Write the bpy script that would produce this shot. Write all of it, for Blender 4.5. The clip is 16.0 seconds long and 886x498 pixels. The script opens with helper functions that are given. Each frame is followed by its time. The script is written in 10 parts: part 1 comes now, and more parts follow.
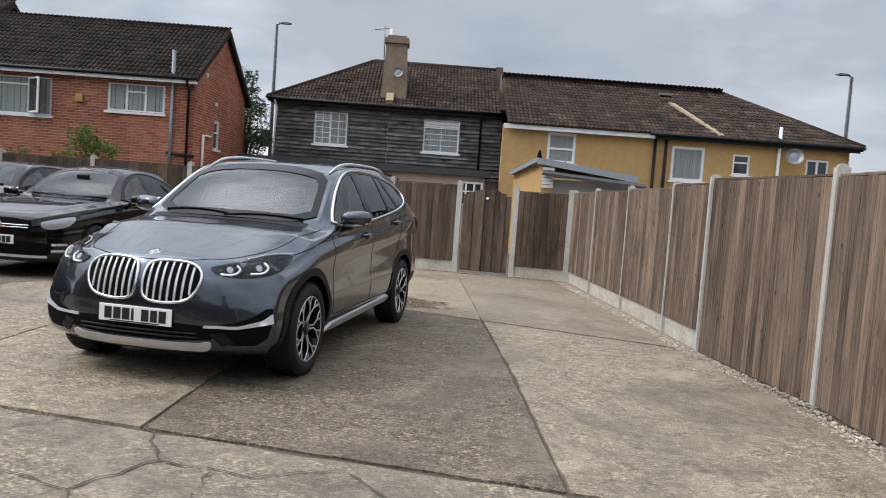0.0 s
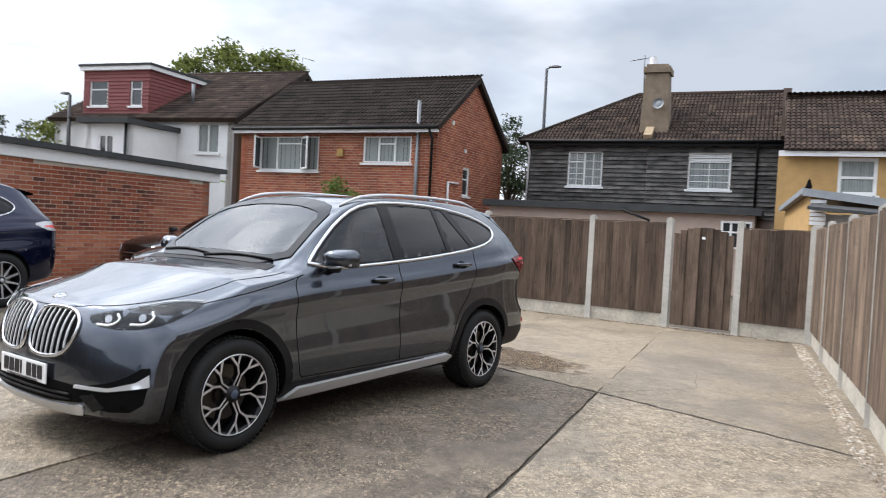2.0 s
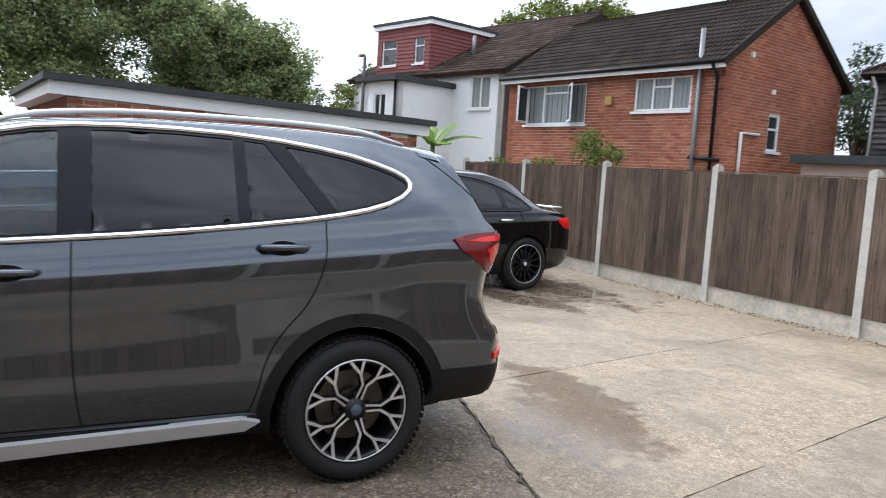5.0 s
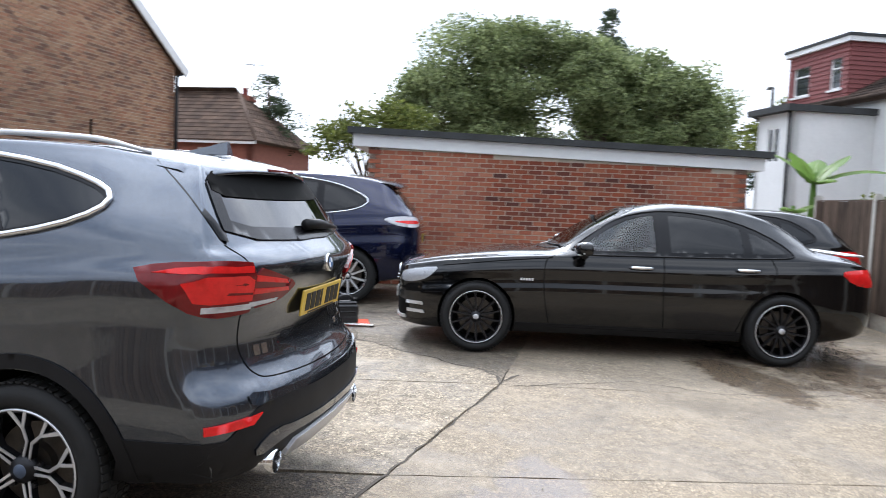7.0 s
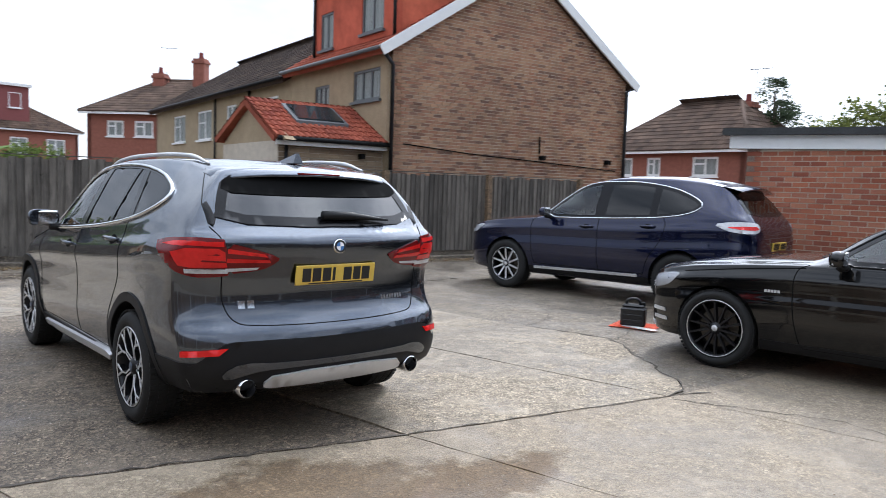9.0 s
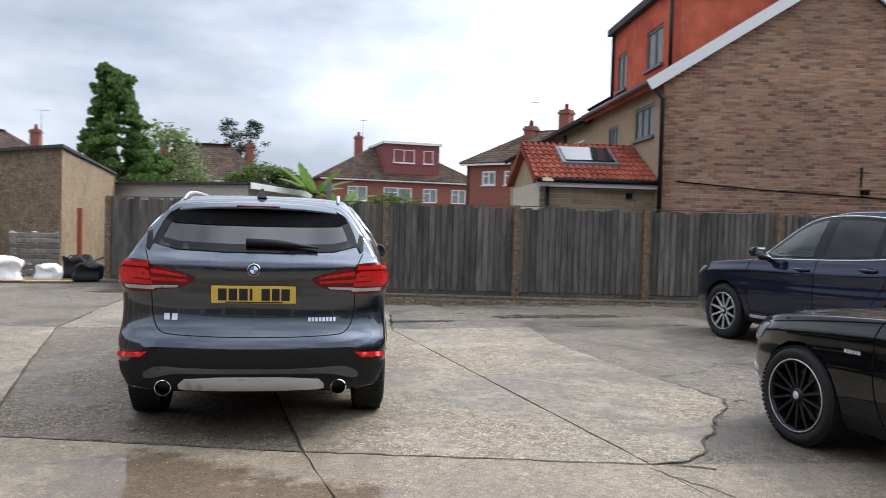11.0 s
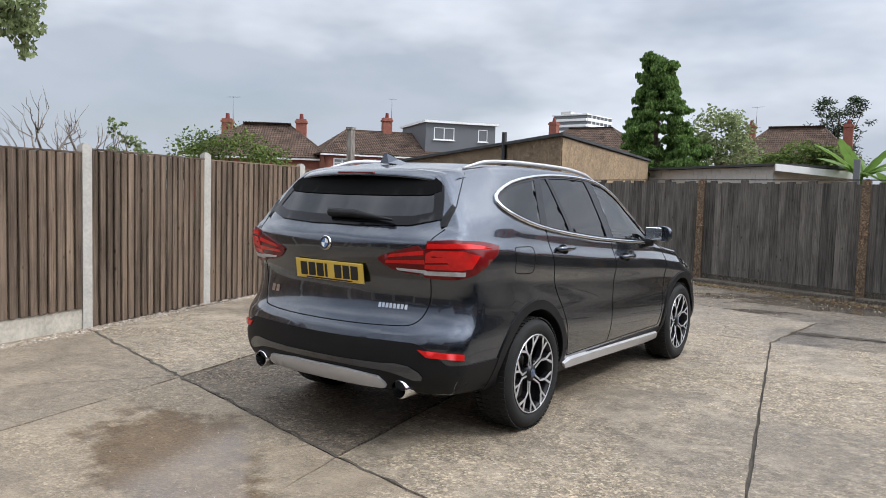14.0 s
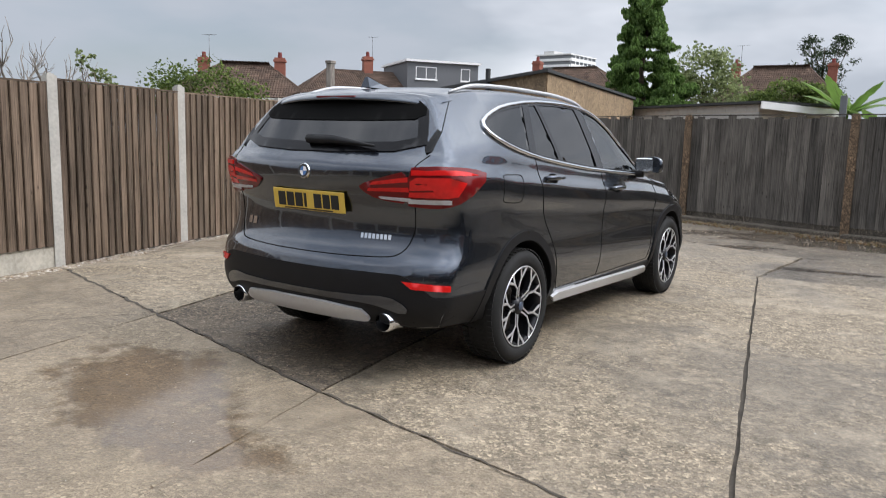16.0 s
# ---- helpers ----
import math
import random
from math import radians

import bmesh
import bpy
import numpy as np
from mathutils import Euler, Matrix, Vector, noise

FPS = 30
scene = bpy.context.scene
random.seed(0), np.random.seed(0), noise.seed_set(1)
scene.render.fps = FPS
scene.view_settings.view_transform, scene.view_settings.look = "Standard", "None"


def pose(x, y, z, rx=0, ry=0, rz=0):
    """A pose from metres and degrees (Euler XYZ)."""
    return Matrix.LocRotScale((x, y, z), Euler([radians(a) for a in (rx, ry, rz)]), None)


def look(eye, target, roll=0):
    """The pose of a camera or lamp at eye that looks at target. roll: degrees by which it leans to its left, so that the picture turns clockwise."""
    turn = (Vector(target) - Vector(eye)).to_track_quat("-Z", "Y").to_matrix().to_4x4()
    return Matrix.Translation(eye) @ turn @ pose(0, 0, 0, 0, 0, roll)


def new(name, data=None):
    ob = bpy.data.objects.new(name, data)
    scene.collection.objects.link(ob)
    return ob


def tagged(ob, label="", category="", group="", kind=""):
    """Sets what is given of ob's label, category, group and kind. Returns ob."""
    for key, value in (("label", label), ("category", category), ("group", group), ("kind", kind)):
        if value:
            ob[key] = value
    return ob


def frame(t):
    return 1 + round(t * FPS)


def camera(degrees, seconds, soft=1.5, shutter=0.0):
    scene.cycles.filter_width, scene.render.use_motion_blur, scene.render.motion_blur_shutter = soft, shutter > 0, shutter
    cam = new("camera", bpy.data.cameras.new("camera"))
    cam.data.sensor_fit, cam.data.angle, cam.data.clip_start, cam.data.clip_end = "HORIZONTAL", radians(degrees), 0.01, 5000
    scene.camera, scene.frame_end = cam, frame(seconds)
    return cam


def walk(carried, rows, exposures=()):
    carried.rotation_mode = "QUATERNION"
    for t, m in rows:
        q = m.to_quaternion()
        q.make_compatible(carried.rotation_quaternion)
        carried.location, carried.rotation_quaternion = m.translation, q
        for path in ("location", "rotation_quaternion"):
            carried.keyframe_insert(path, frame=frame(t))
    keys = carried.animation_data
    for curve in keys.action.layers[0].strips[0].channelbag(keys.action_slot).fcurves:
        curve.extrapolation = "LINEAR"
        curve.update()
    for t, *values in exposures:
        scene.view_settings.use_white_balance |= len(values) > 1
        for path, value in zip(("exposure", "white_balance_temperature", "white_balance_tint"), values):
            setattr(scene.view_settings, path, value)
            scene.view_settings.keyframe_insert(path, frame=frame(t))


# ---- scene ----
cam = camera(61.0, 16.0, soft=0.5, shutter=0.3)
PATH = [
    (0, (2.846, -6.48, 1.348), (2.465, -4.521, 1.216), 4.1),
    (0.5, (3.429, -6.051, 1.341), (2.861, -4.139, 1.189), 4.2),
    (1, (3.882, -5.473, 1.345), (3.077, -3.649, 1.192), 1.6),
    (1.5, (4.225, -4.9, 1.336), (3.273, -3.145, 1.216), 4.0),
    (2, (4.405, -4.208, 1.385), (3.237, -2.585, 1.326), 3.0),
    (2.5, (4.538, -3.574, 1.397), (3.244, -2.049, 1.345), 0.8),
    (3, (4.492, -2.819, 1.403), (3.043, -1.444, 1.309), 4.1),
    (3.2, (4.467, -2.54, 1.446), (2.979, -1.207, 1.347), 3.4),
    (5.3, (3.905, 0.677, 1.442), (2.065, 1.429, 1.219), 0.1),
    (5.5, (3.818, 1.02, 1.435), (1.947, 1.694, 1.226), -2.6),
    (6, (3.658, 1.815, 1.462), (1.714, 2.264, 1.314), 2.5),
    (6.5, (3.654, 2.598, 1.431), (1.662, 2.737, 1.32), 1.6),
    (7, (3.35, 3.304, 1.422), (1.38, 2.982, 1.29), 2.5),
    (7.5, (3.164, 3.971, 1.425), (1.28, 3.315, 1.281), 4.8),
    (8, (2.906, 4.641, 1.417), (1.163, 3.671, 1.269), 3.3),
    (8.5, (2.715, 5.268, 1.424), (1.185, 3.989, 1.274), 2.3),
    (8.7, (2.58, 5.527, 1.453), (1.151, 4.136, 1.299), 2.1),
    (10.8, (-0.094, 7.182, 1.447), (-0.542, 5.235, 1.362), 1.7),
    (11, (-0.422, 7.145, 1.446), (-0.739, 5.172, 1.375), 1.6),
    (11.5, (-1.15, 7.023, 1.423), (-1.162, 5.026, 1.323), 0.1),
    (12, (-1.841, 6.747, 1.445), (-1.557, 4.772, 1.305), 1.4),
    (12.5, (-2.362, 6.427, 1.448), (-1.882, 4.492, 1.29), 2.4),
    (13, (-2.679, 6.0, 1.455), (-1.929, 4.15, 1.33), 3.3),
    (13.5, (-2.896, 5.615, 1.446), (-1.913, 3.878, 1.316), 3.7),
    (14, (-3.026, 5.317, 1.402), (-1.867, 3.694, 1.257), 1.7),
    (14.5, (-2.941, 5.185, 1.345), (-1.802, 3.549, 1.181), 2.0),
    (15, (-2.882, 5.149, 1.334), (-1.714, 3.534, 1.164), 2.2),
    (15.5, (-2.935, 5.198, 1.32), (-1.784, 3.575, 1.125), 2.5),
    (16, (-2.916, 5.182, 1.31), (-1.808, 3.544, 1.015), 1.6),
]
# the clip's camera opens up while it walks past the dark side of the car
walk(cam, [(t, look(eye, target, roll)) for t, eye, target, roll in PATH],
     [(0, 0.02, 6500, 10), (0.5, 0.25, 6500, 10), (1.0, 0.30, 6500, 10), (2.0, 0.42, 6450, 10), (3.0, 0.47, 6400, 10), (5.5, 0.66, 6250, 10), (6.5, 0.76, 6200, 10), (7.0, 0.66, 6150, 10), (8.0, 0.36, 6100, 10), (8.5, 0.40, 6050, 10),
      (11.0, 0.24, 6200, 10), (11.5, 0.02, 6200, 10), (12.0, -0.10, 6350, 10), (12.5, 0.0, 6350, 10), (14.0, 0.18, 6400, 10), (14.5, 0.20, 6450, 10), (16.0, 0.10, 6500, 10)])

# ---- daylight: a bright overcast sky with broken cloud ----
SUN_EL, SUN_AZ = radians(46), radians(248)


def make_world():
    w = bpy.data.worlds.new("sky")
    scene.world = w
    w.use_nodes = True
    nt = w.node_tree
    nt.nodes.clear()
    N, L = nt.nodes.new, nt.links.new
    out, bg = N("ShaderNodeOutputWorld"), N("ShaderNodeBackground")
    sky = N("ShaderNodeTexSky")
    sky.sky_type = "NISHITA"
    sky.sun_disc = False
    sky.sun_elevation, sky.sun_rotation = SUN_EL, SUN_AZ
    sky.dust_density, sky.air_density = 2.0, 1.0
    tc, mp = N("ShaderNodeTexCoord"), N("ShaderNodeMapping")
    mp.inputs["Scale"].default_value = (1.0, 1.0, 2.6)
    L(tc.outputs["Generated"], mp.inputs["Vector"])
    big, small = N("ShaderNodeTexNoise"), N("ShaderNodeTexNoise")
    for n, s, d in ((big, 1.7, 5), (small, 4.0, 4)):
        n.inputs["Scale"].default_value, n.inputs["Detail"].default_value = s, d
        n.inputs["Roughness"].default_value = 0.52
        L(mp.outputs["Vector"], n.inputs["Vector"])
    cover, shade = N("ShaderNodeValToRGB"), N("ShaderNodeValToRGB")
    cover.color_ramp.elements[0].position, cover.color_ramp.elements[1].position = 0.30, 0.52
    cover.color_ramp.elements[0].color = (0.6, 0.6, 0.6, 1)
    L(small.outputs["Fac"], cover.inputs["Fac"])
    e = shade.color_ramp.elements
    e[0].position, e[0].color = 0.37, (10.0, 10.4, 11.0, 1)
    e[1].position, e[1].color = 0.60, (4.7, 5.15, 5.9, 1)
    mid = shade.color_ramp.elements.new(0.48)
    mid.color = (7.2, 7.6, 8.4, 1)
    L(big.outputs["Fac"], shade.inputs["Fac"])
    mix = N("ShaderNodeMix")
    mix.data_type = "RGBA"
    L(cover.outputs["Color"], mix.inputs["Factor"])
    L(sky.outputs["Color"], mix.inputs["A"])
    L(shade.outputs["Color"], mix.inputs["B"])
    # an overcast sky is brighter overhead than at the horizon
    sep, rise, grow = N("ShaderNodeSeparateXYZ"), N("ShaderNodeMapRange"), N("ShaderNodeMix")
    L(tc.outputs["Generated"], sep.inputs["Vector"])
    L(sep.outputs["Z"], rise.inputs["Value"])
    rise.inputs["From Min"].default_value, rise.inputs["From Max"].default_value = 0.25, 1.0
    rise.inputs["To Min"].default_value, rise.inputs["To Max"].default_value = 1.0, 1.9
    grow.data_type, grow.blend_type = "RGBA", "MULTIPLY"
    grow.inputs["Factor"].default_value = 1.0
    L(mix.outputs["Result"], grow.inputs["A"])
    L(rise.outputs["Result"], grow.inputs["B"])
    # and the cloud thins out round the veiled sun
    dot, near, glow, veil = N("ShaderNodeVectorMath"), N("ShaderNodeMapRange"), N("ShaderNodeMath"), N("ShaderNodeMix")
    dot.operation = "DOT_PRODUCT"
    L(tc.outputs["Generated"], dot.inputs[0])
    dot.inputs[1].default_value = (math.sin(SUN_AZ) * math.cos(SUN_EL), math.cos(SUN_AZ) * math.cos(SUN_EL), math.sin(SUN_EL))
    L(dot.outputs["Value"], near.inputs["Value"])
    near.inputs["From Min"].default_value, near.inputs["From Max"].default_value = 0.25, 1.0
    glow.operation = "POWER"
    glow.inputs[1].default_value = 1.6
    L(near.outputs["Result"], glow.inputs[0])
    amp = N("ShaderNodeMath")
    amp.operation = "MULTIPLY_ADD"
    amp.inputs[1].default_value, amp.inputs[2].default_value = 1.3, 1.0
    L(glow.outputs[0], amp.inputs[0])
    veil.data_type, veil.blend_type = "RGBA", "MULTIPLY"
    veil.inputs["Factor"].default_value = 1.0
    L(grow.outputs["Result"], veil.inputs["A"])
    L(amp.outputs[0], veil.inputs["B"])
    L(veil.outputs["Result"], bg.inputs["Color"])
    bg.inputs["Strength"].default_value = 0.1
    L(bg.outputs["Background"], out.inputs["Surface"])


make_world()
sun_data = bpy.data.lights.new("sun", "SUN")
sun_data.energy, sun_data.angle, sun_data.color = 1.5, radians(9), (1.0, 0.97, 0.94)
sun = new("sun", sun_data)
_to_sun = Vector((math.sin(SUN_AZ) * math.cos(SUN_EL), math.cos(SUN_AZ) * math.cos(SUN_EL), math.sin(SUN_EL)))
sun.matrix_world = look(_to_sun * 50, (0, 0, 0))

# ---- materials ----
def _mat(name):
    m = bpy.data.materials.new(name)
    m.use_nodes = True
    nt = m.node_tree
    return m, nt, nt.nodes["Principled BSDF"], nt.nodes.new, nt.links.new


def _noise(nt, scale, detail=4, rough=0.55, vec=None, dist=0.0):
    n = nt.nodes.new("ShaderNodeTexNoise")
    n.inputs["Scale"].default_value, n.inputs["Detail"].default_value = scale, detail
    n.inputs["Roughness"].default_value, n.inputs["Distortion"].default_value = rough, dist
    if vec is not None:
        nt.links.new(vec, n.inputs["Vector"])
    return n.outputs["Fac"]


def _ramp(nt, fac, stops):
    r = nt.nodes.new("ShaderNodeValToRGB")
    el = r.color_ramp.elements
    while len(el) < len(stops):
        el.new(0.5)
    for e, (p, c) in zip(el, stops):
        e.position = p
        e.color = (*c, 1) if len(c) == 3 else c
    nt.links.new(fac, r.inputs["Fac"])
    return r.outputs["Color"]


def _mix(nt, fac, a, b, kind="MIX"):
    m = nt.nodes.new("ShaderNodeMix")
    m.data_type, m.blend_type = "RGBA", kind
    for key, v in (("Factor", fac), ("A", a), ("B", b)):
        if isinstance(v, (int, float)):
            m.inputs[key].default_value = v
        elif isinstance(v, tuple):
            m.inputs[key].default_value = (*v, 1)
        else:
            nt.links.new(v, m.inputs[key])
    return m.outputs["Result"]


def _bump(nt, bsdf, height, strength, distance=0.01):
    b = nt.nodes.new("ShaderNodeBump")
    b.inputs["Strength"].default_value, b.inputs["Distance"].default_value = strength, distance
    nt.links.new(height, b.inputs["Height"])
    nt.links.new(b.outputs["Normal"], bsdf.inputs["Normal"])


def _coords(nt, scale=(1, 1, 1), kind="Object"):
    tc, mp = nt.nodes.new("ShaderNodeTexCoord"), nt.nodes.new("ShaderNodeMapping")
    mp.inputs["Scale"].default_value = scale
    nt.links.new(tc.outputs[kind], mp.inputs["Vector"])
    return mp.outputs["Vector"]


def plain(name, color, rough=0.5, metal=0.0, vary=0.12, scale=6.0, bump=0.0, coat=0.0, spec=None):
    m, nt, b, N, L = _mat(name)
    v = _coords(nt)
    n1, n2 = _noise(nt, scale, 5, 0.6, v), _noise(nt, scale * 9, 3, 0.5, v)
    lo, hi = tuple(c * (1 - vary) for c in color), tuple(min(1, c * (1 + vary)) for c in color)
    c1 = _ramp(nt, n1, [(0.3, lo), (0.7, hi)])
    L(_mix(nt, 0.35, c1, _ramp(nt, n2, [(0.35, lo), (0.65, hi)])), b.inputs["Base Color"])
    b.inputs["Roughness"].default_value, b.inputs["Metallic"].default_value = rough, metal
    b.inputs["Coat Weight"].default_value = coat
    if spec is not None:
        b.inputs["Specular IOR Level"].default_value = spec
    if bump:
        _bump(nt, b, n2, bump, 0.004)
    return m


def wood(name, dark, light, grain=(48, 48, 1.9), rough=0.85, blotch=0.5):
    """Sawn boards: streaks along z, knots and a shade of its own for each board."""
    m, nt, b, N, L = _mat(name)
    info = nt.nodes.new("ShaderNodeObjectInfo")
    v = _coords(nt, grain)
    off = nt.nodes.new("ShaderNodeVectorMath")
    off.operation = "ADD"
    comb = nt.nodes.new("ShaderNodeCombineXYZ")
    mul = nt.nodes.new("ShaderNodeMath")
    mul.operation, mul.inputs[1].default_value = "MULTIPLY", 97.0
    L(info.outputs["Random"], mul.inputs[0])
    for k in "XYZ":
        L(mul.outputs[0], comb.inputs[k])
    L(v, off.inputs[0])
    L(comb.outputs[0], off.inputs[1])
    streak = _noise(nt, 1.6, 6, 0.65, off.outputs[0], 0.6)
    c = _ramp(nt, streak, [(0.36, tuple(x * 0.6 for x in dark)), (0.64, tuple(x * 1.25 for x in light))])
    off2 = nt.nodes.new("ShaderNodeVectorMath")
    off2.operation = "ADD"
    L(_coords(nt, (1.2, 1.2, 0.9)), off2.inputs[0])
    L(comb.outputs[0], off2.inputs[1])
    stain = _noise(nt, 1.7, 5, 0.6, off2.outputs[0], 0.3)
    c = _mix(nt, blotch, c, _ramp(nt, stain, [(0.32, tuple(x * 0.55 for x in dark)), (0.68, tuple(min(1, x * 1.15) for x in light))]))
    knot_n = nt.nodes.new("ShaderNodeTexVoronoi")
    knot_n.inputs["Scale"].default_value = 1.0
    off3 = nt.nodes.new("ShaderNodeVectorMath")
    off3.operation = "ADD"
    L(_coords(nt, (11, 0.02, 7)), off3.inputs[0])
    L(comb.outputs[0], off3.inputs[1])
    L(off3.outputs[0], knot_n.inputs["Vector"])
    kn = _ramp(nt, knot_n.outputs["Distance"], [(0.05, (0.8, 0.8, 0.8)), (0.13, (0, 0, 0))])
    c = _mix(nt, kn, c, tuple(x * 0.6 for x in dark))
    tone = _ramp(nt, info.outputs["Random"], [(0.0, (0.66, 0.66, 0.66)), (0.5, (0.98, 0.97, 0.96)), (1.0, (1.30, 1.28, 1.26))])
    L(_mix(nt, 1.0, c, tone, "MULTIPLY"), b.inputs["Base Color"])
    b.inputs["Roughness"].default_value = rough
    b.inputs["Specular IOR Level"].default_value = 0.25
    _bump(nt, b, streak, 0.6, 0.005)
    return m


def bricks_mat(name, colors, rough=0.9, patch=None, single=False):
    """Fired clay: each brick its own shade, gritty face, sooty patches of metres."""
    m, nt, b, N, L = _mat(name)
    geo = nt.nodes.new("ShaderNodeObjectInfo" if single else "ShaderNodeNewGeometry")
    k = len(colors)
    c = _ramp(nt, geo.outputs["Random" if single else "Random Per Island"], [(i / (k - 1), col) for i, col in enumerate(colors)])
    v = _coords(nt)
    grit = _noise(nt, 55, 4, 0.6, v)
    c = _mix(nt, 0.35, c, _mix(nt, 1.0, c, _ramp(nt, grit, [(0.3, (0.45, 0.45, 0.45)), (0.7, (1.35, 1.3, 1.25))]), "MULTIPLY"))
    soot = _noise(nt, 0.55, 4, 0.6, v)
    c = _mix(nt, 1.0, c, _ramp(nt, soot, [(0.32, patch or (0.7, 0.68, 0.68)), (0.62, (1.1, 1.08, 1.05))]), "MULTIPLY")
    L(c, b.inputs["Base Color"])
    b.inputs["Roughness"].default_value = rough
    b.inputs["Specular IOR Level"].default_value = 0.2
    _bump(nt, b, grit, 0.4, 0.004)
    return m


def tiles_mat(name, colors, moss=0.25, single=False):
    m, nt, b, N, L = _mat(name)
    geo = nt.nodes.new("ShaderNodeObjectInfo" if single else "ShaderNodeNewGeometry")
    k = len(colors)
    c = _ramp(nt, geo.outputs["Random" if single else "Random Per Island"], [(i / (k - 1), col) for i, col in enumerate(colors)])
    v = _coords(nt)
    big = _noise(nt, 1.3, 6, 0.65, v)
    c = _mix(nt, 1.0, c, _ramp(nt, big, [(0.3, (0.62, 0.62, 0.62)), (0.7, (1.25, 1.22, 1.2))]), "MULTIPLY")
    sp = _noise(nt, 14, 4, 0.7, v)
    f = _ramp(nt, sp, [(0.60, (0, 0, 0)), (0.74, (moss, moss, moss))])
    c = _mix(nt, f, c, (0.16, 0.15, 0.10))
    L(c, b.inputs["Base Color"])
    b.inputs["Roughness"].default_value = 0.9
    b.inputs["Specular IOR Level"].default_value = 0.1
    _bump(nt, b, sp, 0.25, 0.006)
    return m


def concrete_mat(name, base, stone, dirty, aggregate=1.0, wet=0.0, mottle=1.0, damp=()):
    """Old slab: exposed pebbles, cement bloom, dark stains and damp sheen of their own shape."""
    m, nt, b, N, L = _mat(name)
    v = _coords(nt)
    info = nt.nodes.new("ShaderNodeObjectInfo")
    cells = []
    for sc in (70.0, 150.0):
        vor = nt.nodes.new("ShaderNodeTexVoronoi")
        vor.inputs["Scale"].default_value = sc
        L(v, vor.inputs["Vector"])
        sep = nt.nodes.new("ShaderNodeSeparateColor")
        L(vor.outputs["Color"], sep.inputs["Color"])
        cells.append((vor, sep.outputs["Red"]))
    tones = [(0.0, tuple(x * 0.12 for x in stone)), (0.3, tuple(x * 0.55 for x in stone)), (0.7, tuple(x * 1.2 for x in stone)), (0.9, tuple(min(1, x * 2.1) for x in stone)), (1.0, tuple(min(1, x * 3.2) for x in stone))]
    peb = _mix(nt, 0.3, _ramp(nt, cells[0][1], tones), _ramp(nt, cells[1][1], tones))
    cover = _noise(nt, 3.2, 6, 0.66, v, 0.2)
    show = _ramp(nt, cover, [(0.32, (0.40 * aggregate,) * 3), (0.55, (min(1, 1.0 * aggregate),) * 3)])
    fine = _noise(nt, 150, 3, 0.7, v)
    cem = _mix(nt, 1.0, base, _ramp(nt, fine, [(0.3, (0.5, 0.5, 0.5)), (0.7, (1.42, 1.4, 1.36))]), "MULTIPLY")
    c = _mix(nt, show, cem, peb)
    mid = _noise(nt, 11.0, 5, 0.7, v, 0.4)
    lo, hi = 1 - 0.42 * mottle, 1 + 0.30 * mottle
    c = _mix(nt, 1.0, c, _ramp(nt, mid, [(0.33, (lo, lo, lo)), (0.67, (hi, hi, hi))]), "MULTIPLY")
    big = _noise(nt, 0.75, 7, 0.66, v, 0.5)
    c = _mix(nt, _ramp(nt, big, [(0.46, (0, 0, 0)), (0.64, (0.7, 0.7, 0.7))]), c, _mix(nt, 1.0, dirty, _ramp(nt, mid, [(0.3, (0.7, 0.7, 0.7)), (0.7, (1.3, 1.3, 1.3))]), "MULTIPLY"))
    bloom = _noise(nt, 1.5, 6, 0.66, v, 0.8)
    c = _mix(nt, _ramp(nt, bloom, [(0.52, (0, 0, 0)), (0.72, (0.5, 0.5, 0.5))]), c, tuple(min(1, x * 1.45) for x in base))
    spots = _noise(nt, 26.0, 2, 0.5, v)
    c = _mix(nt, _ramp(nt, spots, [(0.24, (0.65, 0.65, 0.65)), (0.31, (0, 0, 0))]), c, tuple(x * 0.35 for x in dirty))
    tone = _ramp(nt, info.outputs["Random"], [(0.0, (0.90, 0.90, 0.92)), (1.0, (1.1, 1.08, 1.05))])
    c = _mix(nt, 1.0, c, tone, "MULTIPLY")
    # rain that has not dried: darker, browner and shiny inside ragged outlines
    soak = None
    warp = _noise(nt, 2.6, 6, 0.7, v)
    for x, y, rx, ry, turn in damp:
        mp = nt.nodes.new("ShaderNodeMapping")
        mp.vector_type = "TEXTURE"
        mp.inputs["Location"].default_value = (x, y, 0)
        mp.inputs["Rotation"].default_value = (0, 0, radians(turn))
        mp.inputs["Scale"].default_value = (rx, ry, 1)
        L(v, mp.inputs["Vector"])
        ln = nt.nodes.new("ShaderNodeVectorMath")
        ln.operation = "LENGTH"
        L(mp.outputs["Vector"], ln.inputs[0])
        ad = nt.nodes.new("ShaderNodeMath")
        ad.operation = "MULTIPLY_ADD"
        L(warp, ad.inputs[0])
        ad.inputs[1].default_value = 2.4
        L(ln.outputs["Value"], ad.inputs[2])
        mr = nt.nodes.new("ShaderNodeMapRange")
        mr.inputs["From Min"].default_value, mr.inputs["From Max"].default_value = 1.92, 2.22
        mr.inputs["To Min"].default_value, mr.inputs["To Max"].default_value = 1.0, 0.0
        L(ad.outputs[0], mr.inputs["Value"])
        if soak is None:
            soak = mr.outputs["Result"]
        else:
            mxm = nt.nodes.new("ShaderNodeMath")
            mxm.operation = "MAXIMUM"
            L(soak, mxm.inputs[0])
            L(mr.outputs["Result"], mxm.inputs[1])
            soak = mxm.outputs[0]
    if soak is not None:
        c = _mix(nt, soak, c, _mix(nt, 1.0, c, (0.56, 0.48, 0.39), "MULTIPLY"))
    L(c, b.inputs["Base Color"])
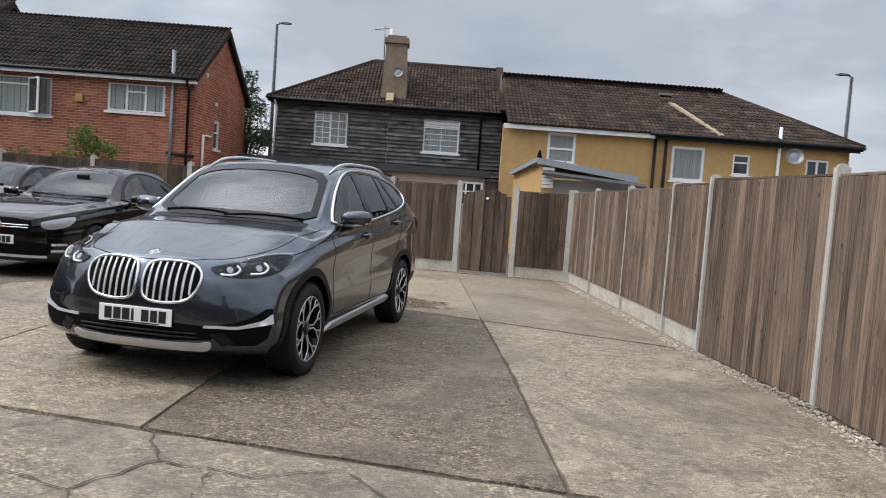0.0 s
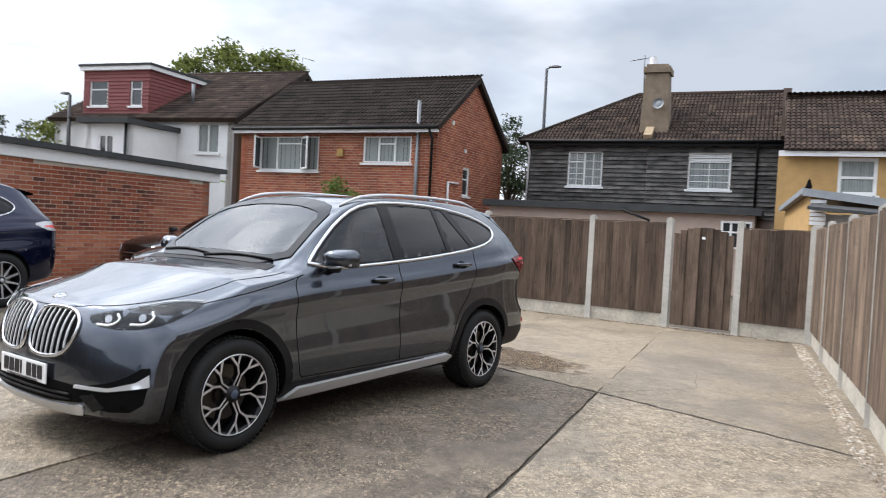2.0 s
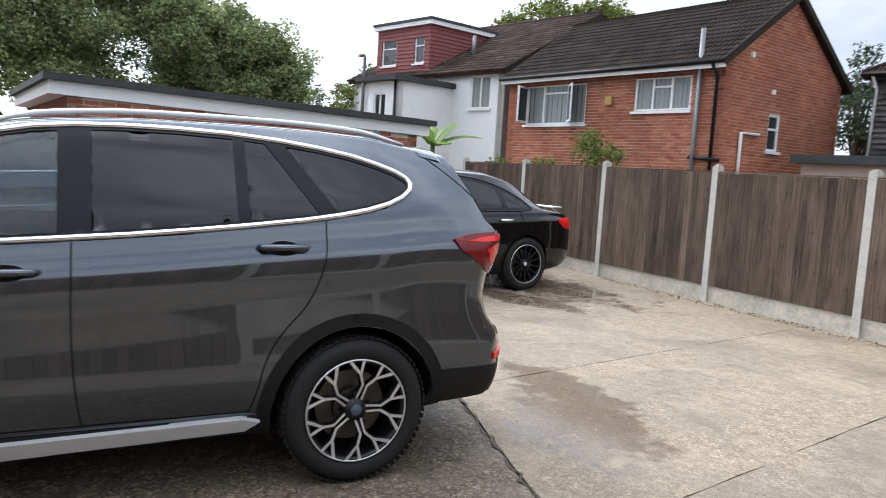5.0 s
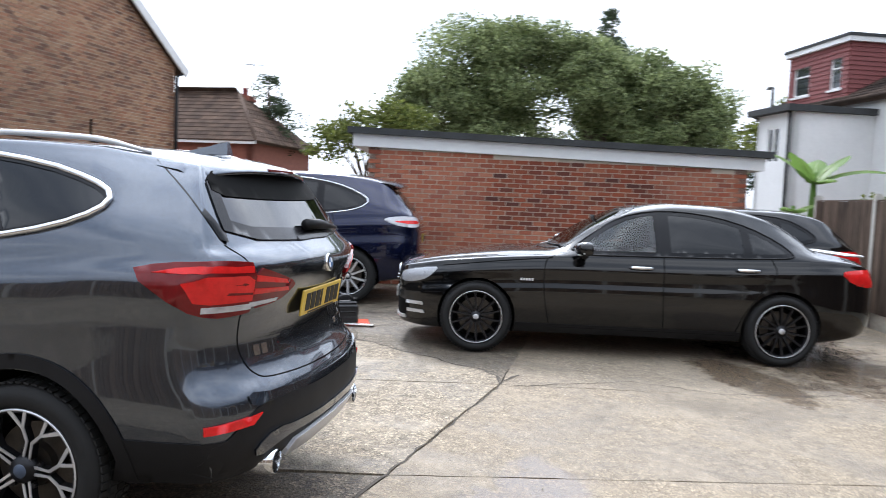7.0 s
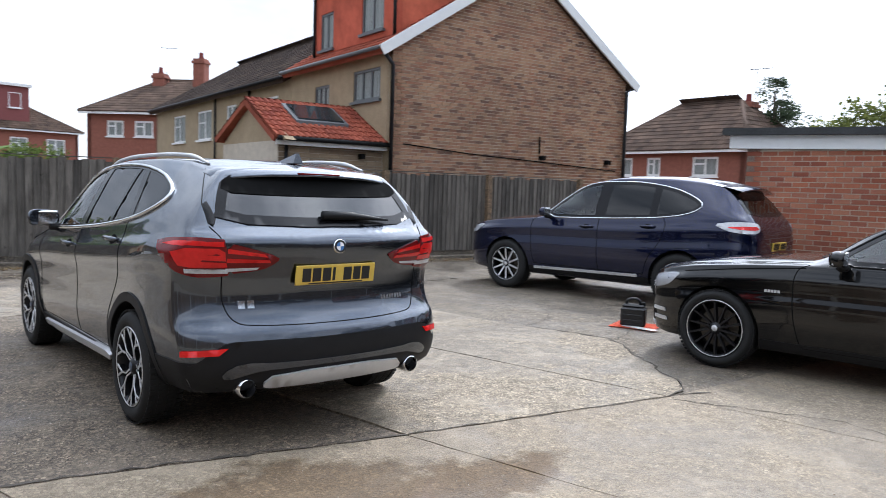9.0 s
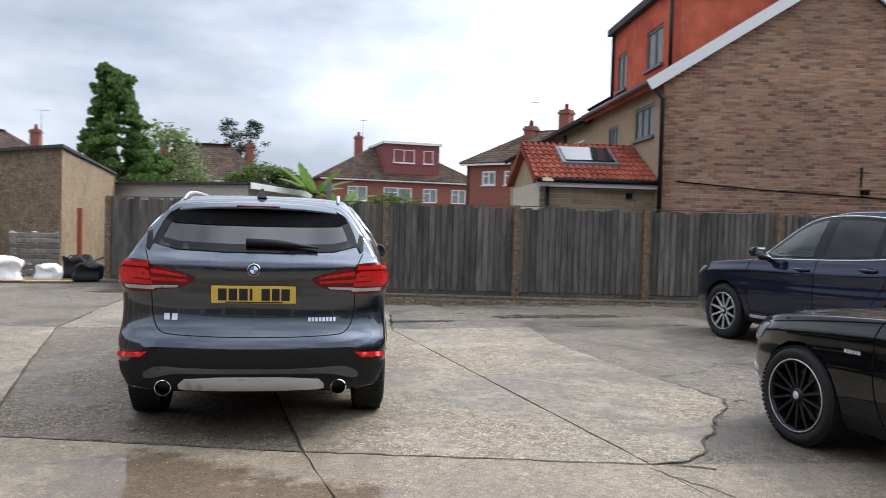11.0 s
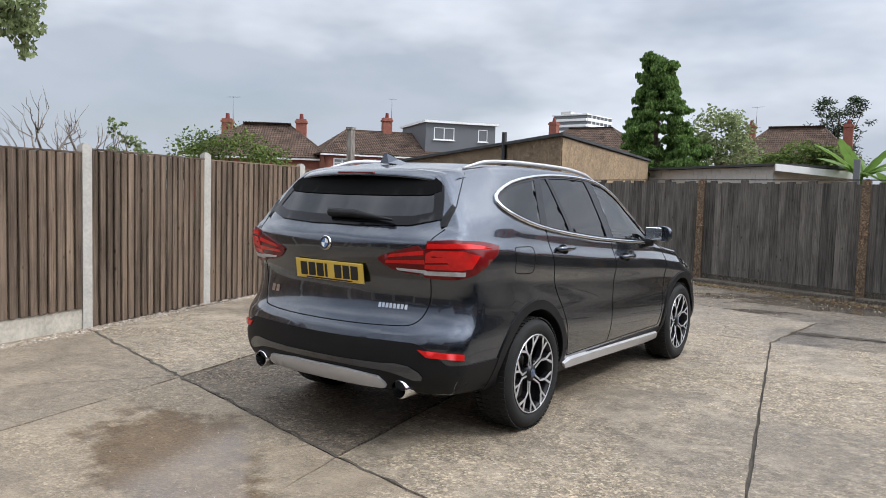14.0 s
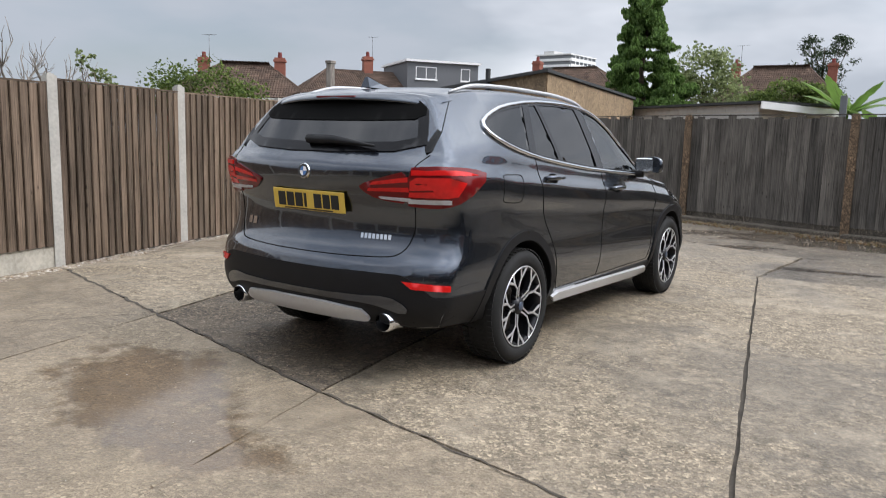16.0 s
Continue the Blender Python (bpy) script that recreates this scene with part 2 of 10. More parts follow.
    r = _ramp(nt, big, [(0.44, (0.80, 0.80, 0.80)), (0.62, (0.80 - 0.55 * wet,) * 3)])
    if soak is not None:
        L(soak, b.inputs["Coat Weight"])
        b.inputs["Coat Roughness"].default_value, b.inputs["Coat IOR"].default_value = 0.10, 1.36
    L(r, b.inputs["Roughness"])
    b.inputs["Specular IOR Level"].default_value = 0.45
    h = _mix(nt, 0.5, cells[0][0].outputs["Distance"], fine)
    _bump(nt, b, h, 0.9, 0.010)
    return m


def leaf_mat(name, dark, light, rough=0.6):
    m, nt, b, N, L = _mat(name)
    geo = nt.nodes.new("ShaderNodeNewGeometry")
    c = _ramp(nt, geo.outputs["Random Per Island"], [(0.0, dark), (0.6, light), (1.0, tuple(min(1, x * 1.3) for x in light))])
    n = _noise(nt, 0.9, 4, 0.6, _coords(nt))
    L(_mix(nt, 1.0, c, _ramp(nt, n, [(0.3, (0.65, 0.68, 0.6)), (0.7, (1.2, 1.2, 1.1))]), "MULTIPLY"), b.inputs["Base Color"])
    b.inputs["Roughness"].default_value = rough
    b.inputs["Specular IOR Level"].default_value = 0.25
    # light comes through the blades as well as off them
    tr, mx, out = N("ShaderNodeBsdfTranslucent"), N("ShaderNodeMixShader"), nt.nodes["Material Output"]
    L(b.inputs["Base Color"].links[0].from_socket, tr.inputs["Color"])
    mx.inputs[0].default_value = 0.45
    L(b.outputs[0], mx.inputs[1])
    L(tr.outputs[0], mx.inputs[2])
    L(mx.outputs[0], out.inputs["Surface"])
    return m


def paint_mat(name, color, flake=0.25, metal=0.55, gloss=1.5, rough=0.24):
    """Car paint: metallic base under a clear coat, with dust."""
    m, nt, b, N, L = _mat(name)
    v = _coords(nt)
    n = _noise(nt, 900, 2, 0.5, v)
    c = _ramp(nt, n, [(0.35, tuple(x * (1 - flake) for x in color)), (0.65, tuple(x * (1 + flake) for x in color))])
    dust = _noise(nt, 3.0, 5, 0.6, v)
    c = _mix(nt, _ramp(nt, dust, [(0.5, (0, 0, 0)), (0.85, (0.012, 0.012, 0.012))]), c, (0.3, 0.28, 0.25))
    L(c, b.inputs["Base Color"])
    b.inputs["Metallic"].default_value, b.inputs["Roughness"].default_value = metal, rough
    b.inputs["Coat Weight"].default_value, b.inputs["Coat Roughness"].default_value = 1.0, 0.03
    b.inputs["Coat IOR"].default_value = gloss
    b.inputs["Specular IOR Level"].default_value = 0.05
    return m


def glass_mat(name, tint, rough=0.0, ior=1.8):
    """Thin pane: mirror gloss by Fresnel over a tinted see-through sheet."""
    m = bpy.data.materials.new(name)
    m.use_nodes = True
    nt = m.node_tree
    nt.nodes.clear()
    N, L = nt.nodes.new, nt.links.new
    out, mixs, tr, gl, fr = N("ShaderNodeOutputMaterial"), N("ShaderNodeMixShader"), N("ShaderNodeBsdfTransparent"), N("ShaderNodeBsdfGlossy"), N("ShaderNodeFresnel")
    tr.inputs["Color"].default_value = (*tint, 1)
    gl.inputs["Roughness"].default_value = rough
    fr.inputs["IOR"].default_value = ior
    L(fr.outputs[0], mixs.inputs[0])
    L(tr.outputs[0], mixs.inputs[1])
    L(gl.outputs[0], mixs.inputs[2])
    L(mixs.outputs[0], out.inputs["Surface"])
    return m


M = {}
# damp places on the slabs: x, y, half length, half width, turn
DAMP = [(0.45, 2.95, 0.88, 0.48, -25), (-0.42, 3.25, 0.40, 0.26, 10), (-1.2, 3.42, 0.75, 0.26, 144), (1.05, 2.55, 0.40, 0.30, 10), (-5.2, 5.6, 2.6, 0.9, 8), (-3.4, 4.9, 0.9, 0.35, 20), (2.0, 5.9, 0.9, 0.30, 100), (2.9, 3.6, 0.25, 1.0, 15)]
LANE_DAMP = [(-1.6, -3.66, 0.95, 0.13, 10), (-3.2, -6.5, 4.2, 0.75, 2), (2.4, -7.3, 1.6, 0.5, -22), (-0.6, -5.0, 0.7, 0.22, 25), (-4.2, -4.4, 1.3, 0.28, 5)]
M["fence_brown"] = wood("fence_brown", (0.058, 0.040, 0.028), (0.225, 0.166, 0.122))
M["fence_grey"] = wood("fence_grey", (0.040, 0.036, 0.032), (0.172, 0.157, 0.139))
M["fence_dark"] = wood("fence_dark", (0.042, 0.030, 0.022), (0.152, 0.110, 0.083))
M["weatherboard"] = wood("weatherboard", (0.008, 0.0076, 0.0072), (0.185, 0.177, 0.168), grain=(1.4, 22, 22), blotch=0.65)
M["old_timber"] = wood("old_timber", (0.10, 0.075, 0.05), (0.26, 0.20, 0.14))
M["concrete_post"] = plain("concrete_post", (0.44, 0.42, 0.38), 0.9, vary=0.22, scale=4, bump=0.5)
M["gravel_board"] = plain("gravel_board", (0.42, 0.39, 0.33), 0.9, vary=0.35, scale=3, bump=0.6)
M["slab"] = concrete_mat("slab", (0.310, 0.262, 0.198), (0.230, 0.188, 0.134), (0.135, 0.114, 0.088), 0.72, 0.75, damp=DAMP)
M["slab_smooth"] = concrete_mat("slab_smooth", (0.272, 0.224, 0.164), (0.230, 0.188, 0.134), (0.160, 0.130, 0.096), 0.42, 0.75, mottle=0.6, damp=DAMP[:2] + DAMP[4:6])
M["slab_coarse"] = concrete_mat("slab_coarse", (0.190, 0.155, 0.115), (0.152, 0.120, 0.084), (0.080, 0.064, 0.047), 1.1, 0.7, damp=DAMP)
M["lane"] = concrete_mat("lane", (0.205, 0.175, 0.135), (0.145, 0.118, 0.086), (0.075, 0.063, 0.05), 0.8, 0.9, damp=LANE_DAMP)
M["soil"] = concrete_mat("soil", (0.15, 0.13, 0.10), (0.11, 0.092, 0.07), (0.06, 0.05, 0.04), 1.0, 0.2)
M["joint"] = plain("joint", (0.078, 0.066, 0.052), 0.95, vary=0.4, scale=9)
M["mortar"] = plain("mortar", (0.50, 0.44, 0.36), 0.95, vary=0.2, scale=5, bump=0.4)
M["brick_red"] = bricks_mat("brick_red", [(0.23, 0.060, 0.034), (0.32, 0.095, 0.050), (0.095, 0.038, 0.030), (0.28, 0.075, 0.040), (0.38, 0.140, 0.080), (0.15, 0.046, 0.032), (0.29, 0.088, 0.048)])
M["brick_stock"] = bricks_mat("brick_stock", [(0.36, 0.22, 0.14), (0.42, 0.27, 0.175), (0.32, 0.16, 0.10), (0.15, 0.090, 0.068), (0.38, 0.24, 0.155), (0.33, 0.18, 0.115), (0.21, 0.125, 0.09), (0.36, 0.20, 0.13), (0.40, 0.26, 0.17)])
M["brick_pale"] = bricks_mat("brick_pale", [(0.33, 0.25, 0.17), (0.40, 0.31, 0.215), (0.28, 0.21, 0.145), (0.44, 0.35, 0.25)])
M["brick_orange"] = bricks_mat("brick_orange", [(0.336, 0.104, 0.060), (0.416, 0.152, 0.086), (0.256, 0.080, 0.051), (0.464, 0.200, 0.124), (0.304, 0.104, 0.068)])
M["far_brick"] = plain("far_brick", (0.26, 0.095, 0.065), 0.9, vary=0.25, scale=7, bump=0.3)
M["tile_brown"] = tiles_mat("tile_brown", [(0.030, 0.023, 0.020), (0.060, 0.044, 0.036), (0.043, 0.032, 0.027), (0.088, 0.064, 0.050)])
M["tile_far"] = tiles_mat("tile_far", [(0.070, 0.050, 0.040), (0.115, 0.080, 0.062), (0.090, 0.064, 0.051), (0.14, 0.098, 0.074)])
M["tile_dark"] = tiles_mat("tile_dark", [(0.018, 0.0145, 0.012), (0.038, 0.030, 0.025), (0.026, 0.020, 0.017)])
M["tile_red_slope"] = tiles_mat("tile_red_slope", [(0.26, 0.068, 0.042), (0.33, 0.095, 0.058), (0.20, 0.052, 0.036)], 0.15)
M["tile_red"] = tiles_mat("tile_red", [(0.26, 0.068, 0.042), (0.33, 0.095, 0.058), (0.20, 0.052, 0.036)], 0.15, True)
M["tile_hung"] = tiles_mat("tile_hung", [(0.20, 0.06, 0.055), (0.25, 0.08, 0.07), (0.17, 0.05, 0.048)], 0.05)
M["tile_orange"] = tiles_mat("tile_orange", [(0.55, 0.13, 0.075), (0.60, 0.165, 0.10), (0.48, 0.105, 0.065)], 0.03)
M["render_white"] = plain("render_white", (0.78, 0.78, 0.77), 0.85, vary=0.06, scale=2, bump=0.25)
M["render_ochre"] = plain("render_ochre", (0.46, 0.29, 0.12), 0.95, vary=0.16, scale=5, bump=0.9)
M["render_pink"] = plain("render_pink", (0.42, 0.33, 0.28), 0.95, vary=0.12, scale=3, bump=0.4)
M["render_tan"] = plain("render_tan", (0.34, 0.26, 0.165), 0.95, vary=0.2, scale=3, bump=0.6)
M["pebbledash"] = concrete_mat("pebbledash", (0.24, 0.175, 0.11), (0.22, 0.16, 0.10), (0.15, 0.105, 0.06), 1.0, 0.0)
M["cladding_red"] = plain("cladding_red", (0.20, 0.055, 0.052), 0.7, vary=0.12)
M["cladding_grey"] = plain("cladding_grey", (0.12, 0.125, 0.135), 0.7, vary=0.15, scale=12)
M["white_paint"] = plain("white_paint", (0.78, 0.78, 0.77), 0.45, vary=0.05)
M["grey_frame"] = plain("grey_frame", (0.10, 0.105, 0.11), 0.45, vary=0.08)
M["black_plastic"] = plain("black_plastic", (0.006, 0.006, 0.007), 0.55, vary=0.2, scale=14, spec=0.28)
M["felt"] = plain("felt", (0.045, 0.047, 0.048), 0.9, vary=0.3, scale=4, bump=0.4)
M["blockwork"] = plain("blockwork", (0.46, 0.45, 0.43), 0.9, vary=0.15, scale=6, bump=0.5)
M["window_glass"] = plain("window_glass", (0.03, 0.035, 0.038), 0.04, vary=0.3, scale=1.5, spec=0.8)
M["curtain"] = plain("curtain", (0.26, 0.28, 0.27), 0.9, vary=0.2, scale=20)
M["steel_pale"] = plain("steel_pale", (0.24, 0.26, 0.28), 0.6, vary=0.15, scale=8)
M["steel_grey"] = plain("steel_grey", (0.20, 0.21, 0.22), 0.5, metal=0.6)
M["bark"] = plain("bark", (0.10, 0.075, 0.055), 0.95, vary=0.35, scale=8, bump=0.8)
M["twig"] = plain("twig", (0.23, 0.20, 0.17), 0.9, vary=0.2)
M["leaf_oak"] = leaf_mat("leaf_oak", (0.095, 0.125, 0.055), (0.265, 0.305, 0.155))
M["leaf_fir"] = leaf_mat("leaf_fir", (0.024, 0.042, 0.026), (0.066, 0.090, 0.052))
M["leaf_cypress"] = leaf_mat("leaf_cypress", (0.050, 0.100, 0.026), (0.150, 0.240, 0.070))
M["leaf_bush"] = leaf_mat("leaf_bush", (0.045, 0.075, 0.018), (0.150, 0.200, 0.055))
M["leaf_banana"] = leaf_mat("leaf_banana", (0.075, 0.150, 0.030), (0.17, 0.28, 0.070), 0.4)
M["chimney_stack"] = plain("chimney_stack", (0.20, 0.155, 0.11), 0.95, vary=0.3, scale=6, bump=0.6)
M["chrome"] = plain("chrome", (0.75, 0.76, 0.78), 0.12, metal=1.0, vary=0.03)
M["satin_silver"] = plain("satin_silver", (0.60, 0.60, 0.61), 0.36, metal=0.4, vary=0.05)
M["alloy"] = plain("alloy", (0.62, 0.63, 0.65), 0.30, metal=0.75, vary=0.05)
M["alloy_dark"] = plain("alloy_dark", (0.014, 0.014, 0.016), 0.35, metal=0.5, vary=0.1)
M["rubber"] = plain("rubber", (0.006, 0.006, 0.006), 0.8, vary=0.25, scale=20, bump=0.2)
M["cavity"] = plain("cavity", (0.004, 0.004, 0.004), 0.9, vary=0.2, spec=0.1)
M["paint_grey"] = paint_mat("paint_grey", (0.057, 0.068, 0.087), 0.4, 0.95, 1.62, 0.26)
M["paint_black"] = paint_mat("paint_black", (0.0025, 0.0025, 0.0028), 0.15, 0.2)
M["paint_blue"] = paint_mat("paint_blue", (0.006, 0.009, 0.034), 0.3, 0.6)
M["tint_glass"] = glass_mat("tint_glass", (0.012, 0.014, 0.017), 0.0, 1.56)
M["clear_glass"] = glass_mat("clear_glass", (0.66, 0.77, 0.81), 0.0, 1.7)
M["rear_glass"] = glass_mat("rear_glass", (0.012, 0.014, 0.017), 0.0, 1.85)
M["screen_glass"] = glass_mat("screen_glass", (0.55, 0.64, 0.66), 0.0, 2.1)
M["lens"] = glass_mat("lens", (0.92, 0.93, 0.94), 0.0, 1.2)
M["lamp_red"] = plain("lamp_red", (0.60, 0.013, 0.012), 0.20, vary=0.2, scale=30, spec=0.25, coat=0.25)
M["lamp_red_dark"] = plain("lamp_red_dark", (0.13, 0.005, 0.006), 0.18, vary=0.2, scale=30, spec=0.25, coat=0.25)
M["light_guide"] = plain("light_guide", (0.88, 0.88, 0.86), 0.3, vary=0.03)
M["cap_blue"] = plain("cap_blue", (0.06, 0.08, 0.12), 0.3, vary=0.1)
M["lamp_clear"] = plain("lamp_clear", (0.50, 0.50, 0.52), 0.2, vary=0.2, scale=60, coat=1.0)
M["plate_yellow"] = plain("plate_yellow", (0.66, 0.45, 0.075), 0.4, vary=0.04)
M["plate_white"] = plain("plate_white", (0.75, 0.75, 0.74), 0.4, vary=0.04)
M["ink"] = plain("ink", (0.01, 0.01, 0.011), 0.5)
M["blue_roundel"] = plain("blue_roundel", (0.06, 0.17, 0.40), 0.3, coat=1.0)
M["seat_cloth"] = plain("seat_cloth", (0.014, 0.014, 0.015), 0.85, vary=0.2, scale=30)
M["lamp_post"] = plain("lamp_post", (0.045, 0.047, 0.05), 0.6, vary=0.15)
M["pebble_post"] = concrete_mat("pebble_post", (0.20, 0.145, 0.095), (0.18, 0.12, 0.07), (0.10, 0.07, 0.045), 1.2, 0.0)
M["white_bag"] = plain("white_bag", (0.74, 0.74, 0.73), 0.6, vary=0.12, scale=5, bump=0.3)
M["orange_sheet"] = plain("orange_sheet", (0.75, 0.10, 0.03), 0.5, vary=0.1)
M["red_post"] = plain("red_post", (0.30, 0.07, 0.03), 0.7, vary=0.25, scale=9)
M["grey_board"] = wood("grey_board", (0.14, 0.125, 0.11), (0.34, 0.31, 0.28))
M["yellow_board"] = plain("yellow_board", (0.42, 0.27, 0.09), 0.85, vary=0.3, scale=4, bump=0.3)
M["jug_plastic"] = plain("jug_plastic", (0.008, 0.008, 0.009), 0.42, vary=0.2)
M["litter"] = bricks_mat("litter", [(0.10, 0.075, 0.05), (0.20, 0.15, 0.10), (0.05, 0.04, 0.03), (0.30, 0.26, 0.20), (0.14, 0.11, 0.06)])
M["dead_leaf"] = bricks_mat("dead_leaf", [(0.20, 0.13, 0.06), (0.13, 0.08, 0.045), (0.28, 0.20, 0.11), (0.09, 0.06, 0.035), (0.20, 0.17, 0.07)])
M["chips"] = bricks_mat("chips", [(0.34, 0.29, 0.23), (0.44, 0.40, 0.33), (0.22, 0.17, 0.12), (0.55, 0.52, 0.47), (0.30, 0.22, 0.15)])
M["leaf_lime"] = leaf_mat("leaf_lime", (0.060, 0.085, 0.018), (0.170, 0.190, 0.055))
M["leaf_rib"] = plain("leaf_rib", (0.30, 0.38, 0.14), 0.5)
M["brick_single"] = bricks_mat("brick_single", [(0.23, 0.060, 0.034), (0.32, 0.095, 0.050), (0.095, 0.038, 0.030), (0.28, 0.075, 0.040), (0.38, 0.140, 0.080), (0.15, 0.046, 0.032), (0.29, 0.088, 0.048)], single=True)
M["lamp_grey"] = plain("lamp_grey", (0.50, 0.50, 0.52), 0.3, vary=0.2, scale=60)
M["render_sand"] = concrete_mat("render_sand", (0.36, 0.26, 0.155), (0.30, 0.215, 0.13), (0.20, 0.145, 0.09), 0.7, 0.0)

# ---- building tools ----
UP = Vector((0, 0, 1))


def thing(name, m=None, label="", category="", group="", kind=""):
    ob = new(name)
    ob.empty_display_size = 0.2
    if m is not None:
        ob.matrix_world = m
    return tagged(ob, label, category, group, kind)


def part(name, bm, mat, parent=None, label="", smooth=False):
    me = bpy.data.meshes.new(name)
    bm.normal_update()
    bm.to_mesh(me)
    bm.free()
    return part_mesh(name, me, mat, parent, label, smooth)


def part_mesh(name, me, mat, parent=None, label="", smooth=False):
    if mat is not None and not me.materials:
        me.materials.append(mat)
    if smooth:
        me.shade_smooth()
    ob = new(name, me)
    if parent is not None:
        ob.parent = parent
    return tagged(ob, label)


def raw(name, verts, faces, mat, parent=None, label="", smooth=False):
    me = bpy.data.meshes.new(name)
    me.from_pydata([tuple(v) for v in verts], [], faces)
    me.update()
    return part_mesh(name, me, mat, parent, label, smooth)


CUBE = [(0, 3, 2, 1), (4, 5, 6, 7), (0, 1, 5, 4), (1, 2, 6, 5), (2, 3, 7, 6), (3, 0, 4, 7)]


def box(bm, x0, x1, y0, y1, z0, z1, m=None, bevel=0.0):
    vs = [Vector(p) for p in ((x0, y0, z0), (x1, y0, z0), (x1, y1, z0), (x0, y1, z0), (x0, y0, z1), (x1, y0, z1), (x1, y1, z1), (x0, y1, z1))]
    vs = [bm.verts.new(m @ v if m else v) for v in vs]
    fs = [bm.faces.new([vs[i] for i in f]) for f in CUBE]
    if bevel:
        bmesh.ops.bevel(bm, geom=list({e for f in fs for e in f.edges}), offset=bevel, segments=1, affect="EDGES")
    return fs


def tube(bm, pts, r, sides=8, closed=False, cap=True):
    """A round rod along points; r a number or one per point."""
    pts = [Vector(p) for p in pts]
    n = len(pts)
    rings = []
    side = None
    for i, p in enumerate(pts):
        a, b = pts[i - 1 if (i or closed) else 0], pts[(i + 1) % n if (i < n - 1 or closed) else i]
        d = (b - a).normalized()
        if side is None:
            side = d.cross(UP if abs(d.z) < 0.9 else Vector((1, 0, 0))).normalized()
        side = (side - d * side.dot(d)).normalized()
        up = side.cross(d)
        rr = r[i] if isinstance(r, (list, tuple)) else r
        rings.append([bm.verts.new(p + (side * math.cos(t) + up * math.sin(t)) * rr) for t in (2 * math.pi * k / sides for k in range(sides))])
    m = n if closed else n - 1
    for i in range(m):
        A, B = rings[i], rings[(i + 1) % n]
        for k in range(sides):
            bm.faces.new((A[k], A[(k + 1) % sides], B[(k + 1) % sides], B[k]))
    if cap and not closed:
        bm.faces.new(list(reversed(rings[0])))
        bm.faces.new(rings[-1])


def lathe(bm, prof, m=None, sides=32):
    """Turns a profile of (radius, height) round the z axis."""
    m = m or Matrix()
    rings = [[bm.verts.new(m @ Vector((r * math.cos(2 * math.pi * k / sides), r * math.sin(2 * math.pi * k / sides), h))) for k in range(sides)] for r, h in prof]
    for A, B in zip(rings, rings[1:]):
        for k in range(sides):
            bm.faces.new((A[k], A[(k + 1) % sides], B[(k + 1) % sides], B[k]))
    return rings


def pchip(xs, ys, x):
    """Smooth curve through points, with no overshoot."""
    xs, ys, x = np.asarray(xs, float), np.asarray(ys, float), np.asarray(x, float)
    h, d = np.diff(xs), np.diff(ys) / np.diff(xs)
    s = np.zeros_like(xs)
    s[0], s[-1] = d[0], d[-1]
    for i in range(1, len(xs) - 1):
        if d[i - 1] * d[i] > 0:
            a, b = 2 * h[i] + h[i - 1], h[i] + 2 * h[i - 1]
            s[i] = (a + b) / (a / d[i - 1] + b / d[i])
    i = np.clip(np.searchsorted(xs, x) - 1, 0, len(xs) - 2)
    t = (x - xs[i]) / h[i]
    return (2 * t**3 - 3 * t**2 + 1) * ys[i] + (t**3 - 2 * t**2 + t) * h[i] * s[i] + (-2 * t**3 + 3 * t**2) * ys[i + 1] + (t**3 - t**2) * h[i] * s[i + 1]


def inside(p, poly):
    x, y = p
    hit = False
    for (x0, y0), (x1, y1) in zip(poly, poly[1:] + poly[:1]):
        if (y0 > y) != (y1 > y) and x < (x1 - x0) * (y - y0) / (y1 - y0) + x0:
            hit = not hit
    return hit


def frame_of(o, u):
    """A pose at o whose x runs along u (level), y to the left of it, z up."""
    u = Vector((u[0], u[1], 0)).normalized()
    v = UP.cross(u)
    return Matrix.Translation(o) @ Matrix((u, v, UP)).transposed().to_4x4()


from mathutils.geometry import delaunay_2d_cdt


def flat_fill(outline, holes=(), extra=()):
    """Triangles of an outline with holes, in the plane."""
    pts, edges = [], []
    for loop in (outline, *holes):
        k = len(pts)
        pts += [Vector(p) for p in loop]
        edges += [(k + i, k + (i + 1) % len(loop)) for i in range(len(loop))]
    pts += [Vector(p) for p in extra]
    vs, _, fs, *_ = delaunay_2d_cdt(pts, edges, [], 0, 1e-6)
    keep = []
    for f in fs:
        c = sum((vs[i] for i in f), Vector((0, 0))) / len(f)
        if inside(c, list(map(tuple, outline))) and not any(inside(c, list(map(tuple, h))) for h in holes):
            keep.append(tuple(f))
    return [tuple(v) for v in vs], keep


def rect(u0, u1, z0, z1):
    return [(u0, z0), (u1, z0), (u1, z1), (u0, z1)]


def sheet(name, parent, m, outline, holes, mat, thick, label=""):
    """An upright slab in m's x-z plane, outer face at y = 0, thickness inwards (+y)."""
    vs, fs = flat_fill(outline, holes)
    n = len(vs)
    verts = [m @ Vector((u, 0, z)) for u, z in vs] + [m @ Vector((u, thick, z)) for u, z in vs]
    faces = []
    count = {}
    for f in fs:
        a, b, c = (Vector(vs[i]) for i in f)
        if (b - a).cross(c - a) < 0:
            f = tuple(reversed(f))
        faces += [f, tuple(i + n for i in reversed(f))]
        for i in range(len(f)):
            count[(f[i], f[(i + 1) % len(f)])] = 1
    for a, b in count:
        if (b, a) not in count:
            faces.append((b, a, a + n, b + n))
    return raw(name, verts, faces, mat, parent, label)


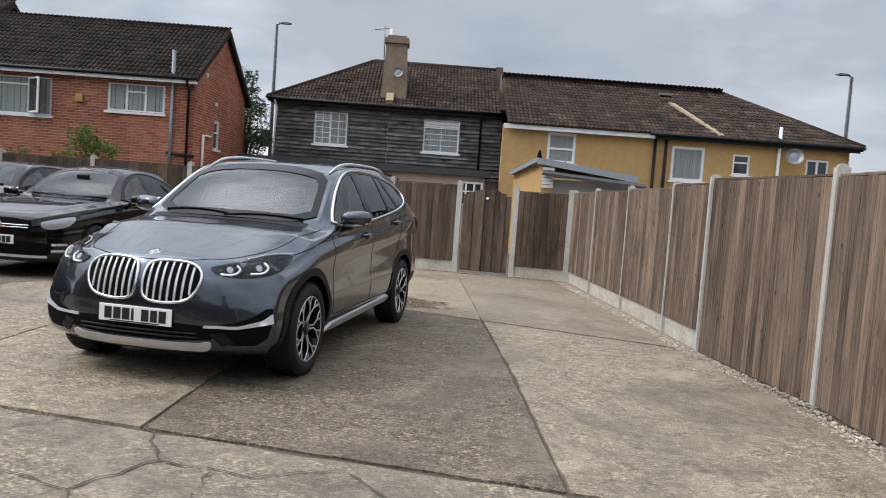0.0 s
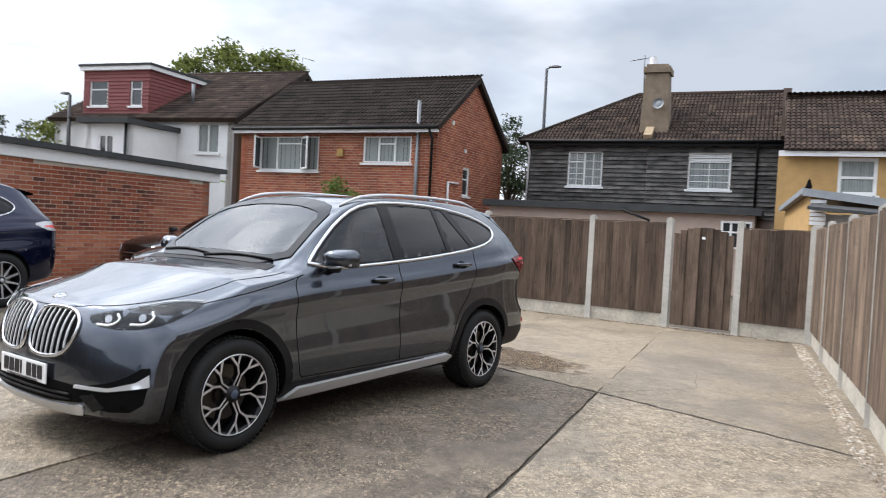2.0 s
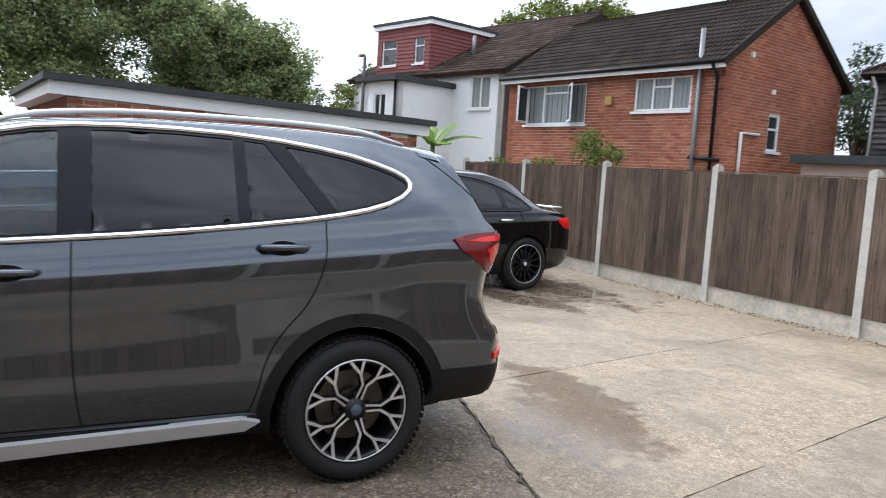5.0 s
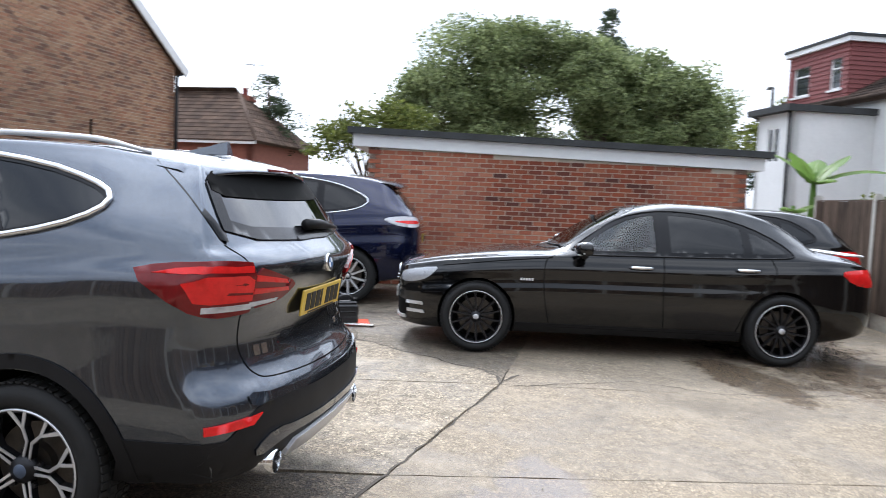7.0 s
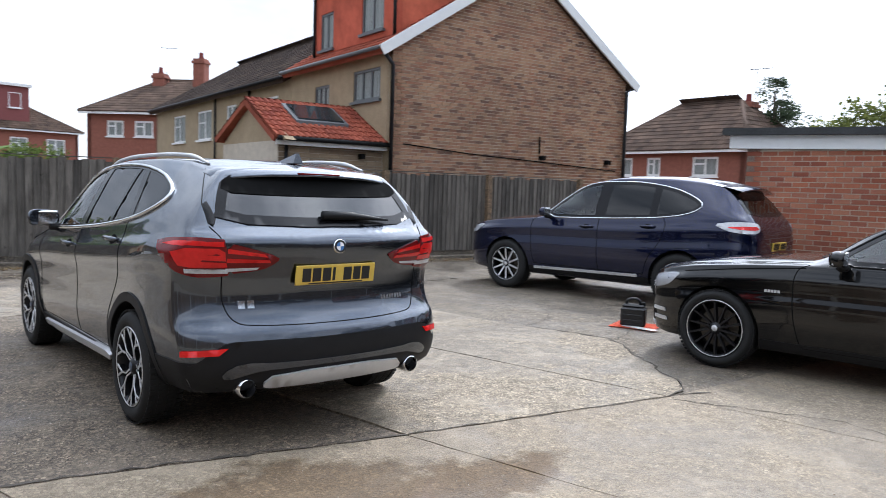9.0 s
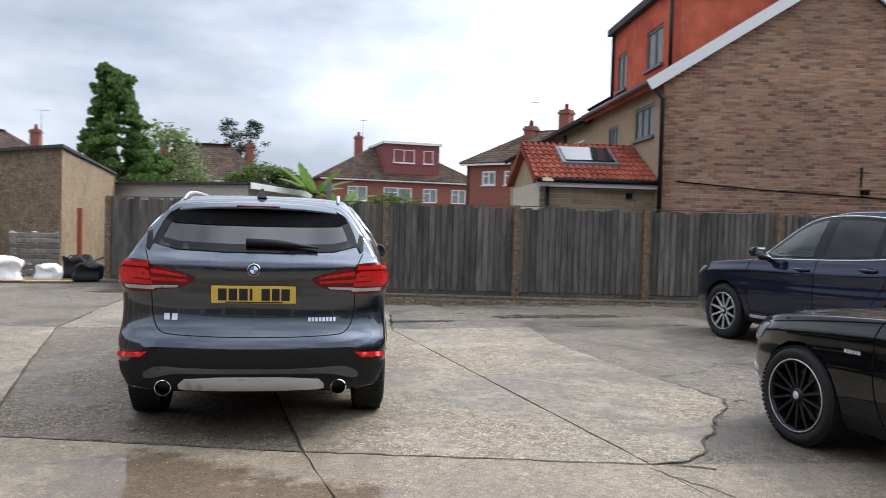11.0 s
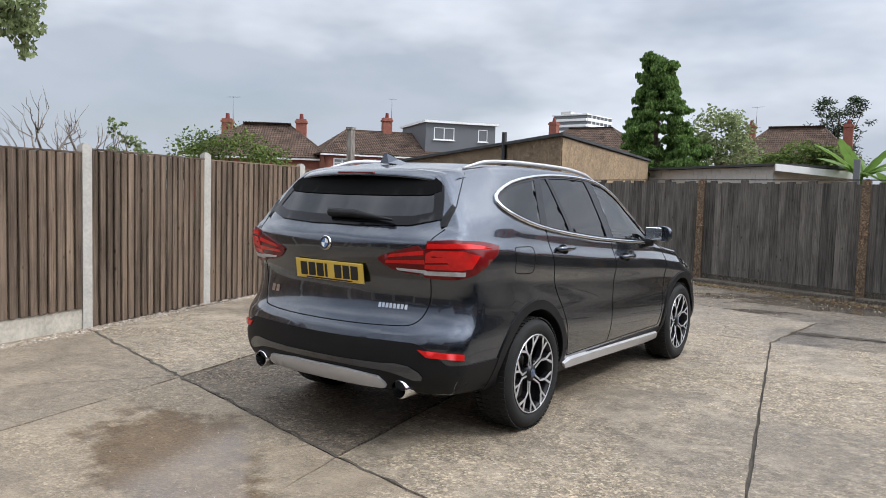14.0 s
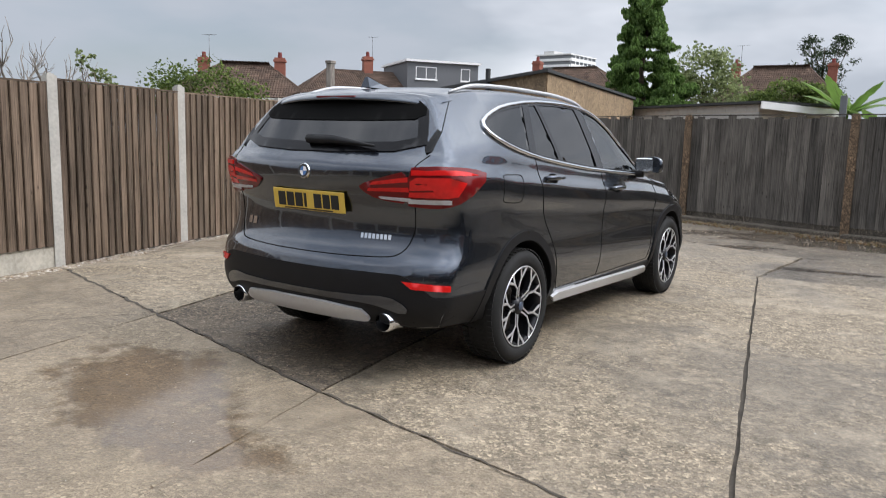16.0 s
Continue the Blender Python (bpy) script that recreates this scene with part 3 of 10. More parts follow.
def brickwork(name, parent, m, outline, holes, mat, bl=0.225, bh=0.075, gap=0.012, proud=0.008, seed=1, label=""):
    """Bricks in stretcher bond standing proud of the wall behind, one joined mesh."""
    rnd = random.Random(seed)
    us, zs = [p[0] for p in outline], [p[1] for p in outline]
    verts, faces = [], []
    hs = [(min(p[0] for p in h), max(p[0] for p in h), min(p[1] for p in h), max(p[1] for p in h)) for h in holes]
    row, z = 0, min(zs)
    while z < max(zs) - bh * 0.6:
        u = min(us) - (bl / 2 if row % 2 else 0)
        while u < max(us):
            a, b, zc = u + gap / 2, u + bl - gap / 2, z + bh / 2
            a, b = max(a, min(us)), min(b, max(us))
            for h0, h1, h2, h3 in hs:
                if h2 < zc < h3:
                    if a < h0 < b:
                        b = h0
                    if a < h1 < b:
                        a = h1
            uc = (a + b) / 2
            u += bl
            if b - a < 0.03 or not inside((uc, zc), outline) or any(h0 < uc < h1 and h2 < zc < h3 for h0, h1, h2, h3 in hs):
                continue
            p = proud * rnd.uniform(0.6, 1.3)
            k = len(verts)
            c0, c1, y0, y1 = z + gap / 2, z + bh - gap / 2, 0.01, -p
            verts += [m @ Vector(q) for q in ((a, y0, c0), (b, y0, c0), (b, y0, c1), (a, y0, c1), (a, y1, c0), (b, y1, c0), (b, y1, c1), (a, y1, c1))]
            faces += [(k + 4, k + 5, k + 6, k + 7), (k, k + 1, k + 5, k + 4), (k + 1, k + 2, k + 6, k + 5), (k + 2, k + 3, k + 7, k + 6), (k + 3, k, k + 4, k + 7)]
        z += bh
        row += 1
    return tagged(raw(name, verts, faces, mat, parent, label), kind="stuff")


def tiling(name, parent, eave0, eave1, ridge1, ridge0, mat, tw=0.30, th=0.27, lift=0.026, roll=0.040, seed=2, pieces=False):
    """Interlocking roof tiles over a sloped panel (eave left, eave right, ridge right, ridge left), one joined mesh on a deck."""
    rnd = random.Random(seed)
    e0, e1, r1, r0 = (Vector(p) for p in (eave0, eave1, ridge1, ridge0))
    U = (e1 - e0).normalized()
    n = U.cross(r0 - e0)
    if n.z < 0:
        n = -n
    n.normalize()
    V = n.cross(U)
    if V.z < 0:
        V = -V
    poly = [((p - e0).dot(U), (p - e0).dot(V)) for p in (e0, e1, r1, r0)]
    us, vs = [p[0] for p in poly], [p[1] for p in poly]
    verts, faces = [], []
    P = lambda u, v, h: e0 + U * u + V * v + n * h  # noqa: E731

    def span(v):
        v = min(max(v, 0.002), max(vs) - 0.002)
        hit = [a + (b - a) * (v - c) / (d - c) for (a, c), (b, d) in zip(poly, poly[1:] + poly[:1]) if (c > v) != (d > v)]
        return (min(hit), max(hit)) if len(hit) > 1 else (us[0], us[1])

    row, v = 0, -0.05
    while v < max(vs):
        (l0, h0), (l1, h1) = span(v), span(v + th)
        u = min(us)
        while u < max(us):
            if u + tw > min(l0, l1) + 0.02 and u < max(h0, h1) - 0.02:
                k = len(verts)
                j = rnd.uniform(-0.004, 0.004)
                for a, h in ((0.0, 0.0), (0.14, roll), (0.36, roll), (0.5, 0.0), (0.64, roll), (0.86, roll), (1.0, 0.0)):
                    ua, ub = min(max(u + a * tw, l0), h0), min(max(u + a * tw, l1), h1)
                    verts += [P(ua, v + j, lift + h), P(ub, v + th + 0.03, 0.004 + h), P(ua, v + j, -0.004)]
                for i in range(6):
                    b = k + 3 * i
                    faces += [(b, b + 3, b + 4, b + 1), (b + 2, b + 5, b + 3, b)]
            u += tw
        v += th
        row += 1
    tiles, k = (verts, faces), len(verts)
    if pieces:
        verts, faces, k = [], [], 0
    verts += [P(*q, -0.01) for q in poly] + [P(*q, -0.12) for q in poly]
    faces += [tuple(k + i for i in f) for f in ((0, 1, 2, 3), (7, 6, 5, 4), (0, 4, 5, 1), (1, 5, 6, 2), (2, 6, 7, 3), (3, 7, 4, 0))]
    deck = raw(name, verts, faces, mat, parent)
    if pieces:
        for i in range(len(tiles[0]) // 21):
            raw("tile", tiles[0][21 * i:21 * i + 21], [tuple(v - 21 * i for v in f) for f in tiles[1][12 * i:12 * i + 12]], mat, deck)
    return deck


def beam(name, parent, a, b, w, h, mat, label="", up=UP):
    """A squared timber from a to b, w wide and h high."""
    a, b = Vector(a), Vector(b)
    d = (b - a).normalized()
    s = d.cross(up).normalized() * w / 2
    t = s.cross(d).normalized() * h / 2
    vs = [p + x * s + y * t for p in (a, b) for x, y in ((-1, -1), (1, -1), (1, 1), (-1, 1))]
    return raw(name, vs, CUBE, mat, parent, label)


def rod(name, parent, pts, r, mat, label="", sides=8):
    bm = bmesh.new()
    tube(bm, pts, r, sides)
    return part(name, bm, mat, parent, label, True)


def window(parent, m, w, h, cols=(0.0, 1.0), transom=(), frame_mat=None, bar=0.055, depth=0.07, sill=True, curtain=False, leads=0, back=True):
    """A casement window filling an opening: m at its lower left corner, outer wall face at y = 0. cols: mullions as fractions; transom: (column, height) bars."""
    fm = frame_mat or M["white_paint"]
    y0 = 0.02
    holes = []
    for i in range(len(cols) - 1):
        x0 = bar if i == 0 else cols[i] * w + bar / 2
        x1 = w - bar if i == len(cols) - 2 else cols[i + 1] * w - bar / 2
        cuts = [bar] + [q for c, t in sorted(transom) if c == i for q in (t * h - bar * 0.4, t * h + bar * 0.4)] + [h - bar]
        holes += [rect(x0, x1, cuts[k], cuts[k + 1]) for k in range(0, len(cuts), 2)]
    win = sheet("window", parent, m @ Matrix.Translation((0, y0, 0)), rect(0, w, 0, h), holes, fm, depth)
    for q in holes:
        (x0, z0), (x1, z1) = q[0], q[2]
        bm = bmesh.new()
        box(bm, x0 - 0.01, x1 + 0.01, y0 + depth * 0.45, y0 + depth * 0.6, z0 - 0.01, z1 + 0.01, m)
        part("pane", bm, M["window_glass"], win)
        if leads:
            for k in range(1, leads):
                zz = z0 + (z1 - z0) * k / leads
                bm = bmesh.new()
                box(bm, x0, x1, y0 + depth * 0.32, y0 + depth * 0.42, zz - 0.011, zz + 0.011, m)
                part("glazing_bar", bm, fm, win)
            bm = bmesh.new()
            box(bm, (x0 + x1) / 2 - 0.011, (x0 + x1) / 2 + 0.011, y0 + depth * 0.30, y0 + depth * 0.40, z0, z1, m)
            part("glazing_bar", bm, fm, win)
    if curtain:
        n = 40
        vs, fs = [], []
        for i in range(n + 1):
            x = bar * 0.8 + (w - 1.6 * bar) * i / n
            y = y0 + depth * 0.435 + 0.0015 * math.sin(i * 1.9)
            vs += [m @ Vector((x, y, bar * 0.8)), m @ Vector((x, y, h - bar * 0.8))]
            if i:
                fs.append((2 * i - 2, 2 * i, 2 * i + 1, 2 * i - 1))
        raw("net_curtain", vs, fs, M["curtain"], win)
    if sill:
        bm = bmesh.new()
        box(bm, -0.06, w + 0.06, -0.07, y0 + depth, -0.06, 0.0, m)
        part("sill", bm, fm, win)
    return win


def at_u(m, u, z):
    return m @ Matrix.Translation((u, 0, z))

# ---- ground ----
def make_ground():
    bm = bmesh.new()
    n = 40
    size = 400
    for i in range(n + 1):
        for j in range(n + 1):
            bm.verts.new((size * (2 * i / n - 1), size * (2 * j / n - 1), -0.05))
    bm.verts.ensure_lookup_table()
    for i in range(n):
        for j in range(n):
            a = i * (n + 1) + j
            bm.faces.new((bm.verts[a], bm.verts[a + n + 1], bm.verts[a + n + 2], bm.verts[a + 1]))
    g = part("ground", bm, M["soil"])
    tagged(g, "bare brown earth and gravel round the yard", "ground", kind="structure")


make_ground()


def jag(a, b, step=0.16, amp=0.012, seed=0):
    """A slightly ragged line from a to b, end excluded."""
    rnd = random.Random(seed + int(a[0] * 97) + int(b[1] * 131))
    a, b = Vector(a), Vector(b)
    n = max(1, int((b - a).length / step))
    s = Vector((-(b - a).y, (b - a).x)).normalized()
    return [tuple(a.lerp(b, i / n) + s * (rnd.uniform(-amp, amp) if i else 0)) for i in range(n)]


def slab(parent, name, corners, mat, z=0.0, thick=0.09, gap=0.012, rough=0.007, seed=0, label=""):
    """A cast slab, drawn in from its corners by the joint's half width, with a chipped rim."""
    cs = [Vector(c) for c in corners]
    c0 = sum(cs, Vector((0, 0))) / len(cs)
    area = sum(a.cross(b) for a, b in zip(cs, cs[1:] + cs[:1]))
    if area < 0:
        cs.reverse()
    n = len(cs)
    shrunk = []
    for i in range(n):
        a, b, c = cs[i - 1], cs[i], cs[(i + 1) % n]
        d1, d2 = (b - a).normalized(), (c - b).normalized()
        n1, n2 = Vector((-d1.y, d1.x)), Vector((-d2.y, d2.x))
        k = (n1 + n2) / max(0.3, 1 + n1.dot(n2))
        shrunk.append(b + k * gap)
    ring = []
    for i in range(n):
        ring += jag(shrunk[i], shrunk[(i + 1) % n], amp=rough, seed=seed)
    vs, fs = flat_fill(ring)
    m = len(ring)
    verts = [(x, y, z) for x, y in vs] + [(x, y, z - thick) for x, y in ring]
    faces = []
    for f in fs:
        a, b, c = (Vector(vs[i]) for i in f)
        faces.append(f if (b - a).cross(c - a) > 0 else tuple(reversed(f)))
    k = len(vs)
    faces += [(i, k + i, k + (i + 1) % m, (i + 1) % m) for i in range(m)]
    return raw(name, verts, faces, mat, parent, label)


yard = thing("pavement", label="worn concrete slabs of the parking yard with open joints", category="pavement", kind="structure")
slab(yard, "joint_fill", [(-9.3, -3.6), (4.6, -2.9), (3.9, 1.4), (2.5, 7.5), (-9.3, 7.5)], M["joint"], -0.016, thick=0.02, seed=20, label="packed dirt in the joints")
A0, AM, A1, A2 = (2.85, -2.92), (2.28, -0.36), (1.71, 1.975), (0.55, 6.9)
B0, B1, B2 = (0.545, -2.855), (-0.335, 2.465), (-1.35, 7.0)
C0, C1, C2 = (-1.36, -2.80), (-2.44, 2.855), (-3.10, 7.1)
E0, E1, E2 = (5.05, -3.05), (4.03, 1.42), (2.52, 7.40)
slab(yard, "slab", [A0, E0, E1, A1, AM], M["slab"], 0.0, seed=1)
slab(yard, "slab", [B0, A0, AM, A1, B1], M["slab_coarse"], -0.002, seed=2)
slab(yard, "slab", [C0, B0, B1, C1], M["slab"], 0.001, seed=3)
crack_line = [(-2.44, 2.855), (-2.72, 2.80), (-2.93, 2.62), (-3.02, 2.40), (-3.23, 2.18), (-3.40, 1.85), (-3.72, 1.50), (-3.84, 1.22), (-3.76, 0.80), (-3.62, 0.35), (-3.50, -0.20), (-3.42, -0.9), (-3.27, -1.82), (-3.35, -3.15)]
slab(yard, "slab", [C0, *crack_line], M["slab"], 0.0, gap=0.007, rough=0.005, seed=4)
slab(yard, "slab", [A1, E1, E2, A2], M["slab_smooth"], 0.001, gap=0.0035, seed=5)
slab(yard, "slab", [B1, A1, A2, B2], M["slab_smooth"], -0.001, gap=0.0035, seed=6)
slab(yard, "slab", [C1, B1, B2, C2], M["slab_smooth"], 0.0, gap=0.0035, seed=7)
slab(yard, "slab", [(-9.3, 3.2), C1, C2, (-9.3, 7.2)], M["slab_smooth"], 0.0, gap=0.0035, seed=8)
slab(yard, "slab", [A2, E2, (2.6, 7.6), (-9.3, 7.6), (-9.3, 7.2), C2, B2], M["slab_smooth"], -0.004, gap=0.005, seed=9)
slab(yard, "apron", [*crack_line, (-9.3, -3.8), (-9.3, 3.2)], M["lane"], -0.006, gap=0.008, rough=0.02, seed=10, label="patched rough dark concrete apron")
slab(yard, "verge", [(5.05, -3.05), (5.25, -3.05), (4.3, 1.4), (2.8, 7.6), (2.52, 7.40), (4.03, 1.42)], M["soil"], -0.012, seed=11, label="gravelly strip at the fence foot")
lane = thing("road", label="cracked damp service lane of old concrete", category="road", kind="structure")
J0 = [(-9.3, -3.8), (-3.35, -3.17), (-1.36, -2.82), (0.545, -2.875), (2.85, -2.94), (5.05, -3.07), (6.5, -3.25)]
slab(lane, "slab", [*J0[:3], (-1.5, -4.6), (-9.3, -5.0)], M["lane"], -0.008, rough=0.02, seed=12)
slab(lane, "slab", [*J0[2:5], (2.9, -6.2), (0.4, -5.2), (-1.5, -4.6)], M["slab"], -0.006, rough=0.02, seed=13)
slab(lane, "slab", [*J0[4:], (14, -4.6), (14, -9.2), (2.9, -6.2)], M["lane"], -0.006, rough=0.02, seed=14)
slab(lane, "slab", [(-9.3, -5.0), (-1.5, -4.6), (0.4, -5.2), (2.9, -6.2), (14, -9.2), (14, -10.6), (3.4, -8.9), (-1.7, -7.15), (-9.3, -7.0)], M["lane"], -0.01, rough=0.03, seed=15)
slab(lane, "slab", [(2.9, -6.25), (14, -9.2), (14, -14), (2.9, -14)], M["lane"], -0.016, rough=0.03, seed=16)


def crack(parent, pts, w=0.012, seed=0, z=0.003):
    """An open crack filled with dirt: a ragged ribbon of uneven width."""
    rnd = random.Random(seed)
    line = []
    for a, b in zip(pts, pts[1:]):
        line += jag(a, b, 0.07, 0.022, seed)
    line.append(pts[-1])
    vs, fs = [], []
    for i, p in enumerate(line):
        q = Vector(line[min(i + 1, len(line) - 1)]) - Vector(line[max(i - 1, 0)])
        s = Vector((-q.y, q.x)).normalized() * w * rnd.uniform(0.25, 1.0) * 0.5
        vs += [(p[0] + s.x, p[1] + s.y, z), (p[0] - s.x, p[1] - s.y, z)]
        if i:
            k = 2 * i
            fs.append((k - 2, k, k + 1, k - 1))
    return raw("crack", vs, fs, M["joint"], parent)


for k, (line, w) in enumerate([
    ([(0.55, -2.8), (0.9, -3.25), (0.75, -3.7), (1.0, -4.2), (0.6, -4.7)], 0.02),
    ([(0.9, -3.25), (1.4, -3.3), (1.75, -3.05), (2.2, -3.4)], 0.014),
    ([(1.2, -3.3), (1.3, -3.7), (1.05, -4.1)], 0.012),
    ([(0.1, -2.8), (-0.1, -3.3), (0.3, -3.6), (0.75, -3.7)], 0.012),
    ([(-1.0, -3.0), (-0.7, -3.5), (-0.1, -3.35)], 0.012),
    ([(-2.4, 2.93), (-2.9, 3.9), (-2.7, 4.6), (-3.0, 5.6)], 0.014),
    ([(-3.9, 1.3), (-4.4, 1.1), (-4.9, 1.5)], 0.02),
    ([(-3.6, 0.3), (-4.2, 0.1), (-4.7, -0.4), (-5.3, -0.3)], 0.016),
    ([(1.74, 1.95), (2.3, 2.9), (2.0, 3.8)], 0.008),
    ([(-1.5, -3.6), (-2.6, -3.8), (-4.0, -3.7), (-6.0, -4.0)], 0.03),
    ([(-2.5, -4.4), (-3.6, -4.2), (-4.8, -4.6), (-7.0, -4.5)], 0.03),
]):
    crack(yard, line, w, k)

crack(yard, crack_line[:10], 0.032, 31, 0.0045)
crack(yard, [(3.85, 1.46), A1, (0.70, 2.20), B1], 0.034, 33, 0.0045)
crack(yard, [B1, (-1.35, 2.66), C1], 0.016, 34, 0.0045)
crack(yard, [(-2.45, 2.86), (-2.62, 2.90), (-2.80, 2.98)], 0.03, 32, 0.0045)

# ---- fences ----
def board_mesh(name, w, t0, t1, mat, rebate):
    """A feather-edged board, one metre long, thick at one edge and thin at the other, set to be stretched."""
    ring = [(0, -t0 * 0.5), (w, 0), (w, -0.002), (w * rebate, -0.002), (w * (rebate - 0.012), -t1 - 0.004), (0.004, -t0), (0, -t0 + 0.004)]
    n = len(ring)
    vs = [(x, y, z) for z in (0, 1) for x, y in ring]
    me = bpy.data.meshes.new(name)
    me.from_pydata(vs, [], [tuple(range(n))[::-1], tuple(range(n, 2 * n)), *[(i, (i + 1) % n, n + (i + 1) % n, n + i) for i in range(n)]])
    me.materials.append(mat)
    return me


BOARD_BROWN = board_mesh("board", 0.116, 0.034, 0.010, M["fence_brown"], 0.79)
BOARD_DARK = board_mesh("board", 0.122, 0.034, 0.010, M["fence_dark"], 0.80)
BOARD_GREY = board_mesh("board", 0.128, 0.032, 0.010, M["fence_grey"], 0.84)


def concrete_post(parent, p, h, w=0.095, mat=None):
    bm = bmesh.new()
    box(bm, -w / 2, w / 2, -w / 2, w / 2, -0.1, h - 0.02)
    for k, (d, z) in enumerate(((0.006, 0.008), (0.016, 0.022), (0.030, 0.030))):
        box(bm, -w / 2 + d, w / 2 - d, -w / 2 + d, w / 2 - d, h - 0.02 - 0.001, h - 0.02 + z)
    ob = part("post", bm, mat or M["concrete_post"], parent)
    ob.location = (p[0], p[1], 0)
    return ob


def fence_panel(parent, a, b, z0, z1, board, pitch, face, seed, gravel=0.0, uneven=0.004, mat=None, foot=None):
    """Close boards between two posts on the side that face points to, over a concrete gravel board."""
    rnd = random.Random(seed)
    a, b = Vector(a), Vector(b)
    L = (b - a).length
    d = (b - a) / L
    side = Vector((d.y, -d.x))
    if side.dot(Vector(face)) < 0:
        a, b, d = b, a, -d
        side = Vector((d.y, -d.x))
    ang = math.atan2(d.y, d.x)
    n = int((L - 0.1) / pitch)
    step = (L - 0.1) / n
    for i in range(n):
        ob = new("board", board)
        ob.parent = parent
        p = a + d * (0.05 + i * step) + side * 0.012
        top = z1 + rnd.uniform(-uneven, uneven)
        ob.matrix_basis = pose(p.x, p.y, z0 + gravel + 0.004, 0, 0, math.degrees(ang) + rnd.uniform(-0.7, 0.7)) @ Matrix.Diagonal((step / pitch * rnd.uniform(0.98, 1.03), rnd.uniform(0.85, 1.2), top - z0 - gravel - 0.004, 1))
    R = frame_of((a.x, a.y, 0), d)
    bm = bmesh.new()
    for h in (0.12, 0.5, 0.88):
        zc = z0 + gravel + (z1 - z0 - gravel) * h
        box(bm, 0.03, L - 0.03, 0.0, 0.035, zc - 0.035, zc + 0.035, R)
    box(bm, 0.04, L - 0.04, -0.032, 0.03, z1 + uneven, z1 + uneven + 0.016, R)
    part("rail", bm, mat or M["fence_brown"], parent)
    if gravel:
        bm = bmesh.new()
        box(bm, 0.04, L - 0.04, -0.018, 0.028, z0 - 0.05, z0 + gravel, R, 0.006)
        part("gravel_board", bm, foot or M["gravel_board"], parent)


east = thing("fence", label="brown close-board timber fence with pale concrete posts", category="fence", kind="structure")
EP = [(5.30, -3.80), (4.97, -2.30), (4.63, -0.42), (4.02, 1.42), (3.77, 2.48), (3.35, 4.15), (2.91, 5.82), (2.53, 7.32)]
EH = [1.72, 1.74, 1.78, 1.75, 1.70, 1.68, 1.66, 1.64]
for i, (p, h) in enumerate(zip(EP, EH)):
    concrete_post(east, p, h + 0.03)
for i, (a, b) in enumerate(zip(EP, EP[1:])):
    fence_panel(east, a, b, 0.0, (EH[i] + EH[i + 1]) / 2 - 0.04, BOARD_BROWN, 0.098, (-1, 0), 10 + i, gravel=0.0 if i < 3 else 0.20)

north = thing("fence", label="dark brown timber panel fence on concrete gravel boards", category="fence", kind="structure")
NP = [(2.45, 7.46), (1.45, 7.47), (0.38, 7.46), (-0.92, 7.45), (-2.98, 7.42), (-5.08, 7.34), (-7.2, 7.26), (-9.3, 7.18)]
NH = [1.64, 1.66, 1.68, 1.68, 1.69, 1.70, 1.70, 1.70]
for i, (p, h) in enumerate(zip(NP, NH)):
    concrete_post(north, p, h + 0.03)
for i, (a, b) in enumerate(zip(NP, NP[1:])):
    if i != 1:
        fence_panel(north, a, b, 0.0, NH[i] - 0.06, BOARD_DARK, 0.105, (0, -1), 40 + i, gravel=0.20, mat=M["fence_dark"])


def make_gate():
    g = thing("gate", frame_of((0.46, 7.465, 0), (1, 0.0)), "arched dark timber garden gate between concrete posts", "gate")
    n, w = 9, 0.90
    for i in range(n):
        x0, x1 = w * i / n + 0.001, w * (i + 1) / n - 0.001
        mid = ((x0 + x1) / 2 - w / 2) / (w / 2)
        top = 1.36 + 0.22 * math.sqrt(max(0, 1 - mid * mid * 0.92))
        bm = bmesh.new()
        box(bm, x0, x1, -0.024 - 0.020 * (i % 2), 0, 0.05, top, None, 0.003)
        part("plank", bm, M["fence_dark"], g)
    for z in (0.3, 0.8, 1.25):
        bm = bmesh.new()
        box(bm, 0.03, w - 0.03, 0.002, 0.04, z - 0.05, z + 0.05)
        part("ledge", bm, M["fence_dark"], g)
    bm = bmesh.new()
    box(bm, w / 2 - 0.02, w / 2 + 0.03, -0.034, -0.029, 1.40, 1.44)
    part("sign_plate", bm, M["white_paint"], g, "small white plate")


make_gate()

south = thing("fence", label="weathered grey close-board fence between brown pebble concrete posts", category="fence", kind="structure")
SP = [(4.05, -9.72), (1.05, -8.32), (-1.62, -7.42), (-4.10, -6.98), (-6.58, -6.62), (-9.2, -6.35), (-12.0, -6.1)]
for i, p in enumerate(SP):
    concrete_post(south, (p[0], p[1] + 0.06), 1.80, 0.115, M["pebble_post"])
for i, (a, b) in enumerate(zip(SP, SP[1:])):
    fence_panel(south, a, b, 0.03, 1.76, BOARD_GREY, 0.115, (0, 1), 70 + i, uneven=0.03, mat=M["fence_grey"], gravel=0.11, foot=M["soil"])

# ---- houses ----
def house(name, o, u, label, category="house", k=1.0):
    return thing(name, frame_of(o, u) @ Matrix.Scale(k, 4), label, category)


I4 = Matrix()


def side_frame(x, y, deg):
    """A wall frame inside a house: its face looks to local -y, turned by deg."""
    return pose(x, y, 0, 0, 0, deg)


def gutter(parent, a, b, mat=None):
    rod("gutter", parent, [a, b], 0.05, mat or M["black_plastic"])


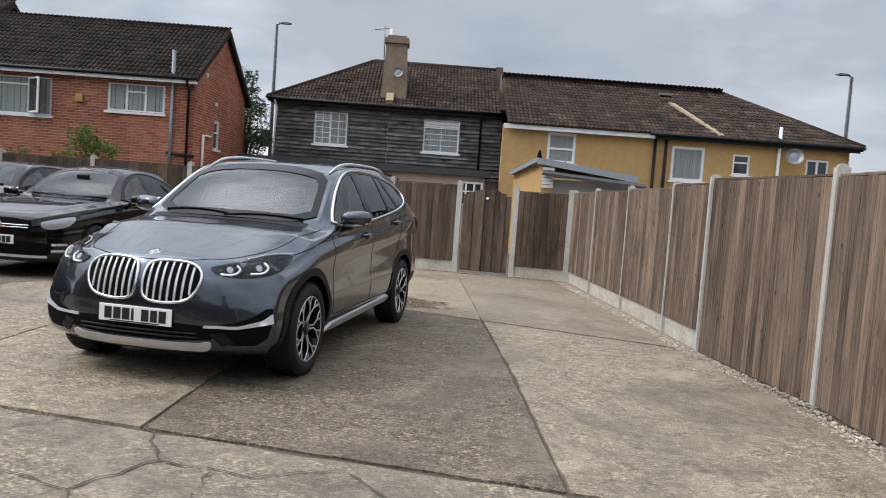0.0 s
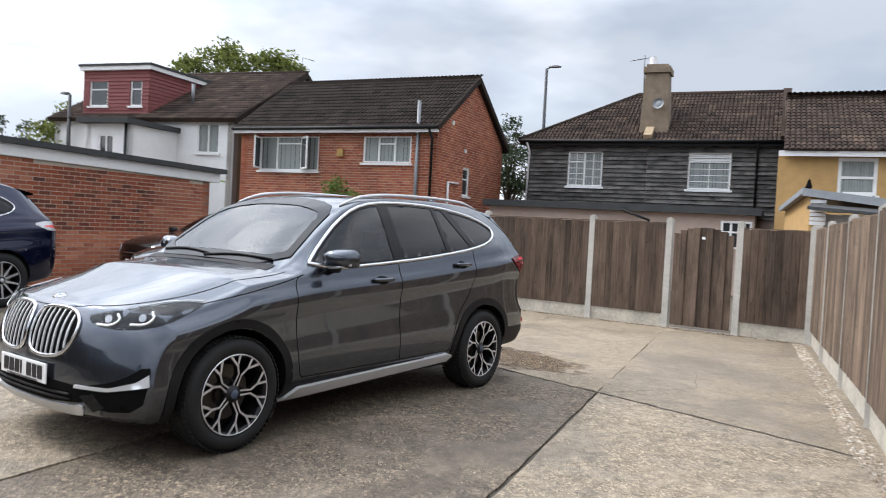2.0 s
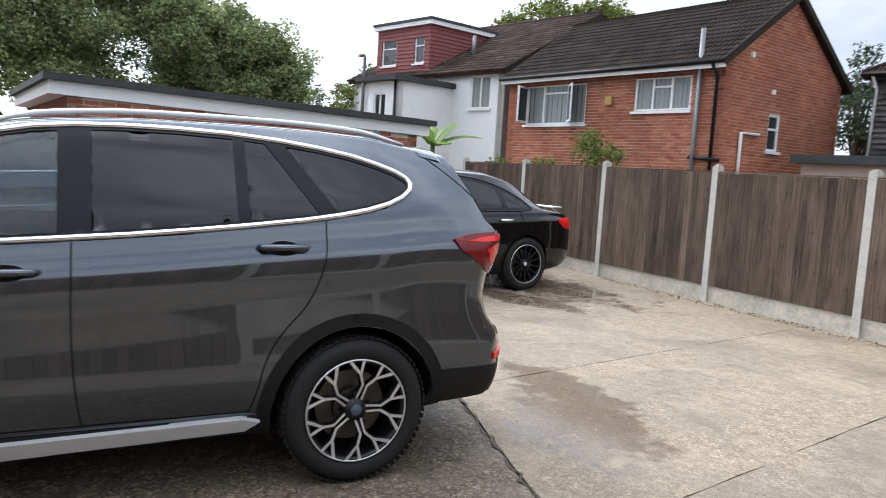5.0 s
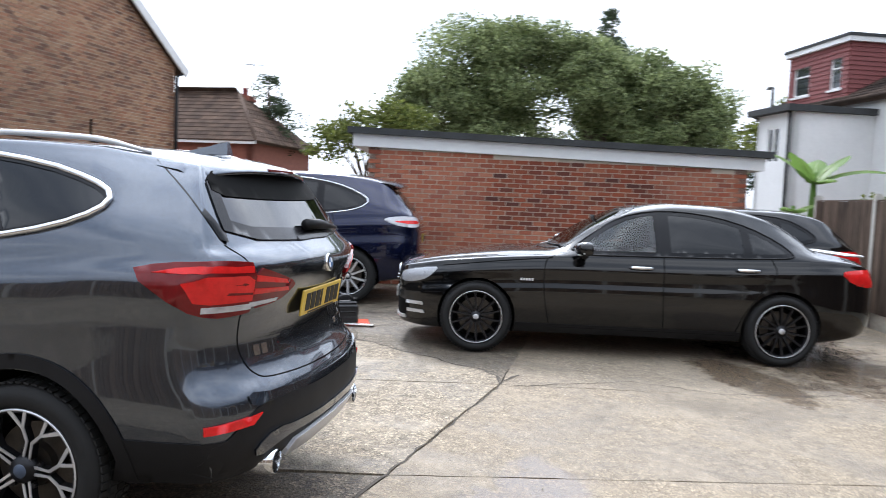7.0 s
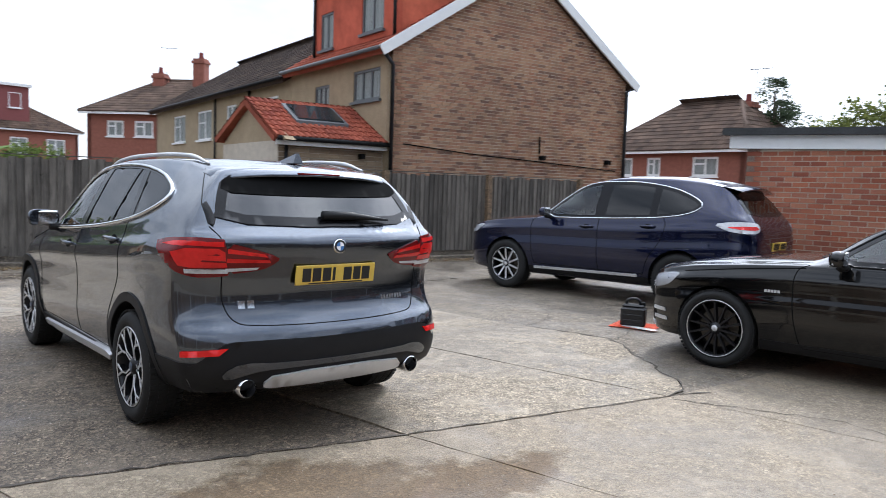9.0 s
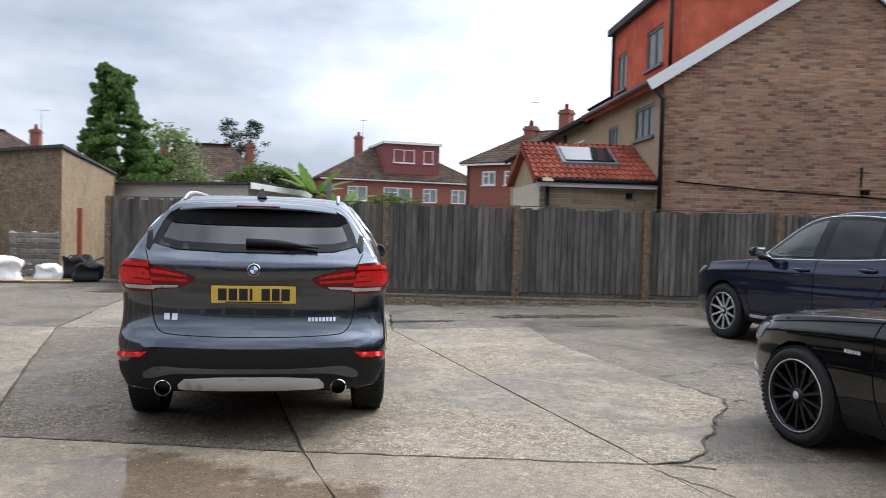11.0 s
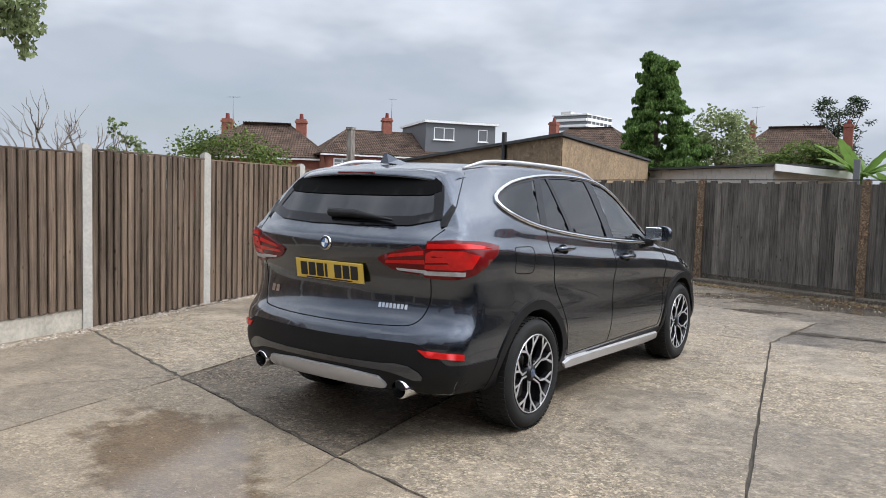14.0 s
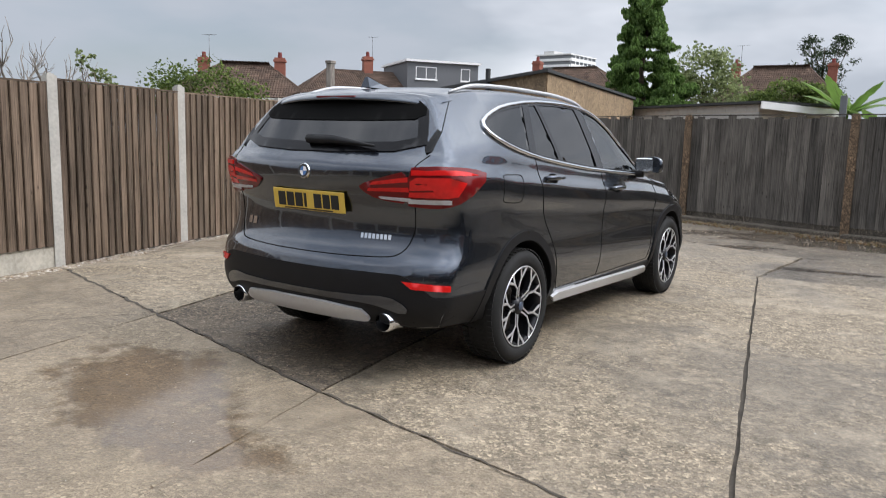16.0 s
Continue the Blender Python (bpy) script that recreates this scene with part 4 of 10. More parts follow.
# the red brick house behind the north fence
def brick_house():
    h = house("brick_house", (-14.92, 11.41, 0), (0.981, 0.195), "red brick house with dark tiled gable roof and white windows")
    W, D, E, R = 6.87, 5.21, 4.17, 6.02
    holes = [rect(0.73, 2.94, 2.86, 3.93), rect(4.48, 6.06, 3.13, 3.93)]
    sheet("wall", h, I4, rect(0, W, 0, E), holes, M["mortar"], 0.25)
    brickwork("brickwork", h, I4, rect(0, W, 0, E), holes, M["brick_orange"], seed=3)
    g = side_frame(W, 0, 90)
    gable = [(0, 0), (D, 0), (D, E), (D / 2, R - 0.05), (0, E)]
    gh = [rect(1.90, 2.40, 2.35, 3.20)]
    sheet("wall", h, g, gable, gh, M["mortar"], 0.25)
    brickwork("brickwork", h, g, gable, gh, M["brick_orange"], seed=4)
    window(h, at_u(g, 1.90, 2.35), 0.50, 0.85, (0, 1), ((0, 0.6),))
    sheet("wall", h, side_frame(0, D, -90), gable, [], M["far_brick"], 0.25)
    sheet("wall", h, side_frame(W, D, 180), rect(0, W, 0, E), [], M["far_brick"], 0.25)
    tiling("roof_slope", h, (-0.15, -0.28, E - 0.05), (W + 0.12, -0.28, E - 0.05), (W + 0.12, D / 2, R), (-0.15, D / 2, R), M["tile_dark"], 0.27, 0.25)
    tiling("roof_slope", h, (W + 0.12, D + 0.28, E - 0.05), (-0.15, D + 0.28, E - 0.05), (-0.15, D / 2, R), (W + 0.12, D / 2, R), M["tile_dark"], 0.3, 0.3)
    rod("ridge", h, [(-0.15, D / 2, R + 0.02), (W + 0.12, D / 2, R + 0.02)], 0.09, M["tile_dark"])
    beam("fascia", h, (-0.1, -0.26, E - 0.10), (W + 0.15, -0.26, E - 0.10), 0.03, 0.17, M["white_paint"])
    gutter(h, (-0.1, -0.32, E - 0.05), (W + 0.12, -0.32, E - 0.05))
    for s in (0, 1):
        beam("bargeboard", h, (W + 0.14, D / 2, R - 0.03), (W + 0.14, -0.3 + s * (D + 0.6), E - 0.08), 0.03, 0.16, M["tile_dark"])
    w1 = window(h, at_u(I4, 0.73, 2.86), 2.21, 1.07, (0, 0.30, 0.72, 1), ((1, 0.78),), curtain=True)
    window(h, at_u(I4, 4.48, 3.13), 1.58, 0.80, (0, 0.33, 0.66, 1), ((1, 0.70),), curtain=True)
    # the casements that stand open
    for mm, deg in ((at_u(I4, 0.77, 2.91), -70), (at_u(I4, 2.30, 2.91), -38)):
        bm = bmesh.new()
        c = mm @ pose(0, -0.01, 0, 0, 0, deg)
        for x0, x1, z0, z1 in ((0, 0.05, 0, 0.97), (0.54, 0.59, 0, 0.97), (0.05, 0.54, 0, 0.05), (0.05, 0.54, 0.92, 0.97)):
            box(bm, x0, x1, -0.02, 0.02, z0, z1, c)
        sash = part("open_casement", bm, M["white_paint"], h)
        bm = bmesh.new()
        box(bm, 0.05, 0.54, -0.004, 0.004, 0.05, 0.92, c)
        part("pane", bm, M["window_glass"], sash)
    rod("soil_pipe", h, [(6.30, -0.10, 0), (6.30, -0.10, E + 0.72)], 0.055, M["steel_grey"])
    rod("downpipe", h, [(W - 0.12, -0.32, E - 0.1), (W - 0.12, -0.10, E - 0.35), (W - 0.12, -0.10, 0)], 0.04, M["black_plastic"])
    rod("waste_pipe", h, [(6.2, -0.10, 2.08), (W + 0.1, -0.10, 2.03)], 0.045, M["black_plastic"])
    rod("boiler_pipe", h, [(W + 0.06, 0.72, 1.3), (W + 0.06, 0.72, 2.68), (W + 0.06, 1.45, 2.68)], 0.04, M["white_paint"])
    for y, z, s in ((0.9, 4.36, 0.11), (1.9, 3.65, 0.11)):
        bm = bmesh.new()
        box(bm, W, W + 0.05, y, y + s, z, z + s)
        part("vent", bm, M["white_paint"], h)
    bm = bmesh.new()
    box(bm, 3.62, 3.83, -0.09, 0, 3.30, 3.54, None, 0.02)
    part("alarm_box", bm, M["yellow_board"], h, "yellow alarm box")
    for x in (4.5, 6.0):
        bm = bmesh.new()
        lathe(bm, [(0.0, 0.0), (0.09, 0.0), (0.11, -0.03)], pose(x, -0.005, 2.25, 90, 0, 0), 16)
        part("wall_tie", bm, M["mortar"], h)


brick_house()


# the black boarded cottages and the ochre terrace
def boarded_house():
    h = house("boarded_house", (-7.70, 17.08, 0), (0.977, 0.213), "black weatherboarded cottage pair with brown tiled hip roof")
    W, D, E, R = 7.52, 5.43, 4.29, 6.16
    holes = [rect(1.30, 2.40, 2.88, 3.98), rect(4.93, 6.13, 2.87, 3.98)]
    sheet("wall", h, I4, rect(0, W, 0, E), holes, M["render_pink"], 0.25)
    n = 18
    for k in range(n):
        z = 2.05 + k * 0.128
        z1 = z + 0.128
        segs = [(0.0, W)]
        for q in holes:
            h0, h1, h2, h3 = q[0][0], q[1][0], q[0][1], q[2][1]
            if h2 - 0.03 < (z + z1) / 2 < h3 + 0.03:
                segs = [s for a, b in segs for s in ((a, min(b, h0)), (max(a, h1), b)) if s[1] - s[0] > 0.02]
        segs = [s for a, b in segs for s in (((a, 3.73), (3.75, b)) if a < 3.7 and b > 3.8 else ((a, b),))]
        for a, b in segs:
            bm = bmesh.new()
            vs = [bm.verts.new(p) for p in ((a, -0.065, z), (b, -0.065, z), (b, -0.004, z), (a, -0.004, z), (a, -0.012, z1 + 0.015), (b, -0.012, z1 + 0.015), (b, -0.004, z1 + 0.015), (a, -0.004, z1 + 0.015))]
            for f in CUBE:
                bm.faces.new([vs[i] for i in f])
            part("weatherboard", bm, M["weatherboard"], h)
    sheet("wall", h, side_frame(W, 0, 90), rect(0, D, 0, E), [], M["render_tan"], 0.2)
    sheet("wall", h, side_frame(0, D, -90), rect(0, D, 0, E), [], M["weatherboard"], 0.2)
    sheet("wall", h, side_frame(W, D, 180), rect(0, W, 0, E), [], M["far_brick"], 0.2)
    tiling("roof_slope", h, (-0.25, -0.25, E - 0.02), (W, -0.25, E - 0.02), (W, D / 2, R), (2.9, D / 2, R), M["tile_brown"], 0.24, 0.22)
    tiling("roof_slope", h, (-0.25, D + 0.25, E - 0.02), (-0.25, -0.25, E - 0.02), (2.9, D / 2, R), (2.89, D / 2 + 0.02, R), M["tile_brown"], 0.24, 0.22)
    tiling("roof_slope", h, (W, D + 0.25, E - 0.02), (-0.25, D + 0.25, E - 0.02), (2.9, D / 2, R), (W, D / 2, R), M["tile_brown"], 0.3, 0.3)
    rod("ridge", h, [(2.9, D / 2, R + 0.02), (W, D / 2, R + 0.02)], 0.09, M["tile_brown"])
    rod("hip", h, [(-0.25, -0.25, E + 0.02), (2.9, D / 2, R + 0.03)], 0.07, M["tile_dark"])
    beam("fascia", h, (-0.2, -0.22, E - 0.08), (W, -0.22, E - 0.08), 0.03, 0.15, M["black_plastic"])
    gutter(h, (-0.25, -0.30, E - 0.03), (W, -0.30, E - 0.03))
    window(h, at_u(I4, 1.30, 2.88), 1.10, 1.10, (0, 0.48, 1), ((0, 0.70),), leads=4, curtain=True)
    window(h, at_u(I4, 4.93, 2.87), 1.20, 1.11, (0, 1), ((0, 0.74), (0, 0.86)), leads=4, curtain=True)
    rod("downpipe", h, [(6.82, -0.30, E - 0.05), (6.82, -0.08, E - 0.3), (6.82, -0.08, 2.2)], 0.035, M["black_plastic"])
    rod("corner_pipe", h, [(0.0, -0.30, E - 0.05), (0.05, -0.1, E - 0.35), (-0.05, -0.08, 1.0)], 0.03, M["white_paint"])
    # party wall upstand
    beam("party_wall", h, (3.74, -0.25, E + 0.10), (3.74, 0.4, E + 0.50), 0.24, 0.16, M["render_tan"])
    beam("party_wall", h, (W, -0.3, E + 0.06), (W, D / 2, R + 0.08), 0.24, 0.16, M["tile_brown"])
    # chimneys
    bm = bmesh.new()
    vs = [bm.verts.new(p) for p in ((3.40, 0.20, E + 0.1), (4.28, 0.20, E + 0.1), (4.28, 0.95, E + 0.1), (3.40, 0.95, E + 0.1), (3.50, 0.24, E + 2.12), (4.18, 0.24, E + 2.12), (4.18, 0.92, E + 2.12), (3.50, 0.92, E + 2.12))]
    for f in CUBE:
        bm.faces.new([vs[i] for i in f])
    box(bm, 3.44, 4.24, 0.17, 0.98, E + 2.12, E + 2.30)
    box(bm, 3.52, 4.16, 0.24, 0.92, E + 2.30, E + 2.38)
    ch = part("chimney", bm, M["chimney_stack"], h)
    for x, mat, z in ((3.66, M["white_paint"], 0.28), (4.00, M["tile_dark"], 0.05)):
        bm = bmesh.new()
        lathe(bm, [(0.12, 0), (0.11, z), (0.09, z), (0.09, 0)], pose(x, 0.58, E + 2.38), 16)
        part("chimney_pot", bm, mat, ch)
    bm = bmesh.new()
    lathe(bm, [(0.0, 0.03), (0.10, 0.02), (0.17, 0.06)], pose(3.96, 0.12, E + 1.15, 80, 0, -10), 16)
    part("satellite_dish", bm, M["steel_grey"], ch)
    rod("aerial_mast", ch, [(3.42, 0.6, E + 1.6), (3.38, 0.6, E + 2.75)], 0.018, M["steel_grey"])
    rod("aerial_boom", ch, [(3.05, 0.3, E + 2.52), (3.60, 0.8, E + 2.72)], 0.014, M["steel_grey"])
    for k in range(6):
        t = k / 5
        rod("aerial_element", ch, [(3.05 + 0.55 * t - 0.09, 0.3 + 0.5 * t + 0.1, 2.52 + E + 0.2 * t), (3.05 + 0.55 * t + 0.09, 0.3 + 0.5 * t - 0.1, 2.52 + E + 0.2 * t)], 0.007, M["steel_grey"], sides=5)
    bm = bmesh.new()
    box(bm, W - 0.05, W + 0.50, 0.75, 1.25, E + 0.4, E + 1.45)
    part("chimney", bm, M["chimney_stack"], h)
    # low flat-roofed extension
    bm = bmesh.new()
    box(bm, -0.3, 6.9, -2.6, -0.2, 0.0, 2.08)
    part("extension", bm, M["render_pink"], h)
    bm = bmesh.new()
    box(bm, -0.45, 7.05, -2.8, -0.06, 2.08, 2.26)
    part("flat_roof", bm, M["felt"], h)
    m = at_u(side_frame(0, -2.62, 0), 6.1, 1.2)
    window(h, m @ Matrix.Translation((0, -0.06, 0)), 0.75, 0.72, (0, 0.33, 0.66, 1), ((0, 0.6), (1, 0.6), (2, 0.6)), sill=False)
    rod("overflow_pipe", h, [(3.6, -2.85, 2.1), (4.3, -2.85, 1.85), (4.3, -2.75, 1.2)], 0.035, M["black_plastic"])


boarded_house()


def terrace_house():
    h = house("terrace_house", (0.0, 16.31, 0), (0.978, 0.210), "ochre pebble-rendered terrace with brown tiled roof")
    W, D, E, R = 10.6, 6.4, 3.75, 5.64
    holes = [rect(1.37, 2.23, 2.69, 3.60), rect(5.17, 6.18, 2.42, 3.46), rect(7.05, 7.57, 2.72, 3.34), rect(9.3, 10.0, 2.72, 3.34)]
    sheet("wall", h, I4, rect(0, W, 0, E), holes, M["render_ochre"], 0.25)
    sheet("wall", h, side_frame(W, 0, 90), rect(0, D, 0, E), [], M["render_ochre"], 0.25)
    sheet("wall", h, side_frame(W, D, 180), rect(0, W, 0, E), [], M["far_brick"], 0.2)
    tiling("roof_slope", h, (0.12, -0.25, E + 0.02), (W + 0.3, -0.25, E + 0.02), (7.66, D / 2, R), (0.12, D / 2, R), M["tile_brown"], 0.26, 0.24)
    tiling("roof_slope", h, (W + 0.3, -0.25, E + 0.02), (W + 0.3, D + 0.25, E + 0.02), (7.67, D / 2 + 0.02, R), (7.66, D / 2, R), M["tile_brown"], 0.26, 0.24)
    tiling("roof_slope", h, (W + 0.3, D + 0.25, E + 0.02), (0.12, D + 0.25, E + 0.02), (0.12, D / 2, R), (7.66, D / 2, R), M["tile_brown"], 0.3, 0.3)
    rod("ridge", h, [(0.1, D / 2, R + 0.02), (7.66, D / 2, R + 0.02)], 0.09, M["tile_brown"])
    rod("hip", h, [(7.66, D / 2, R + 0.02), (W + 0.3, -0.25, E + 0.04)], 0.08, M["tile_brown"])
    beam("fascia", h, (0.0, -0.22, E - 0.07), (4.55, -0.22, E - 0.07), 0.03, 0.14, M["white_paint"])
    beam("fascia", h, (4.56, -0.22, E - 0.07), (W + 0.2, -0.22, E - 0.07), 0.03, 0.14, M["black_plastic"])
    gutter(h, (4.4, -0.30, E), (W + 0.3, -0.30, E))
    window(h, at_u(I4, 1.37, 2.69), 0.86, 0.91, (0, 1), ((0, 0.47),), curtain=True, bar=0.08)
    window(h, at_u(I4, 5.17, 2.42), 1.01, 1.04, (0, 1), (), curtain=True, bar=0.08)
    window(h, at_u(I4, 7.05, 2.72), 0.52, 0.62, (0, 1), ((0, 0.6),))
    window(h, at_u(I4, 9.3, 2.72), 0.70, 0.62, (0, 0.5, 1), ())
    for x in (4.62, 4.95, 8.4):
        rod("soil_pipe", h, [(x, -0.08, 0), (x, -0.08, E + (0.5 if x > 4.8 else -0.1))], 0.05, M["black_plastic"] if x < 8 else M["white_paint"])
    bm = bmesh.new()
    lathe(bm, [(0.0, 0.04), (0.14, 0.02), (0.25, 0.09)], pose(8.75, -0.35, 3.35, 75, 0, -15), 20)
    part("satellite_dish", bm, M["steel_grey"], h)
    # valley patch and roof light
    beam("lead_flashing", h, (5.6, 1.9, E + 1.25), (6.6, -0.2, E + 0.08), 0.24, 0.06, M["render_tan"])
    beam("roof_light", h, (5.35, 2.6, E + 1.62), (5.75, 2.6, E + 1.62), 0.4, 0.08, M["steel_grey"])


terrace_house()


# lean-to store with a grey sheet roof behind the corner of the yard
def lean_to():
    h = house("outbuilding", (1.56, 12.0, 0), (1.0, 0.0), "ochre lean-to store with grey felt roof and white edge", "outbuilding")
    back = Vector((-0.92, 2.35))
    n = Vector((back.y, -back.x)).normalized() * 0.18
    foot = [(0, 0), tuple(back), tuple(back + n), (n.x + 0.05, 0)]
    tops = (2.44, 2.16, 2.16, 2.44)
    raw("wall", [(x, y, 0) for x, y in foot] + [(x, y, t) for (x, y), t in zip(foot, tops)], CUBE, M["render_ochre"], h, "ochre pebble-dashed side wall")
    bm = bmesh.new()
    box(bm, 0.24, 2.1, 0.06, 2.3, 0, 2.02)
    part("wall", bm, M["blockwork"], h)
    for z in range(6):
        bm = bmesh.new()
        box(bm, 0.02, 0.30, -0.03, 0.05, 1.80 + z * 0.085, 1.87 + z * 0.085, Matrix.Rotation(radians(1.5), 4, "X"))
        part("louvre_slat", bm, M["white_paint"], h)
    edge = [(-0.10, -0.10), (2.25, -0.10), (1.70, 2.40), (back.x - 0.10, back.y)]
    low = (2.44, 2.13, 2.13, 2.16)
    raw("roof_sheet", [(x, y, t) for (x, y), t in zip(edge, low)] + [(x, y, t + 0.05) for (x, y), t in zip(edge, low)], CUBE, M["steel_grey"], h)
    beam("bargeboard", h, (-0.11, -0.12, 2.47), (back.x - 0.12, back.y, 2.19), 0.03, 0.11, M["steel_pale"])
    beam("fascia", h, (-0.12, -0.13, 2.44), (2.27, -0.13, 2.13), 0.03, 0.15, M["steel_pale"])
    for k in range(1, 4):
        beam("roof_bar", h, (0.55 * k, -0.08, 2.515 - 0.072 * k), (0.55 * k - 0.6, 2.35, 2.24 - 0.015 * k), 0.035, 0.035, M["steel_pale"])
    vs = [(0.05, -0.55, 2.08), (2.45, -0.55, 1.90), (2.45, -0.10, 1.98), (0.05, -0.10, 2.16)]
    raw("canopy", vs + [(x, y, z + 0.06) for x, y, z in vs], CUBE, M["felt"], h)
    bm = bmesh.new()
    lathe(bm, [(0.05, 0), (0.04, 0.12), (0.07, 0.14), (0.03, 0.28), (0.0, 0.33)], pose(-0.12, 0.45, 2.42), 10)
    part("finial", bm, M["cavity"], h)


lean_to()


# the white house with the red tile-hung dormer
def white_house():
    h = house("white_house", (-18.92, 8.21, 0), (0.957, 0.290), "white rendered house with a dark red tile-hung dormer")
    E, R, V = 4.53, 6.85, 2.21
    wh = [rect(0.85, 1.45, 2.75, 3.70)]
    sheet("wall", h, I4, rect(0.38, 2.03, 0, 4.03), wh, M["render_white"], 0.2)
    window(h, at_u(I4, 0.85, 2.75), 0.60, 0.95, (0, 0.5, 1), (), sill=False)
    sheet("wall", h, side_frame(2.03, 0, 90), rect(0, V, 0, 4.03), [], M["render_white"], 0.2)
    sheet("wall", h, side_frame(0.38, V, -90), rect(0, V, 0, 4.03), [], M["render_white"], 0.2)
    bm = bmesh.new()
    box(bm, 0.2, 2.17, -0.25, V + 0.3, 4.03, 4.19)
    part("flat_roof", bm, M["felt"], h)
    rod("downpipe", h, [(1.96, -0.07, 4.03), (1.96, -0.07, 0)], 0.04, M["black_plastic"])
    mw = side_frame(0, V, 0)
    sheet("wall", h, mw, rect(-3.2, 4.25, 0, E), [rect(2.83, 3.69, 3.39, 4.38)], M["render_white"], 0.25)
    window(h, at_u(mw, 2.83, 3.39), 0.86, 0.99, (0, 0.5, 1), (), curtain=True)
    D = 8.4
    sheet("wall", h, side_frame(4.25, V, 90), [(0, 0), (D, 0), (D, E), (D / 2, R - 0.06), (0, E)], [], M["render_tan"], 0.25)
    sheet("wall", h, side_frame(-3.2, V + D, -90), [(0, 0), (D, 0), (D, E), (D / 2, R - 0.06), (0, E)], [], M["render_white"], 0.25)
    tiling("roof_slope", h, (-3.3, V - 0.25, E - 0.05), (4.45, V - 0.25, E - 0.05), (4.45, V + D / 2, R), (-3.3, V + D / 2, R), M["tile_brown"], 0.27, 0.25)
    tiling("roof_slope", h, (4.45, V + D + 0.25, E - 0.05), (-3.3, V + D + 0.25, E - 0.05), (-3.3, V + D / 2, R), (4.45, V + D / 2, R), M["tile_brown"], 0.3, 0.3)
    rod("ridge", h, [(-3.3, V + D / 2, R + 0.02), (4.45, V + D / 2, R + 0.02)], 0.08, M["tile_brown"])
    beam("bargeboard", h, (4.47, V + D / 2, R - 0.08), (4.47, V - 0.3, E - 0.12), 0.03, 0.18, M["tile_dark"])
    # dormer
    x0, x1, y0, z0, z1 = -2.06, 0.74, V + 0.1, E - 0.1, 6.18
    dm = side_frame(0, y0, 0)
    dh = [rect(-1.80, -1.00, 4.95, 5.85), rect(-0.05, 0.45, 4.95, 5.85)]
    d = sheet("dormer", h, dm, rect(x0, x1, z0, z1), dh, M["cladding_red"], 0.2)
    for i, (a, b, y, deg, holes) in enumerate(((x0, x1, y0, 0, dh), (0.0, 2.9, y0, 90, []))):
        fr = side_frame(x1, y, 90) if deg else dm
        k = 0
        z = z0
        while z < z1 - 0.02:
            segs = [(a, b)]
            for q in holes:
                if q[0][1] < z + 0.06 < q[2][1]:
                    segs = [s for p, r in segs for s in ((p, min(r, q[0][0])), (max(p, q[1][0]), r)) if s[1] - s[0] > 0.02]
            for p, r in segs:
                raw("tile_course", [fr @ Vector(v) for v in ((p, -0.03, z), (r, -0.03, z), (r, 0.0, z), (p, 0.0, z), (p, -0.008, z + 0.125), (r, -0.008, z + 0.125), (r, 0.0, z + 0.125), (p, 0.0, z + 0.125))], CUBE, M["cladding_red"], d)
            z += 0.125
    window(d, at_u(dm, -1.80, 4.95), 0.80, 0.90, (0, 1), ((0, 0.65),))
    window(d, at_u(dm, -0.05, 4.95), 0.50, 0.90, (0, 1), ((0, 0.65),))
    sheet("dormer_cheek", h, side_frame(x1, y0 + 0.2, 90), [(0, E + 0.1), (2.8, 6.45), (2.8, z1), (0, z1)], [], M["cladding_red"], 0.1)
    sheet("dormer_cheek", h, side_frame(x0, y0 + 3.0, -90), [(0, 6.45), (2.8, E + 0.1), (2.8, z1), (0, z1)], [], M["cladding_red"], 0.1)
    bm = bmesh.new()
    box(bm, x0 - 0.15, x1 + 0.15, y0 - 0.15, y0 + 3.3, z1 + 0.14, z1 + 0.22)
    part("flat_roof", bm, M["felt"], h)
    bm = bmesh.new()
    box(bm, x0 - 0.12, x1 + 0.12, y0 - 0.12, y0 + 3.2, z1, z1 + 0.14)
    part("fascia", bm, M["white_paint"], h)
    rod("vent_pipe", h, [(1.75, V + 1.1, E + 0.6), (1.75, V + 1.1, E + 1.35)], 0.06, M["steel_grey"])
    rod("aerial", h, [(4.2, V + D / 2, R), (4.2, V + D / 2, R + 0.6), (4.7, V + D / 2, R + 0.45)], 0.015, M["steel_grey"])


white_house()


# the brick garage on the west side
def make_garage():
    a, b = Vector((-8.50, 0.08)), Vector((-9.36, 6.10))
    L = (b - a).length
    h = thing("garage", frame_of((a.x, a.y, 0), (b - a)), "low red brick garage with white fascia and felt roof", "garage")
    zl, zr = 2.22, 2.09
    out = [(0, 0), (L, 0), (L, zr), (0, zl)]
    face = sheet("wall", h, I4, out, [], M["mortar"], 0.22)
    sheet("wall", h, side_frame(0, 5.0, -90), rect(0, 5.0, 0, zl), [], M["far_brick"], 0.2)
    sheet("wall", h, side_frame(L, 0, 90), rect(0, 5.0, 0, zr), [], M["far_brick"], 0.2)
    for y0, y1, lift, mat, n in ((-0.06, 5.2, 0.0, "white_paint", "fascia"), (-0.16, 5.3, 0.20, "felt", "flat_roof")):
        hgt = 0.20 if n == "fascia" else 0.10
        x0, x1 = (-0.25, L + 0.25) if n == "fascia" else (-0.33, L + 0.35)
        vs = [(x0, y0, zl + lift), (x1, y0, zr + lift), (x1, y1, zr + lift), (x0, y1, zl + lift)]
        raw(n, vs + [(x, y, z + hgt) for x, y, z in vs], CUBE, M[mat], h)
    return h, L, face


garage_ob, GARAGE_L, garage_wall = make_garage()


